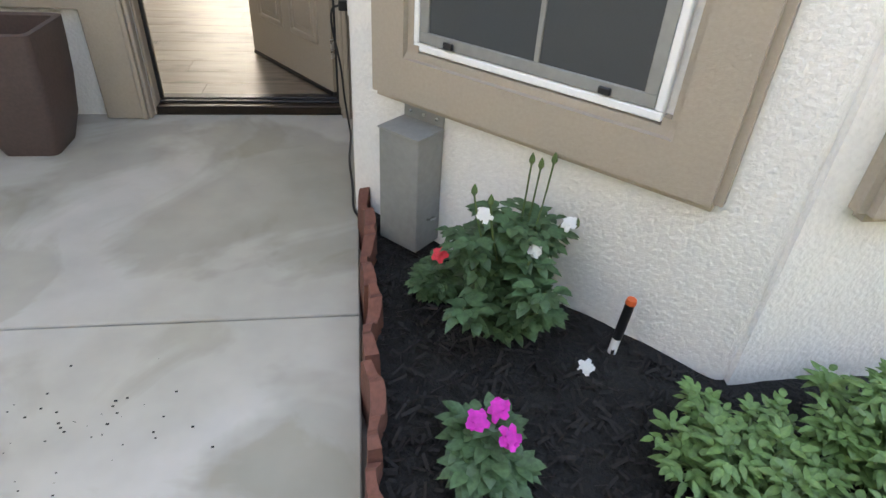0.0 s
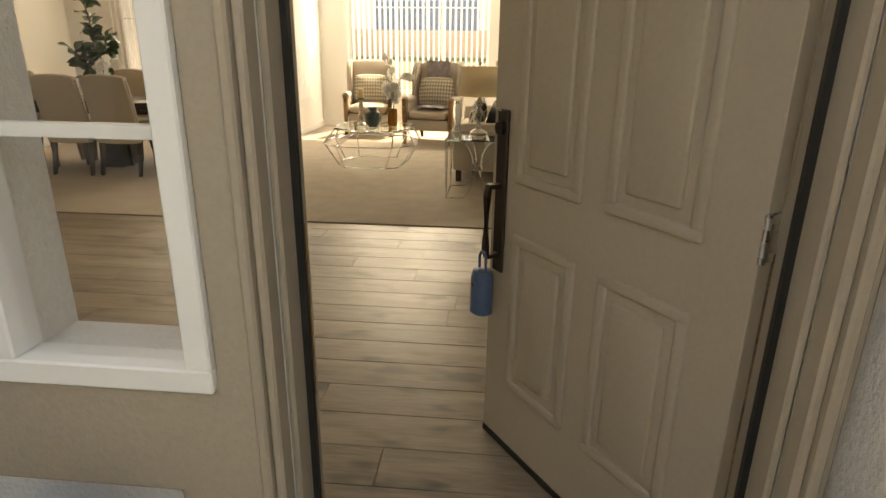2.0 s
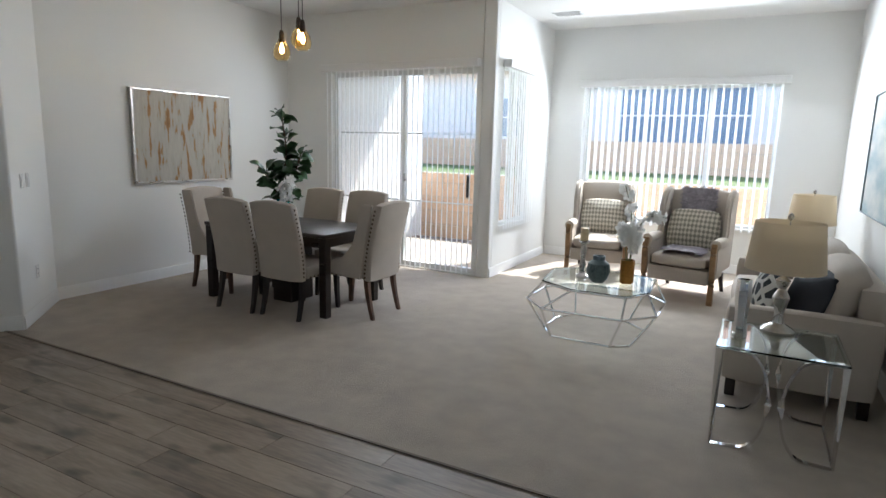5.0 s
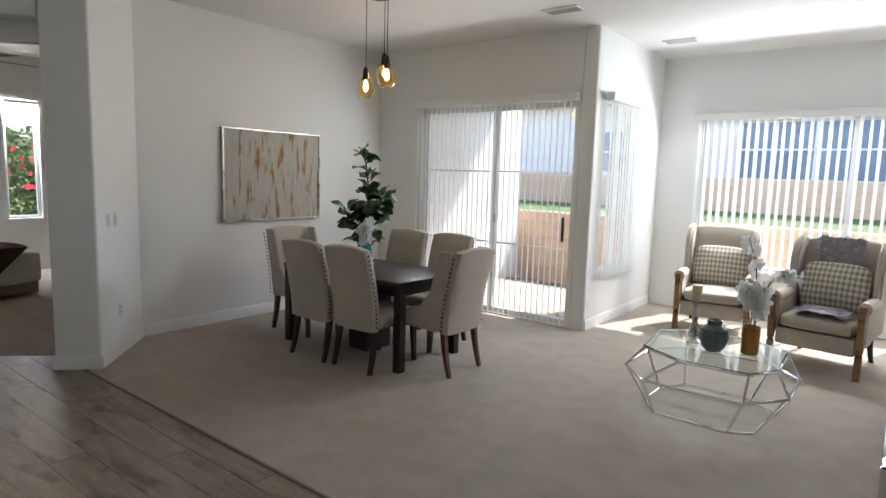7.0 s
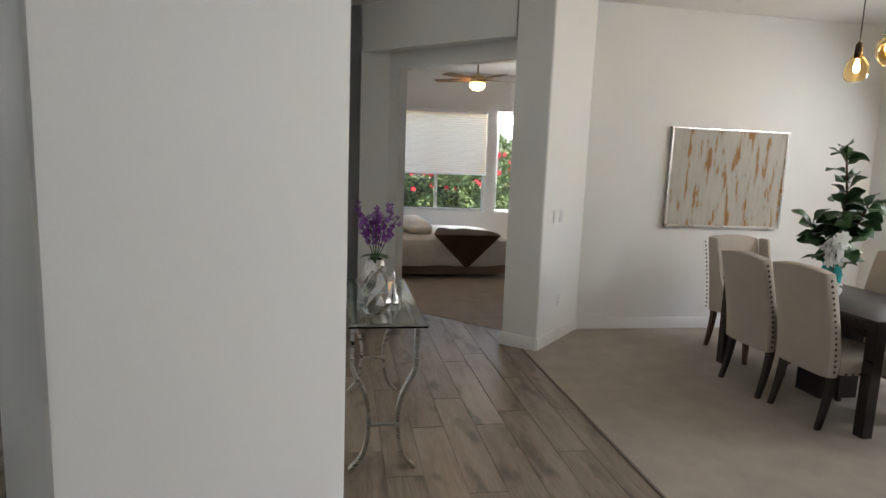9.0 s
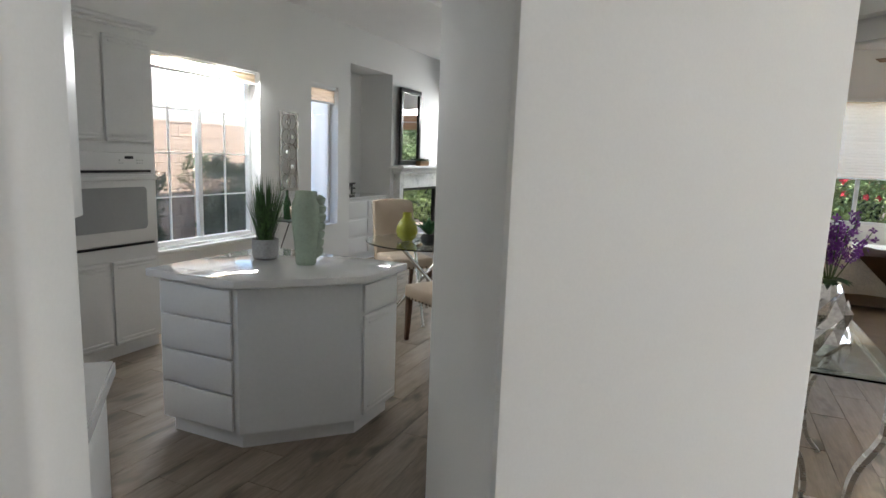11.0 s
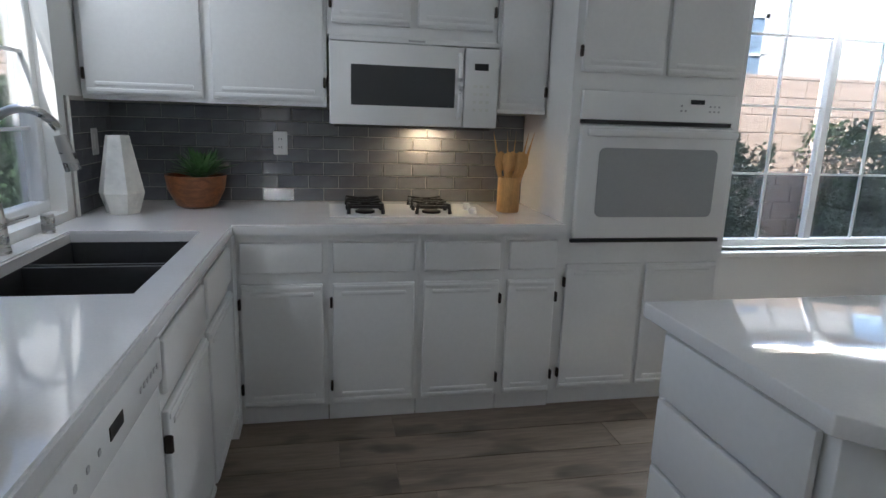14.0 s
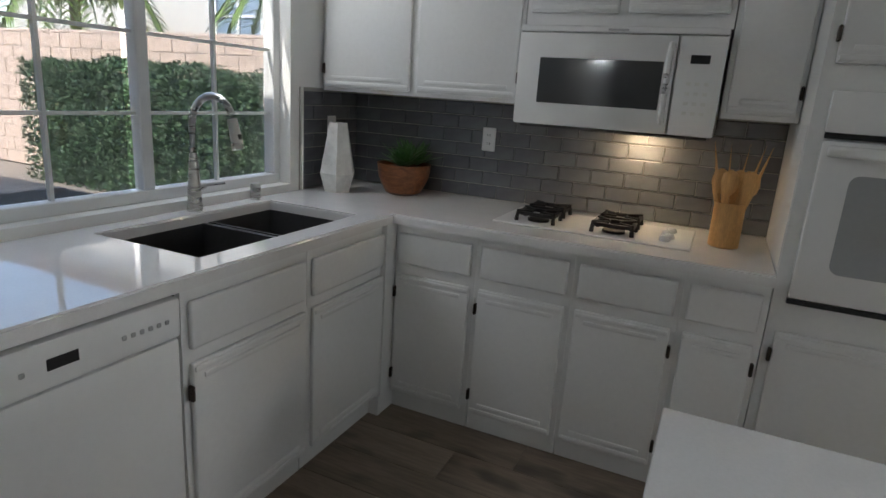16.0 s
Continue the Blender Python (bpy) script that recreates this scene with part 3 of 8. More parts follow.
# kitchen and family room
wall("wall_sink", (-1.435, 0.06), (-1.435, -2.99), 0.155, 0, H, [(0.92, 2.36, 0.95, 2.15)], M_wall)
wall("wall_kitchen_front", (-1.28, -2.85), (-11.3, -2.85), 0.18, 0, H, [(3.50, 4.95, 0.625, 2.36), (5.86, 6.44, 0.62, 2.38), (6.72, 7.88, 0.0, 2.73)])
bm = BM()
box(bm, -9.2, -7.98, -3.50, -3.40, 0, 2.9)
box(bm, -9.26, -9.17, -3.45, -3.03, 0, 2.9)
box(bm, -8.0, -7.90, -3.45, -3.03, 0, 2.9)
box(bm, -9.2, -7.95, -3.45, -3.03, 2.74, 2.85)
solid("wall_niche", bm, M_wall, "white painted alcove beside the fireplace", "wall", "structure")
wall("wall_family_slider", (-11.2, -2.85), (-11.2, 0.95), 0.16, 0, H, [(0.30, 3.3, 0.02, 2.37)])
# front of the house
wall("wall_front", (-1.28, 0.0), (1.9, 0.0), 0.15, PORCH, H + 0.4, [(0.80, 1.765, PORCH, 2.06), (0.26, 0.66, 0.76, 2.04)], M_stucco, "white stucco wall")
wall("wall_entry_left", (-1.275, 0.0), (-1.275, -3.3), -0.003, PORCH - .1, H + 0.4, [(0.86, 2.30, 0.95, 2.15)], M_stucco, "white stucco wall")
bm = BM()
prism(bm, [(0.55, -0.002), (0.55, -1.0), (1.58, -2.03), (1.75, -1.95), (0.72, -0.8), (0.72, -0.002)], PORCH - 0.2, H + 0.4, 0.03)
wr = solid("wall_entry_right", bm, M_stucco, "white stucco entry wall, its corner rounded", "wall", "structure")
wall("wall_right_wing", (1.60, -2.04), (6.5, -2.04), 0.2, PORCH - 0.2, H + 0.4, (), M_stucco, "white stucco wall")
bm = BM()
box(bm, -12.2, -1.1, -3.5, 0.2, H + 0.4, H + 0.6)
box(bm, -12.2, 7, 0.2, 10.1, H + 0.4, H + 0.6)
box(bm, 0.9, 7, -1.9, 0.2, H + 0.4, H + 0.6)
box(bm, -1.1, 0.9, -0.3, 0.2, H + 0.4, H + 0.6)
solid("roof", bm, M_rooft, "flat band of clay roof", "roof", "structure")

# baseboards: a profile along the foot of the walls
def baseboard(pts):
    bm = BM()
    for a, b in zip(pts, pts[1:]):
        a, b = Vector((*a, 0)), Vector((*b, 0))
        u = (b - a).normalized()
        s = Vector((u.y, -u.x, 0))
        prof = [(0, 0), (0.014, 0), (0.014, 0.085), (0.009, 0.10), (0.006, 0.115), (0, 0.118)]
        va = [bm.verts.new(a + s * d + Vector((0, 0, z + 0.004))) for d, z in prof]
        vb = [bm.verts.new(b + s * d + Vector((0, 0, z + 0.004))) for d, z in prof]
        for i in range(len(prof) - 1):
            bm.faces.new((va[i], vb[i], vb[i + 1], va[i + 1]))
        bm.faces.new(va[::-1]), bm.faces.new(vb)
    return solid("baseboard", bm, M_trimw, "white moulded baseboard", "baseboard", "structure")


baseboard([(-3.215, 9.6), (0.42, 9.6), (0.42, 3.24)])
baseboard([(-3.215, 7.55), (-3.215, 9.6)])
baseboard([(-5.84, 3.365), (-5.595, 3.63), (-6.29, 4.285), (-6.29, 7.53), (-5.56, 7.53)])
baseboard([(-2.14, 1.245), (-3.05, 1.925), (-7.2, 1.94)][::-1])

# ---- windows and doors of the setting ----
def window(name, m, w, z0, z1, cols, rows, sashes=2, label="white vinyl window with clear panes", depth=0.06, frame=0.045, muntin=0.012):
    """A window in the local xz plane, its width along x from 0; y is outward."""
    ob = thing(name, m, label, "window")
    ob["kind"] = "structure"
    bm = BM()
    for a in ((0, w, z0, z0 + frame), (0, w, z1 - frame, z1), (0, frame, z0 + frame, z1 - frame), (w - frame, w, z0 + frame, z1 - frame)):
        box(bm, a[0], a[1], 0, depth, a[2], a[3], 0.004, 1)
    for s in range(1, sashes):
        x = w * s / sashes
        box(bm, x - frame * 0.55, x + frame * 0.55, 0.004, depth - 0.004, z0 + frame, z1 - frame, 0.004, 1)
    part("window_frame", bm, M_white, ob)
    sw = w / sashes
    for s in range(sashes):
        x0, x1 = s * sw + frame * (1 if s == 0 else 0.55), (s + 1) * sw - frame * (1 if s == sashes - 1 else 0.55)
        bm = BM()
        box(bm, x0, x1, depth / 2 - 0.003, depth / 2 + 0.003, z0 + frame, z1 - frame)
        pn = part("pane", bm, M_glass, ob, "", 0)
        pn.visible_shadow = False
        bm = BM()
        for i in range(1, cols):
            x = x0 + (x1 - x0) * i / cols
            box(bm, x - muntin / 2, x + muntin / 2, depth / 2 - 0.009, depth / 2 + 0.009, z0 + frame, z1 - frame)
        for j in range(1, rows):
            z = z0 + frame + (z1 - z0 - 2 * frame) * j / rows
            box(bm, x0, x1, depth / 2 - 0.008, depth / 2 + 0.008, z - muntin / 2, z + muntin / 2)
        if cols * rows > 1:
            part("muntins", bm, M_white, ob)
        else:
            bm.free()
    return ob


def blinds(name, m, w, z0, z1, n, tilt, label, wd=0.086):
    """Hanging vertical slats under a headrail, from x = 0 to w."""
    ob = thing(name, m, label, "blinds")
    bm = BM()
    box(bm, -0.04, w + 0.04, -0.05, 0.05, z1, z1 + 0.09, 0.008, 1)
    part("headrail", bm, M_trimw, ob)
    bm = BM()
    for i in range(6):
        x = -wd / 2 + wd * i / 5
        b = 0.006 * math.cos(math.pi * (i / 5 - 0.5))
        for z in (z0, z1):
            bm.verts.new((x, b, z))
    bm.verts.ensure_lookup_table()
    for i in range(5):
        bm.faces.new((bm.verts[2 * i], bm.verts[2 * i + 2], bm.verts[2 * i + 3], bm.verts[2 * i + 1]))
    me = finish(bm, "slat", M_slat, 60)
    for i in range(n):
        x = w * (i + 0.5) / n
        shared("slat", me, ob, pose(x, 0, 0, 0, 0, tilt + random.uniform(-4, 4)))
    return ob


# window frames: far living window, side window, dining slider, bedroom, kitchen, sink
W1 = window("window_1", pose(-2.68, 9.63, 0), 2.38, 0.60, 2.42, 1, 1, 3)
blinds("vertical_blinds", pose(-2.74, 9.52, 0), 2.47, 0.56, 2.40, 27, 66, "white vinyl vertical blinds, turned half open at the window", 0.07)
W2 = window("window_2", pose(-3.255, 7.80, 0, 0, 0, 90), 0.96, 0.60, 2.52, 1, 1, 2)
blinds("vertical_blinds", pose(-3.145, 7.76, 0, 0, 0, 90), 1.06, 0.57, 2.47, 13, 6, "white vinyl vertical blinds, nearly closed at the side window")
W3 = window("window_slider", pose(-5.535, 7.58, 0), 2.13, 0.02, 2.46, 1, 1, 2, "white framed sliding glass door to the patio", 0.08, 0.06)
for k, (x, z) in enumerate(((0.0, 1.0), (1.06, 1.0))):
    bm = BM()
    for z in (0.86, 1.30 + 0.4):
        box(bm, x + 0.06, x + 1.0, 0.03, 0.05, z - 0.008, z + 0.008)
    part("muntins", bm, M_white, W3)
bm = BM()
box(bm, 1.99, 2.02, -0.04, 0.0, 0.95, 1.22, 0.008)
part("pull_handle", bm, M_black, W3, "black pull handle")
bm = BM()
box(bm, 1.10, 1.125, -0.03, 0.0, 1.10, 1.2, 0.006)
part("latch", bm, M_steel, W3, "steel latch")
blinds("vertical_blinds", pose(-5.60, 7.47, 0), 2.17, 0.03, 2.46, 30, 80, "white vertical sheer strips hanging open at the sliding door", 0.022)
W4 = window("window_3", pose(-4.78, -2.97, 0, 0, 0, 180), 1.45, 0.625, 2.36, 2, 4, 2)
W5 = window("window_4", pose(-7.14, -2.97, 0, 0, 0, 180), 0.58, 0.62, 2.38, 1, 1, 1, "narrow white window")
W6 = window("window_5", pose(-1.375, -0.86, 0, 0, 0, -90), 1.44, 0.95, 2.15, 2, 4, 2)
for wn_ob, wd, z0, z1 in ((W4, 1.45, 0.625, 2.36), (W6, 1.44, 0.95, 2.15)):
    for k in range(2):
        bm = BM()
        box(bm, wd * k / 2 + 0.046, wd * (k + 1) / 2 - 0.046, 0.0540, 0.0552, z0 + 0.046, z1 - 0.046)
        sc_ob = part("insect_screen", bm, M_screen, wn_ob, "fine grey insect screen", 0)
W7 = window("window_6", pose(-11.16, 2.69, 0, 0, 0, 90), 1.76, 0.80, 2.56, 1, 1, 2)
W8 = window("window_7", pose(-11.16, 4.63, 0, 0, 0, 90), 0.46, 0.80, 2.56, 1, 1, 1)
W9 = window("window_family_slider", pose(-11.25, -2.55, 0, 0, 0, 90), 3.0, 0.02, 2.37, 1, 1, 2, "white framed sliding glass door to the garden", 0.08, 0.06)
W10 = window("window_sidelight", pose(-1.035, -0.075, 0), 0.44, 0.735, 2.07, 1, 1, 1, "white framed sidelight window with one bar", 0.08, 0.05)
bm = BM()
box(bm, 0.05, 0.39, 0.05, 0.075, 1.205, 1.23)
part("muntins", bm, M_white, W10)
# pleated shades
def shade(name, m, w, z0, z1, label):
    ob = thing(name, m, label, "shade")
    bm = BM()
    n = max(4, int((z1 - z0) / 0.02))
    a = []
    for i in range(n + 1):
        z = z0 + (z1 - z0) * i / n
        y = 0.003 * (-1) ** i
        a.append((bm.verts.new((0, y, z)), bm.verts.new((w, y, z))))
    for p, q in zip(a, a[1:]):
        bm.faces.new((p[0], p[1], q[1], q[0]))
    part("cloth", bm, M_shade, ob, "", 0)
    bm = BM()
    box(bm, 0, w, -0.02, 0.02, z0 - 0.02, z0, 0.004, 1)
    part("bottom_rail", bm, M_trimw, ob)
    bm = BM()
    box(bm, 0, w, -0.03, 0.03, z1, z1 + 0.05, 0.004, 1)
    part("headrail", bm, M_trimw, ob)


shade("cellular_shade", pose(-11.06, 2.72, 0, 0, 0, 90), 1.71, 1.46, 2.50, "cream cellular shade, pulled halfway down")
shade("cellular_shade", pose(-11.06, 4.65, 0, 0, 0, 90), 0.42, 2.36, 2.50, "cream cellular shade, pulled up")
shade("cellular_shade", pose(-4.81, -2.90, 0, 0, 0, 180), 1.40, 2.25, 2.34, "white cellular shade, pulled up")
shade("cellular_shade", pose(-7.16, -2.90, 0, 0, 0, 180), 0.54, 2.18, 2.33, "white cellular shade, pulled up")

# sills
bm = BM()
box(bm, -2.74, -0.24, 9.55, 9.63, 0.565, 0.60, 0.006, 1)
solid("window_sill", bm, M_trimw, "white window sill", "sill", "structure")
bm = BM()
box(bm, -6.27, -4.75, -2.93, -2.80, 0.59, 0.625, 0.006, 1)
solid("window_sill", bm, M_trimw, "white window sill", "sill", "structure")

# ---- kitchen ----
CT = 0.915


def cab_front(parent, name, x0, x1, z0, z1, y, hinge=None, drawer=False):
    """A painted door or drawer front in the local xz plane, facing +y."""
    bm = BM()
    box(bm, x0, x1, y, y + 0.018, z0, z1, 0.009 if drawer else 0.006, 3)
    d = part(name, bm, M_cab, parent)
    if not drawer:
        for z, i in ((z0 + 0.018, 0.006), (z1 - 0.018, 0.006), (z0 + 0.045, 0.038), (z1 - 0.045, 0.038)):
            bm = BM()
            box(bm, x0 + i, x1 - i, y + 0.013, y + 0.0225, z - 0.009, z + 0.009, 0.004, 2)
            part("moulding", bm, M_cab, d)
    if hinge is not None:
        hx = x0 - 0.006 if hinge == 0 else x1 + 0.006
        for z in (z0 + 0.085, z1 - 0.085):
            bm = BM()
            box(bm, hx - 0.006, hx + 0.006, y + 0.004, y + 0.026, z - 0.024, z + 0.024, 0.004, 1)
            part("hinge", bm, M_bronze, d, "dark bronze hinge")
    return d


def unit(name, m, w, depth, z0, z1, label, fronts, kick=True, group="", over=0.0):
    """A cabinet: local x along its width, +y to the room, its face at y = 0."""
    ob = thing(name, m, label, "cabinet", group)
    bm = BM()
    box(bm, 0, w, -depth, 0, z0 + (0.09 if kick else 0), z1)
    if kick:
        box(bm, 0.002, w - 0.002, -depth, -0.03, 0.0, 0.092)
    part("body", bm, M_cab, ob)
    for kind, a, b, c, d, h in fronts:
        cab_front(ob, kind, a, b, c, d, 0.0, h, kind == "drawer_front")
    return ob


# cooktop run, its face at y = -2.215, x decreasing
def run_m(x):
    return pose(x, -2.215, 0, 0, 0, 0)


LB = "white painted base cabinet with a drawer over a panelled door"
for xa, xb, h in ((-2.4472, -2.07, 1), (-2.8422, -2.4478, 1), (-3.2272, -2.8428, 0), (-3.495, -3.2278, 0)):
    w = xb - xa
    unit("base_cabinet", run_m(xa), w, 0.62, 0, 0.875, LB,
         [("drawer_front", 0.02, w - 0.02, 0.70, 0.835, None), ("door", 0.02, w - 0.02, 0.10, 0.655, h)], group="base cabinets")
# sink run, its face at x = -2.05
def sink_m(y):
    return pose(-2.05, y, 0, 0, 0, 90)


for ya, yb, h in ((-2.15, -1.6328, None), (-1.6322, -1.10, 1)):
    w = yb - ya
    sc = unit("sink_cabinet", sink_m(ya), w, 0.60, 0, 0.66, "white painted sink cabinet with a panelled door",
         [("drawer_front", 0.02, w - 0.02, 0.695, 0.835, None), ("door", 0.02, w - 0.02, 0.10, 0.655, h)], group="base cabinets")
    bm = BM()
    box(bm, 0.001, w - 0.001, -0.02, 0, 0.66, 0.875)
    part("face_frame", bm, M_cab, sc)
# dishwasher
dw = thing("dishwasher", sink_m(-1.09), "white enamel dishwasher under the worktop", "dishwasher")
bm = BM()
box(bm, 0.0, 0.60, -0.57, -0.02, 0.0, 0.868)
part("body", bm, M_appl, dw)
bm = BM()
box(bm, 0.005, 0.595, -0.02, 0.012, 0.11, 0.745, 0.008)
part("door", bm, M_appl, dw)
bm = BM()
box(bm, 0.005, 0.595, -0.02, 0.022, 0.752, 0.862, 0.01)
cp = part("control_panel", bm, M_appl, dw)
bm = BM()
box(bm, 0.28, 0.35, 0.0215, 0.024, 0.795, 0.822, 0.001, 1)
part("display", bm, M_black, cp, "black display")
for i in range(9):
    bm = BM()
    x = 0.05 + i * 0.024 if i < 6 else 0.40 + (i - 6) * 0.05
    box(bm, x - 0.006, x + 0.006, 0.0215, 0.0235, 0.80, 0.812, 0.002, 1)
    part("button", bm, M_greypot, cp, "pale grey button")
unit("end_cabinet", sink_m(-0.48), 0.36, 0.58, 0, 0.875, "white painted end cabinet beside the dishwasher", [("door", 0.02, 0.34, 0.10, 0.835, None)])
bm = BM()
prism(bm, [(-2.03, -0.12), (-2.20, 0.03), (-1.84, 0.42), (-1.45, 0.03), (-1.45, -0.12)], 0.0, 0.874, 0.003)
solid("corner_cabinet", bm, M_cab, "white painted angled cabinet at the worktop's end", "cabinet")

bm = BM()
box(bm, -2.075, -2.03, -2.24, -2.13, 0.09, 0.874, 0.002, 1)
box(bm, -2.07, -2.0, -2.28, -2.12, 0.0, 0.09)
solid("corner_filler", bm, M_cab, "white painted filler post in the cabinet corner", "cabinet")

# worktop with a cut-out for the sink: strips round the hole make one slab
SX0, SX1, SY0, SY1 = -1.97, -1.53, -2.05, -1.245
bm = BM()
ed = [(-1.437, -2.848), (-3.497, -2.848), (-3.497, -2.17), (-2.076, -2.17), (-2.076, -0.15), (-2.235, 0.03), (-1.845, 0.43), (-1.437, 0.03)]
hole = [(SX0, SY0), (SX1, SY0), (SX1, SY1), (SX0, SY1)]
for z in (CT - 0.04, CT):
    rings = []
    for pts in (ed, hole):
        vs = [bm.verts.new((x, y, z)) for x, y in pts]
        rings += [bm.edges.new((vs[i], vs[(i + 1) % len(vs)])) for i in range(len(vs))]
    bmesh.ops.triangle_fill(bm, edges=rings, use_beauty=True, use_dissolve=False)
bm.verts.ensure_lookup_table()
for o, n in ((0, len(ed)), (len(ed), 4)):
    k = len(ed) + 4
    for i in range(n):
        a, b = o + i, o + (i + 1) % n
        bm.faces.new((bm.verts[a], bm.verts[b], bm.verts[k + b], bm.verts[k + a]))
bmesh.ops.recalc_face_normals(bm, faces=bm.faces)
rim = [e for e in bm.edges if len(e.link_faces) == 2 and e.calc_face_angle(0) > 1.2 and abs(e.verts[0].co.z - e.verts[1].co.z) < 0.001 and e.verts[0].co.z > CT - 0.01]
bmesh.ops.bevel(bm, geom=rim, offset=0.006, segments=2, affect="EDGES")
solid("worktop", bm, M_quartz, "polished white quartz worktop, L-shaped", "worktop")

# sink
sk = thing("sink", Matrix(), "dark grey double-bowl undermount sink", "sink")
ym = (SY0 + SY1) / 2 - 0.05
for ya, yb in ((SY0 - 0.01, ym - 0.012), (ym + 0.012, SY1 + 0.01)):
    bm = BM()
    x0, x1, z0, z1, t = SX0 - 0.01, SX1 + 0.01, CT - 0.235, CT - 0.041, 0.012
    box(bm, x0, x1, ya, yb, z0, z0 + t, 0.004, 1)
    for q in ((x0, x0 + t, ya, yb), (x1 - t, x1, ya, yb), (x0 + t, x1 - t, ya, ya + t), (x0 + t, x1 - t, yb - t, yb)):
        box(bm, *q, z0 + t, z1)
    bw = part("bowl", bm, M_dsteel, sk)
    bm = BM()
    lathe(bm, [(0.045, 0), (0.045, 0.006), (0.03, 0.007), (0.028, 0.003)], 20, ((x0 + x1) / 2, (ya + yb) / 2, z0 + t))
    part("drain", bm, M_steel, bw, "steel drain")
bm = BM()
box(bm, SX0 - 0.008, SX1 + 0.008, ym - 0.012, ym + 0.012, CT - 0.13, CT - 0.045, 0.004)
part("divider", bm, M_dsteel, sk)

# tap
tp = thing("kitchen_tap", pose(-1.475, -1.69, CT), "brushed steel pull-down kitchen tap", "tap")
bm = BM()
lathe(bm, [(0.03, 0), (0.03, 0.012), (0.027, 0.03), (0.024, 0.10), (0.017, 0.18), (0.014, 0.22)], 20)
part("base", bm, M_steel, tp)
bm = BM()
arc = [(0, 0, 0.20), (0, 0, 0.32)] + [(-0.105 + 0.105 * math.cos(a), 0, 0.32 + 0.115 * math.sin(a)) for a in [math.pi * i / 12 for i in range(1, 11)]]
pipe(bm, arc, 0.0135, 12)
part("spout", bm, M_steel, tp)
bm = BM()
tube(bm, (-0.197, 0, 0.36), (-0.225, 0, 0.255), 0.017, 0.022, 16)
hd = part("spray_head", bm, M_steel, tp)
bm = BM()
box(bm, -0.236, -0.226, -0.008, 0.008, 0.28, 0.31, 0.003)
part("button", bm, M_black, hd, "black button")
bm = BM()
tube(bm, (0, 0, 0.085), (0, -0.05, 0.092), 0.018, 0.013, 12)
tube(bm, (0, -0.05, 0.092), (-0.03, -0.125, 0.097), 0.006, 0.005, 10)
part("lever", bm, M_steel, tp)
bm = BM()
lathe(bm, [(0.022, 0), (0.022, 0.06), (0.02, 0.07), (0.0, 0.071)], 20)
solid("air_gap", bm, M_steel, "brushed steel air gap cap on the worktop", "tap fitting", m=pose(-1.475, -2.02, CT))

# cooktop
ck = thing("gas_cooktop", pose(-2.84, -2.52, CT), "white gas cooktop with black cast-iron grates", "cooktop")
bm = BM()
box(bm, -0.385, 0.385, -0.20, 0.19, 0.0, 0.008, 0.004, 1)
part("top", bm, M_appl, ck)
for cx in (0.22, -0.09):
    for cy in (0.075, -0.10):
        bm = BM()
        lathe(bm, [(0.045, 0.008), (0.045, 0.018), (0.03, 0.024), (0.0, 0.025)], 18, (cx, cy, 0))
        part("burner", bm, M_iron, ck)
        bm = BM()
        for k in range(4):
            a = math.pi / 2 * k + math.pi / 4
            pipe(bm, [(cx + 0.11 * math.cos(a), cy + 0.085 * math.sin(a), 0.009), (cx + 0.105 * math.cos(a), cy + 0.08 * math.sin(a), 0.05), (cx + 0.03 * math.cos(a), cy + 0.03 * math.sin(a), 0.046)], 0.006, flat=(0.006, 0.007))
        for k in range(4):
            a, b = math.pi / 2 * k + math.pi / 4, math.pi / 2 * (k + 1) + math.pi / 4
            pipe(bm, [(cx + 0.105 * math.cos(a), cy + 0.08 * math.sin(a), 0.042), (cx + 0.105 * math.cos(b), cy + 0.08 * math.sin(b), 0.042)], 0.006, flat=(0.007, 0.007))
        part("grate", bm, M_iron, ck)
for i in range(4):
    bm = BM()
    lathe(bm, [(0.020, 0.008), (0.02, 0.02), (0.014, 0.03), (0.0, 0.031)], 14, (-0.285 - 0.012 * (i % 2), 0.10 - 0.062 * i, 0))
    part("knob", bm, M_appl, ck, "white knob")

# oven tower
TW0, TW1, TY = -4.335, -3.50, -2.23
tw = unit("oven_cabinet", pose(TW0, TY, 0), TW1 - TW0, 0.62, 0, 2.36, "tall white painted oven cabinet with panelled doors",
          [("door", 0.03, 0.40, 0.10, 0.72, None), ("door", 0.425, 0.805, 0.10, 0.72, 1), ("door", 0.03, 0.40, 1.575, 2.30, None), ("door", 0.425, 0.805, 1.575, 2.30, 1)])
bm = BM()
box(bm, -0.02, TW1 - TW0 + 0.02, -0.62, 0.03, 2.36, 2.385, 0.006, 1)
box(bm, -0.035, TW1 - TW0 + 0.035, -0.62, 0.05, 2.385, 2.42, 0.01, 1)
part("cornice", bm, M_cab, tw)
ov = thing("wall_oven", pose(TW0 + 0.045, TY, 0), "white built-in wall oven with a grey glass window", "oven")
bm = BM()
box(bm, 0.0, 0.75, 0.001, 0.03, 1.375, 1.50, 0.008)
cp = part("control_panel", bm, M_appl, ov)
bm = BM()
box(bm, 0.165, 0.235, 0.0295, 0.032, 1.455, 1.475, 0.001, 1)
part("display", bm, M_black, cp, "black display")
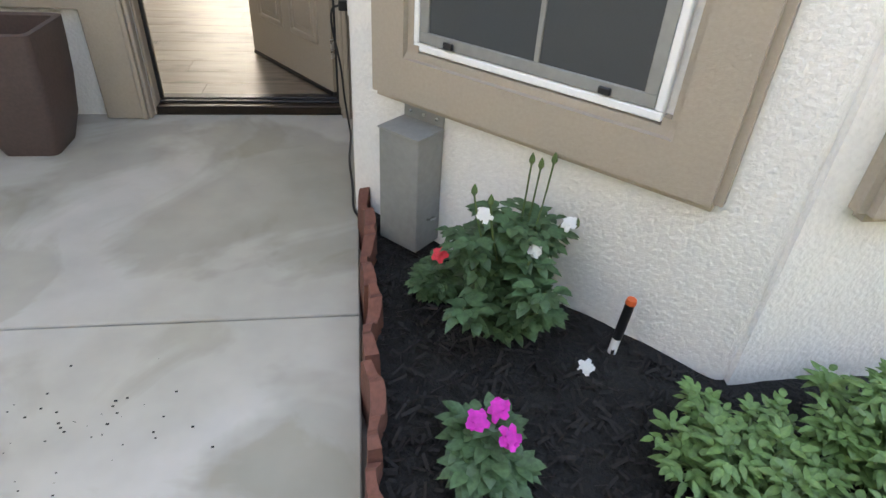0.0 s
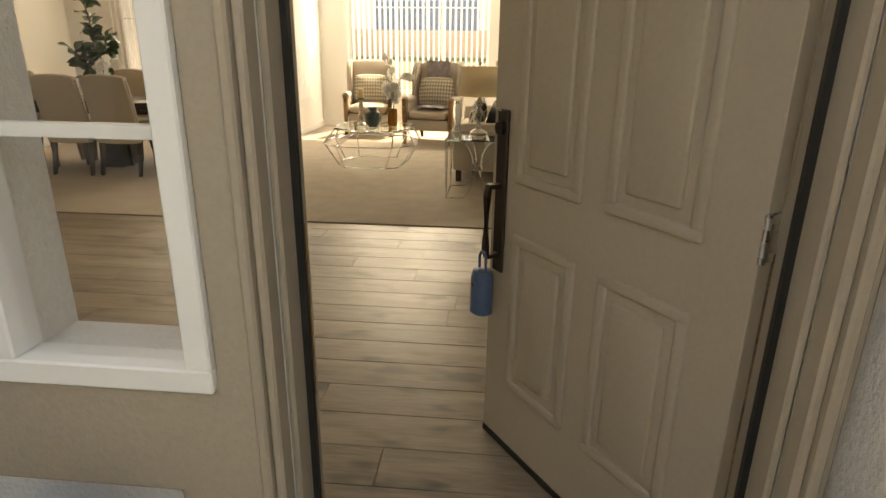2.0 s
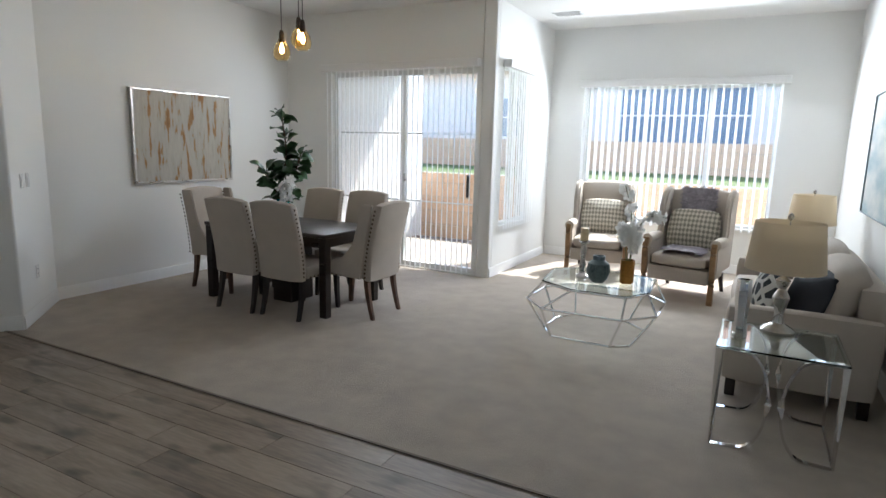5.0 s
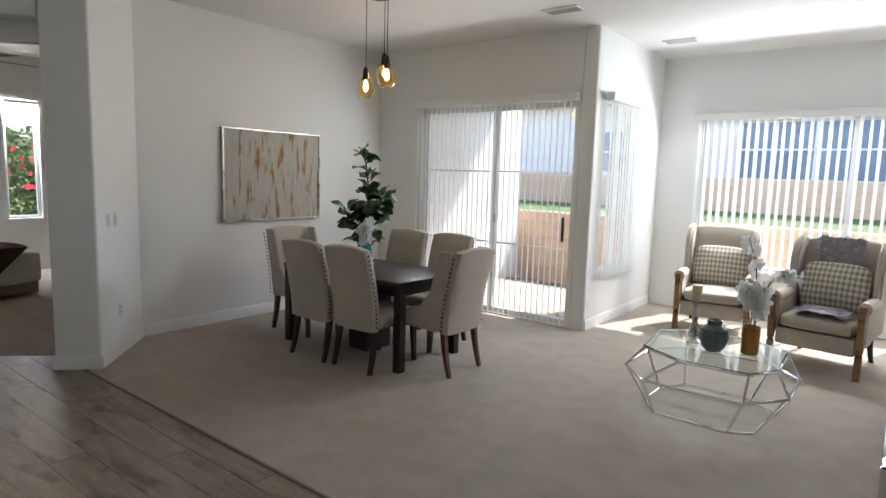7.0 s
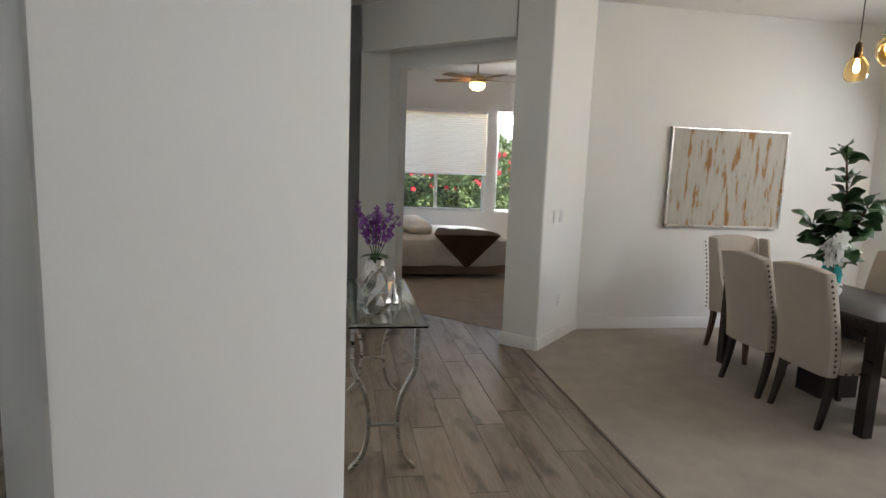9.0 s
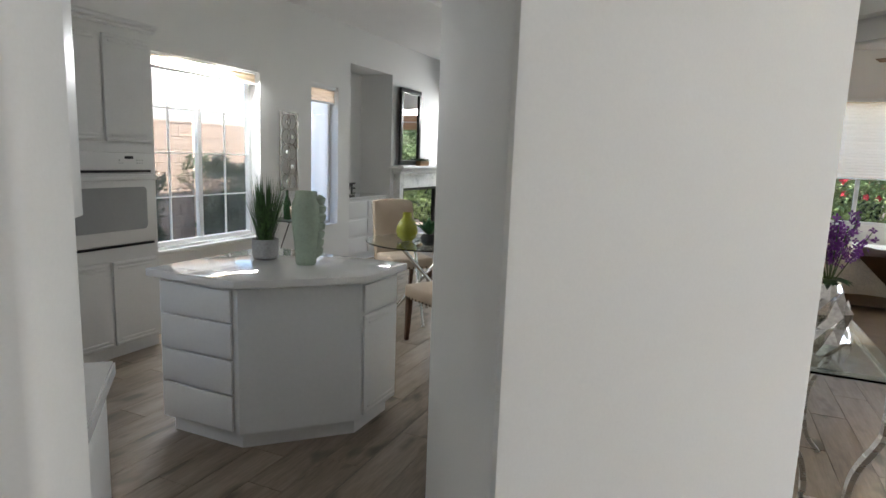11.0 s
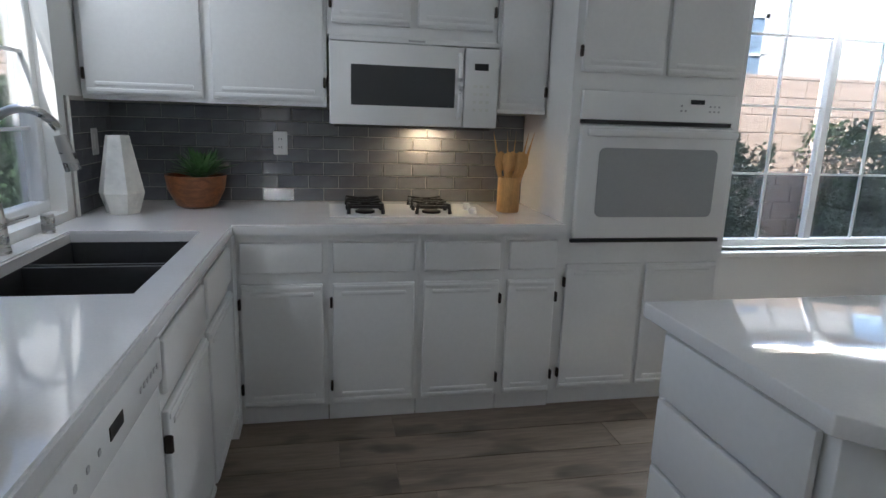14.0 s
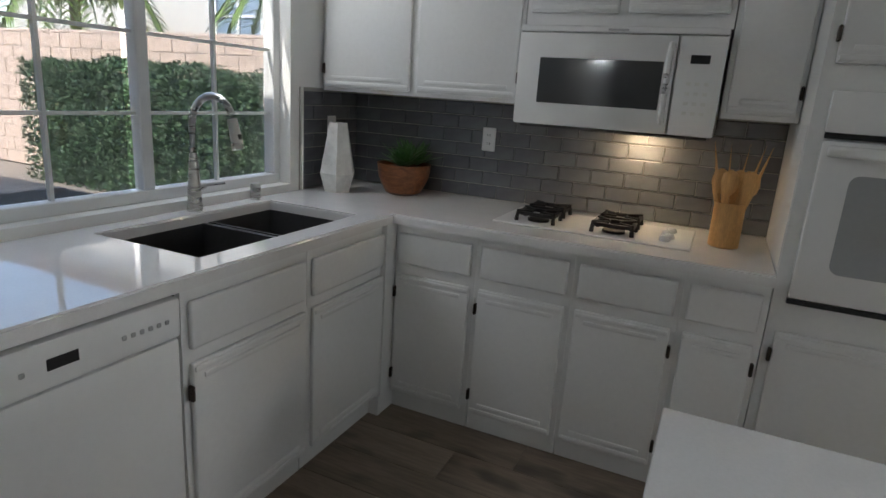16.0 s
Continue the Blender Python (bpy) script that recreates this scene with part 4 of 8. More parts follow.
for i in range(10):
    bm = BM()
    x = 0.09 + (i % 3) * 0.022 if i < 6 else 0.255 + (i % 2) * 0.022
    z = 1.425 + (i // 3 % 2) * 0.022
    box(bm, x - 0.005, x + 0.005, 0.0295, 0.0315, z - 0.004, z + 0.004, 0.001, 1)
    part("button", bm, M_greypot, cp, "pale grey button")
bm = BM()
box(bm, 0.004, 0.746, 0.001, 0.012, 1.357, 1.375)
part("vent_gap", bm, M_black, ov, "black vent gap")
bm = BM()
box(bm, 0.0, 0.75, 0.001, 0.042, 0.845, 1.352, 0.01)
dr = part("door", bm, M_appl, ov)
bm = BM()
rim = [(cx + 0.03 * math.cos(a), cz + 0.03 * math.sin(a)) for cx, cz, a0 in ((0.63, 1.225, 0), (0.105, 1.225, 90), (0.105, 0.975, 180), (0.63, 0.975, 270)) for a in (radians(a0 + 90 * i / 5) for i in range(6))]
front, back = [bm.verts.new((x, 0.045, z)) for x, z in rim], [bm.verts.new((x, 0.0405, z)) for x, z in rim]
bm.faces.new(front)
for i in range(len(rim)):
    j = (i + 1) % len(rim)
    bm.faces.new((front[i], back[i], back[j], front[j]))
bmesh.ops.recalc_face_normals(bm, faces=bm.faces)
part("window", bm, M_ovglass, dr, "grey tinted glass window", 0)
bm = BM()
box(bm, 0.01, 0.74, 0.07, 0.092, 1.305, 1.34, 0.01, 3)
for x in (0.03, 0.70):
    box(bm, x, x + 0.025, 0.04, 0.075, 1.31, 1.335, 0.004, 1)
part("handle", bm, M_appl, dr, "white bar handle")
bm = BM()
box(bm, 0.0, 0.75, 0.001, 0.02, 0.822, 0.838)
part("bottom_gap", bm, M_black, ov, "black gap under the door")

# wall cabinets
LU = "white painted wall cabinet with panelled doors"
u1 = unit("wall_cabinet", pose(-2.452, -2.54, 0), 1.012, 0.31, 1.392, 2.36, LU,
          [("door", 0.015, 0.485, 1.41, 2.33, 0), ("door", 0.525, 0.99, 1.41, 2.33, 1)], kick=False, group="wall cabinets")
unit("wall_cabinet", pose(-3.235, -2.54, 0), 0.78, 0.31, 1.705, 2.36, LU + " over the microwave",
     [("door", 0.02, 0.375, 1.755, 2.33, 0), ("door", 0.41, 0.76, 1.755, 2.33, 1)], kick=False, group="wall cabinets")
unit("wall_cabinet", pose(-3.497, -2.54, 0), 0.258, 0.31, 1.392, 2.36, "narrow white painted wall cabinet",
     [("door", 0.015, 0.24, 1.41, 2.33, 0)], kick=False, group="wall cabinets")
# wall cabinet by the opening, turned on the diagonal wall
bm = BM()
prism(bm, [(-1.815, 0.425), (-1.99, 0.275), (-1.62, -0.10), (-1.44, -0.10), (-1.44, 0.03)], 1.39, 2.36, 0.003)
solid("wall_cabinet", bm, M_cab, "white painted wall cabinet end panel by the opening", "cabinet")

# microwave
mw = thing("microwave", pose(-3.228, -2.46, 0), "white over-the-range microwave with a dark window", "microwave")
bm = BM()
box(bm, 0.0, 0.765, -0.38, -0.02, 1.318, 1.70, 0.005, 1)
part("body", bm, M_appl, mw)
bm = BM()
box(bm, 0.165, 0.765, -0.02, 0.012, 1.318, 1.672, 0.008)
dr = part("door", bm, M_appl, mw)
bm = BM()
box(bm, 0.205, 0.672, 0.0115, 0.014, 1.405, 1.578, 0.001, 1)
part("window", bm, M_bglass, dr, "dark glass window")
bm = BM()
pipe(bm, curve_pts([(0.185, 0.012, 1.36), (0.185, 0.045, 1.40), (0.185, 0.05, 1.5), (0.185, 0.045, 1.60), (0.185, 0.012, 1.64)]), 0.012, 10)
part("handle", bm, M_appl, dr, "white curved handle")
bm = BM()
box(bm, 0.0, 0.16, -0.02, 0.01, 1.318, 1.672, 0.008)
cp = part("control_panel", bm, M_appl, mw)
bm = BM()
box(bm, 0.05, 0.115, 0.0095, 0.012, 1.575, 1.605, 0.001, 1)
part("display", bm, M_black, cp, "dark display")
for i in range(12):
    bm = BM()
    x, z = 0.05 + (i % 3) * 0.03, 1.40 + (i // 3) * 0.035
    box(bm, x - 0.008, x + 0.008, 0.0095, 0.0108, z - 0.006, z + 0.006, 0.0004, 1)
    part("button", bm, M_cream, cp, "pale button")
bm = BM()
box(bm, 0.0, 0.765, -0.02, 0.008, 1.675, 1.70, 0.004, 1)
gr = part("grille", bm, M_appl, mw)
bm = BM()
box(bm, 0.345, 0.42, 0.0078, 0.009, 1.682, 1.690)
part("badge", bm, M_greypot, gr, "grey maker's badge")
bm = BM()
box(bm, 0.02, 0.745, -0.36, -0.03, 1.306, 1.318, 0.002, 1)
part("underside", bm, M_black, mw, "dark underside")
bm = BM()
box(bm, 0.22, 0.34, -0.33, -0.27, 1.302, 1.306)
part("task_light", bm, mat("glowing_task_lamp", (1, .9, .7), 0.4, var=0, bump=0, emit=((1, 0.72, 0.42), 12)), mw, "lit warm task light")

# island
IP = [(-3.25, -1.06), (-3.25, -0.46), (-3.72, 0.01), (-4.19, 0.01), (-4.19, -1.06)]
cx, cy = -3.78, -0.55
isl = thing("kitchen_island", Matrix(), "white painted island with drawers and cut corner", "island")


def shrink(pts, d):
    """Offset a convex outline inwards."""
    out, n = [], len(pts)
    for i in range(n):
        p, a, b = Vector(pts[i]), Vector(pts[i - 1]), Vector(pts[(i + 1) % n])
        u, v = (p - a).normalized(), (b - p).normalized()
        n1, n2 = Vector((-u.y, u.x)), Vector((-v.y, v.x))
        if (Vector((cx, cy)) - p).dot(n1) < 0:
            n1, n2 = -n1, -n2
        k = (n1 + n2) / (1 + n1.dot(n2))
        out.append(tuple(p + k * d))
    return out


bm = BM()
prism(bm, shrink(IP, 0.045), 0.09, 0.874, 0.002)
part("body", bm, M_cab, isl)
bm = BM()
prism(bm, shrink(IP, 0.085), 0.0, 0.095, 0)
part("plinth", bm, M_cab, isl)
for i, (a, b) in enumerate(((0.11, 0.30), (0.31, 0.49), (0.50, 0.68), (0.69, 0.855))):
    bm = BM()
    box(bm, 0.02, 0.50, 0.0, 0.02, a, b, 0.007)
    ob = part("drawer_front", bm, M_cab, isl)
    ob.matrix_basis = Matrix(((0, 1, 0, -3.293), (1, 0, 0, -1.01), (0, 0, 1, 0), (0, 0, 0, 1)))
for nm, z0, z1 in (("drawer_front", 0.70, 0.855), ("door", 0.11, 0.685)):
    d = cab_front(isl, nm, 0.02, 0.38, z0, z1, 0.0, None, nm == "drawer_front")
    d.matrix_basis = pose(-4.14, -0.036, 0, 0, 0, 0)
bm = BM()
prism(bm, IP, 0.874, CT, 0.004, False)
solid("island_worktop", bm, M_quartz, "polished white quartz worktop of the island", "worktop")

# outlets
def outlet(m, label="white double wall socket on the wall", holes=True):
    ob = thing("wall_socket", m, label, "socket")
    bm = BM()
    box(bm, -0.035, 0.035, 0, 0.006, -0.058, 0.058, 0.003, 1)
    part("plate", bm, M_appl, ob)
    if holes:
        for z in (-0.02, 0.02):
            for x in (-0.006, 0.006):
                bm = BM()
                box(bm, x - 0.0015, x + 0.0015, 0.0058, 0.007, z - 0.005, z + 0.005)
                part("slot", bm, M_black, ob)
    return ob


def switch(m, label="white rocker light switch"):
    ob = thing("light_switch", m, label, "switch")
    bm = BM()
    box(bm, -0.035, 0.035, 0, 0.006, -0.058, 0.058, 0.003, 1)
    part("plate", bm, M_appl, ob)
    bm = BM()
    box(bm, -0.016, 0.016, 0.005, 0.010, -0.033, 0.033, 0.002, 1)
    part("rocker", bm, M_appl, ob)


outlet(pose(-2.222, -2.836, 1.21))
switch(pose(-1.449, -2.60, 1.21, 0, 0, 90))

# things on the worktop
def leafblade(bm, base, dirn, L, w, droop=0.3, n=4, fold=0.25):
    """A pointed leaf from base along dirn."""
    d = Vector(dirn).normalized()
    s = d.cross(Vector((0, 0, 1)))
    s = s.normalized() if s.length > 0.05 else Vector((1, 0, 0))
    up = s.cross(d)
    rows = []
    for i in range(n + 1):
        t = i / n
        c = Vector(base) + d * L * t - Vector((0, 0, 1)) * droop * L * t * t
        hw = w * math.sin(math.pi * min(1, 0.12 + 0.88 * t) ** 0.8) * 0.5
        rows.append((bm.verts.new(c - s * hw + up * hw * fold), bm.verts.new(c), bm.verts.new(c + s * hw + up * hw * fold)))
    for a, b in zip(rows, rows[1:]):
        bm.faces.new((a[0], a[1], b[1], b[0]))
        bm.faces.new((a[1], a[2], b[2], b[1]))


fv = thing("faceted_vase", pose(-1.585, -2.47, CT), "white marble faceted vase on the worktop", "vase")
bm = BM()
lathe(bm, [(0.065, 0.0), (0.092, 0.09), (0.047, 0.33), (0.04, 0.33), (0.06, 0.12)], 6)
part("body", bm, M_marble, fv, "", 0)
sp = thing("succulent_bowl", pose(-1.85, -2.66, CT), "green succulent in a turned teak bowl", "plant")
bm = BM()
lathe(bm, [(0.07, 0), (0.09, 0.01), (0.125, 0.08), (0.135, 0.15), (0.125, 0.15), (0.115, 0.13), (0.0, 0.125)], 28)
part("bowl", bm, M_teak, sp)
bm = BM()
rng = random.Random(4)
for k in range(5):
    cx0, cy0 = rng.uniform(-0.08, 0.08), rng.uniform(-0.07, 0.07)
    for i in range(26):
        a, e = i * 2.4, 0.15 + 1.2 * (1 - i / 26)
        leafblade(bm, (cx0, cy0, 0.14), (math.cos(a) * math.cos(1.4 - e), math.sin(a) * math.cos(1.4 - e), math.sin(1.4 - e) + 0.3), rng.uniform(0.11, 0.18), 0.034, 0.15)
part("leaves", bm, mat("succulent_leaf", (0.07, 0.16, 0.05), 0.4, var=0.3, scale=20), sp)
uh = thing("utensil_holder", pose(-3.33, -2.53, CT), "bamboo utensil holder with wooden spoons", "utensil holder")
bm = BM()
lathe(bm, [(0.05, 0), (0.055, 0.004), (0.055, 0.17), (0.047, 0.17), (0.046, 0.02)], 24)
part("cup", bm, M_bamboo, uh)
for i, (dx, dy) in enumerate(((0.06, 0.0), (0.02, 0.03), (-0.02, -0.02), (-0.055, 0.01), (-0.07, 0.02))):
    bm = BM()
    tube(bm, (dx * 0.3, dy * 0.3, 0.02), (dx * 0.8, dy * 0.8, 0.20), 0.006, 0.007, 8)
    q = BM()
    lathe(q, [(0.005, 0), (0.024, 0.02), (0.031, 0.05), (0.026, 0.085), (0.004, 0.10)], 12, (0, 0, 0), 1, 0.4)
    me = bpy.data.meshes.new("tmp")
    q.to_mesh(me)
    q.free()
    k = len(bm.verts)
    bm.from_mesh(me)
    bm.verts.ensure_lookup_table()
    bmesh.ops.transform(bm, matrix=Matrix.Translation((dx * 0.8, dy * 0.8, 0.195)), verts=bm.verts[k:])
    bpy.data.meshes.remove(me)
    part("spoon", bm, M_bamboo, uh)

# bowl of fruit near the opening
bw = thing("fruit_bowl", pose(-1.835, -0.44, CT, 0, 0, 80), "oval silver metal fruit bowl on the worktop", "bowl")
bm = BM()
lathe(bm, [(0.05, 0.0), (0.09, 0.01), (0.16, 0.045), (0.19, 0.075), (0.186, 0.078), (0.15, 0.052), (0.08, 0.018), (0.0, 0.014)], 36, (0, 0, 0), 1.50, 0.84)
part("bowl", bm, M_silver, bw)
for i, (x, y, z, r, mt, lb) in enumerate(((0.08, 0.03, 0.085, 0.042, M_lemon, "yellow lemon"), (0.165, 0.045, 0.095, 0.042, M_avocado, "dark avocado"), (0.15, -0.04, 0.095, 0.042, M_avocado, "dark avocado"), (0.10, -0.035, 0.10, 0.038, M_lemon, "orange fruit"))):
    bm = BM()
    lathe(bm, [(0.004, -1.15 * r), (r * 0.6, -0.85 * r), (r * 0.95, -0.25 * r), (r, 0.1 * r), (r * 0.75, 0.75 * r), (r * 0.25, 1.15 * r), (0.004, 1.25 * r)], 16)
    solid("fruit", bm, mt, lb + " lying in the metal bowl", "fruit", m=bw.matrix_basis @ pose(x, y, z, 80, 20 * i, 50 * i))
# island plants and vase
gp = thing("grass_plant", pose(-3.83, -0.755, CT), "artificial grass in a grey concrete pot", "plant")
bm = BM()
lathe(bm, [(0.06, 0), (0.075, 0.015), (0.078, 0.12), (0.068, 0.12), (0.066, 0.10), (0.0, 0.10)], 24)
part("pot", bm, M_greypot, gp)
bm = BM()
rng = random.Random(7)
for i in range(230):
    a, r = rng.uniform(0, 6.28), rng.uniform(0, 0.05)
    ln, lean = rng.uniform(0.24, 0.42), rng.uniform(0.02, 0.42)
    leafblade(bm, (r * math.cos(a), r * math.sin(a), 0.10), (math.cos(a) * lean, math.sin(a) * lean, 1), ln, 0.008, 0.12 * lean, 4, 0.1)
tagged(part("tuft", bm, mat("grass_blade", (0.05, 0.11, 0.03), 0.5, var=0.4, scale=30), gp), kind="stuff")
jv = thing("fish_vase", pose(-3.815, -0.45, CT, 0, 0, 122), "pale green glazed ceramic vase with frilled side", "vase")
bm = BM()
lathe(bm, [(0.052, 0), (0.058, 0.01), (0.064, 0.09), (0.080, 0.25), (0.079, 0.34), (0.062, 0.385), (0.058, 0.42), (0.050, 0.415), (0.055, 0.36), (0.05, 0.1)], 32, (0, 0, 0), 1, 0.7, lambda a, z: 1 + 0.03 * math.cos(8 * a) * (0.3 < z < 0.5))
part("body", bm, M_jade, jv)
for i in range(7):
    bm = BM()
    z = 0.37 - 0.048 * i
    lathe(bm, [(0.002, -0.045), (0.028, -0.02), (0.034, 0.01), (0.012, 0.03), (0.002, 0.032)], 12, (0.078 - 0.004 * abs(i - 1.5), 0, z), 1.1, 0.6)
    part("frill", bm, M_jade, jv)

# ---- dining set ----
def bend(bm, fn):
    for v in bm.verts:
        v.co = Vector(fn(v.co))


def cushion(bm, x0, x1, y0, y1, z0, z1, r=0.05, puff=0.02):
    """A soft box with swollen faces."""
    k = len(bm.verts)
    b = BM()
    box(b, x0, x1, y0, y1, z0, z1)
    bmesh.ops.subdivide_edges(b, edges=list(b.edges), cuts=5, use_grid_fill=True)
    c = Vector(((x0 + x1) / 2, (y0 + y1) / 2, (z0 + z1) / 2))
    h = Vector(((x1 - x0) / 2, (y1 - y0) / 2, (z1 - z0) / 2))
    for v in b.verts:
        q = Vector([(v.co[i] - c[i]) / h[i] for i in range(3)])
        inner = Vector([max(-h[i] + r, min(h[i] - r, v.co[i] - c[i])) for i in range(3)])
        d = (v.co - c) - inner
        p = inner + (d.normalized() * min(r, max(abs(e) for e in d)) if d.length > 1e-6 else d)
        for i in range(3):
            j, l = (i + 1) % 3, (i + 2) % 3
            if abs(q[i]) > 0.999:
                p[i] += math.copysign(puff * (1 - q[j] ** 2) * (1 - q[l] ** 2), q[i])
        v.co = c + p
    me = bpy.data.meshes.new("tmp")
    b.to_mesh(me)
    b.free()
    bm.from_mesh(me)
    bpy.data.meshes.remove(me)
    bm.verts.ensure_lookup_table()
    return bm.verts[k:]


nail_bm = BM()
lathe(nail_bm, [(0.0105, 0), (0.008, 0.004), (0.001, 0.006)], 8)
ME_nail = finish(nail_bm, "nailhead", M_nail, 60)


def leg(bm, x, y, z, tx, ty, s0=0.023, s1=0.015, curve=0.0):
    """A tapered square leg from the seat down to the floor point (tx, ty)."""
    n = 5
    rings = []
    for i in range(n + 1):
        t = i / n
        s = s0 + (s1 - s0) * t
        px, py = x + (tx - x) * t ** 1.6, y + (ty - y) * t ** 1.6
        rings.append([bm.verts.new((px + a * s, py + b * s, z * (1 - t))) for a, b in ((-1, -1), (1, -1), (1, 1), (-1, 1))])
    for a, b in zip(rings, rings[1:]):
        for j in range(4):
            bm.faces.new((a[j], a[(j + 1) % 4], b[(j + 1) % 4], b[j]))
    bm.faces.new(rings[0]), bm.faces.new(rings[-1][::-1])


def dining_chair(m, label, wing=False, cloth=None, legm=None, nails=True, wd=0.24):
    """Parsons chair facing +y: the back leans to -y."""
    cloth, legm = cloth or M_linen, legm or M_espresso
    ob = thing("dining_chair", m, label, "chair", "dining chairs")
    bm = BM()
    cushion(bm, -wd, wd, -0.20, 0.29, 0.36, 0.49, 0.03, 0.012)
    part("seat", bm, cloth, ob)
    bm = BM()
    vs = cushion(bm, -wd, wd, -0.285, -0.19, 0.35, 1.04, 0.025, 0.008)
    for v in bm.verts:
        t = max(0, (v.co.z - 0.45) / 0.6)
        v.co.y -= 0.12 * t ** 1.4
        v.co.z += 0.015 * math.cos(v.co.x / wd * 1.5) * (t > 0.9)
    part("backrest", bm, cloth, ob)
    if wing:
        for s in (-1, 1):
            bm = BM()
            pr = [(-0.19, 0.37), (0.16, 0.40), (0.15, 0.52), (0.0, 0.56), (-0.10, 0.68), (-0.15, 0.85), (-0.20, 1.04), (-0.31, 1.04), (-0.25, 0.7)]
            lo = [bm.verts.new((s * (wd - 0.005), y, z)) for y, z in pr]
            hi = [bm.verts.new((s * (wd + 0.035), y, z)) for y, z in pr]
            bm.faces.new(lo), bm.faces.new(hi[::-1])
            for i in range(len(pr)):
                bm.faces.new((lo[i], lo[(i + 1) % len(pr)], hi[(i + 1) % len(pr)], hi[i]))
            bmesh.ops.recalc_face_normals(bm, faces=bm.faces)
            bmesh.ops.bevel(bm, geom=list(bm.edges), offset=0.010, segments=2, affect="EDGES")
            part("wing", bm, cloth, ob)
    for x in (-1, 1):
        for y0, y1 in ((0.25, 0.27), (-0.22, -0.29)):
            bm = BM()
            leg(bm, x * (wd - 0.03), y0, 0.38, x * (wd - 0.025), y1)
            part("leg", bm, legm, ob, "dark tapered leg")
    if nails:
        for s in (-1, 1):
            for i in range(17):
                z = 0.40 + i * 0.037
                t = max(0, (z - 0.45) / 0.6)
                shared("nailhead", ME_nail, ob, pose(s * (wd + 0.005 + (0.035 if wing else 0)), -0.245 - 0.12 * t ** 1.4, z, 0, 90 * s, 0))
            for i in range(9):
                shared("nailhead", ME_nail, ob, pose(s * (wd + 0.010), -0.16 + i * 0.05, 0.385, 0, 90 * s, 0))
        for i in range(9):
            shared("nailhead", ME_nail, ob, pose(-0.2 + i * 0.05, 0.300, 0.385, -90, 0, 0))
    return ob


CL = "beige linen dining chair with nailhead trim and dark legs"
c0 = dining_chair(pose(-4.64, 5.23, 0), "beige linen dining chair with nailhead trim tucked under the table")
copy_thing(c0, pose(-4.115, 5.26, 0))
copy_thing(c0, pose(-4.75, 6.06, 0, 0, 0, 180))
copy_thing(c0, pose(-4.16, 6.06, 0, 0, 0, 180))
e0 = dining_chair(pose(-3.67, 5.575, 0, 0, 0, 90), "beige linen wing dining chair at the table's end", True, None, M_walnut, True, 0.24)
copy_thing(e0, pose(-5.40, 5.57, 0, 0, 0, -90))

tb = thing("dining_table", pose(-4.495, 5.572, 0), "espresso brown wooden dining table", "table")
bm = BM()
box(bm, -0.755, 0.755, -0.42, 0.42, 0.73, 0.765, 0.006, 2)
part("tabletop", bm, M_espresso, tb)
bm = BM()
for q in ((-0.70, 0.70, -0.385, -0.36), (-0.70, 0.70, 0.36, 0.385), (-0.70, -0.675, -0.36, 0.36), (0.675, 0.70, -0.36, 0.36)):
    box(bm, *q, 0.635, 0.73, 0.002, 1)
part("apron", bm, M_espresso, tb)
for x in (-1, 1):
    for y in (-1, 1):
        bm = BM()
        box(bm, x * 0.71 - 0.038, x * 0.71 + 0.038, y * 0.375 - 0.038, y * 0.375 + 0.038, 0, 0.73, 0.004, 1)
        part("leg", bm, M_espresso, tb)
bm = BM()
box(bm, -0.12, 0.12, -0.16, 0.16, 0.0, 0.64, 0.006, 1)
part("pedestal", bm, M_espresso, tb)

# fiddle-leaf branch in a teal vase, orchid in a white pot
TT = 0.765
fl = thing("fiddle_leaf_plant", pose(-4.73, 5.71, TT), "tall fiddle-leaf branch in a teal glass vase", "plant")
bm = BM()
lathe(bm, [(0.055, 0), (0.07, 0.02), (0.078, 0.12), (0.06, 0.18), (0.07, 0.22), (0.062, 0.22), (0.05, 0.18), (0.06, 0.03)], 24)
part("vase", bm, M_teal, fl, "teal glazed vase")
rng = random.Random(11)
bm = BM()
stems = [curve_pts([(0, 0, 0.05), (0.01, 0.0, 0.4), (0.03, 0.02, 0.7), (0.0, 0.0, 1.04)]), curve_pts([(0, 0, 0.05), (0.06, 0.05, 0.35), (0.13, 0.12, 0.66)]), curve_pts([(0, 0, 0.05), (-0.05, -0.04, 0.28), (-0.13, -0.11, 0.47)])]
for s in stems:
    pipe(bm, s, 0.008, 6)
part("stem", bm, M_bark, fl)


def fiddle_leaf(L, w):
    """A broad, waisted leaf along x, wider beyond its middle."""
    bm = BM()
    rows = []
    for i in range(8):
        t = i / 7
        hw = w * 0.5 * (math.sin(math.pi * min(t, 0.985) ** 1.45) * 0.92 + 0.22 * math.sin(math.pi * t) + 0.02)
        z = 0.16 * L * math.sin(2.6 * t) - 0.1 * L * t * t
        wave = 0.05 * L * math.sin(9 * t)
        rows.append([bm.verts.new((L * t, -hw, z + 0.22 * hw + wave)), bm.verts.new((L * t, -hw * 0.5, z + 0.13 * hw)), bm.verts.new((L * t, 0, z)), bm.verts.new((L * t, hw * 0.5, z + 0.13 * hw)), bm.verts.new((L * t, hw, z + 0.22 * hw - wave))])
    for p, q in zip(rows, rows[1:]):
        for j in range(4):
            bm.faces.new((p[j], p[j + 1], q[j + 1], q[j]))
    return bm


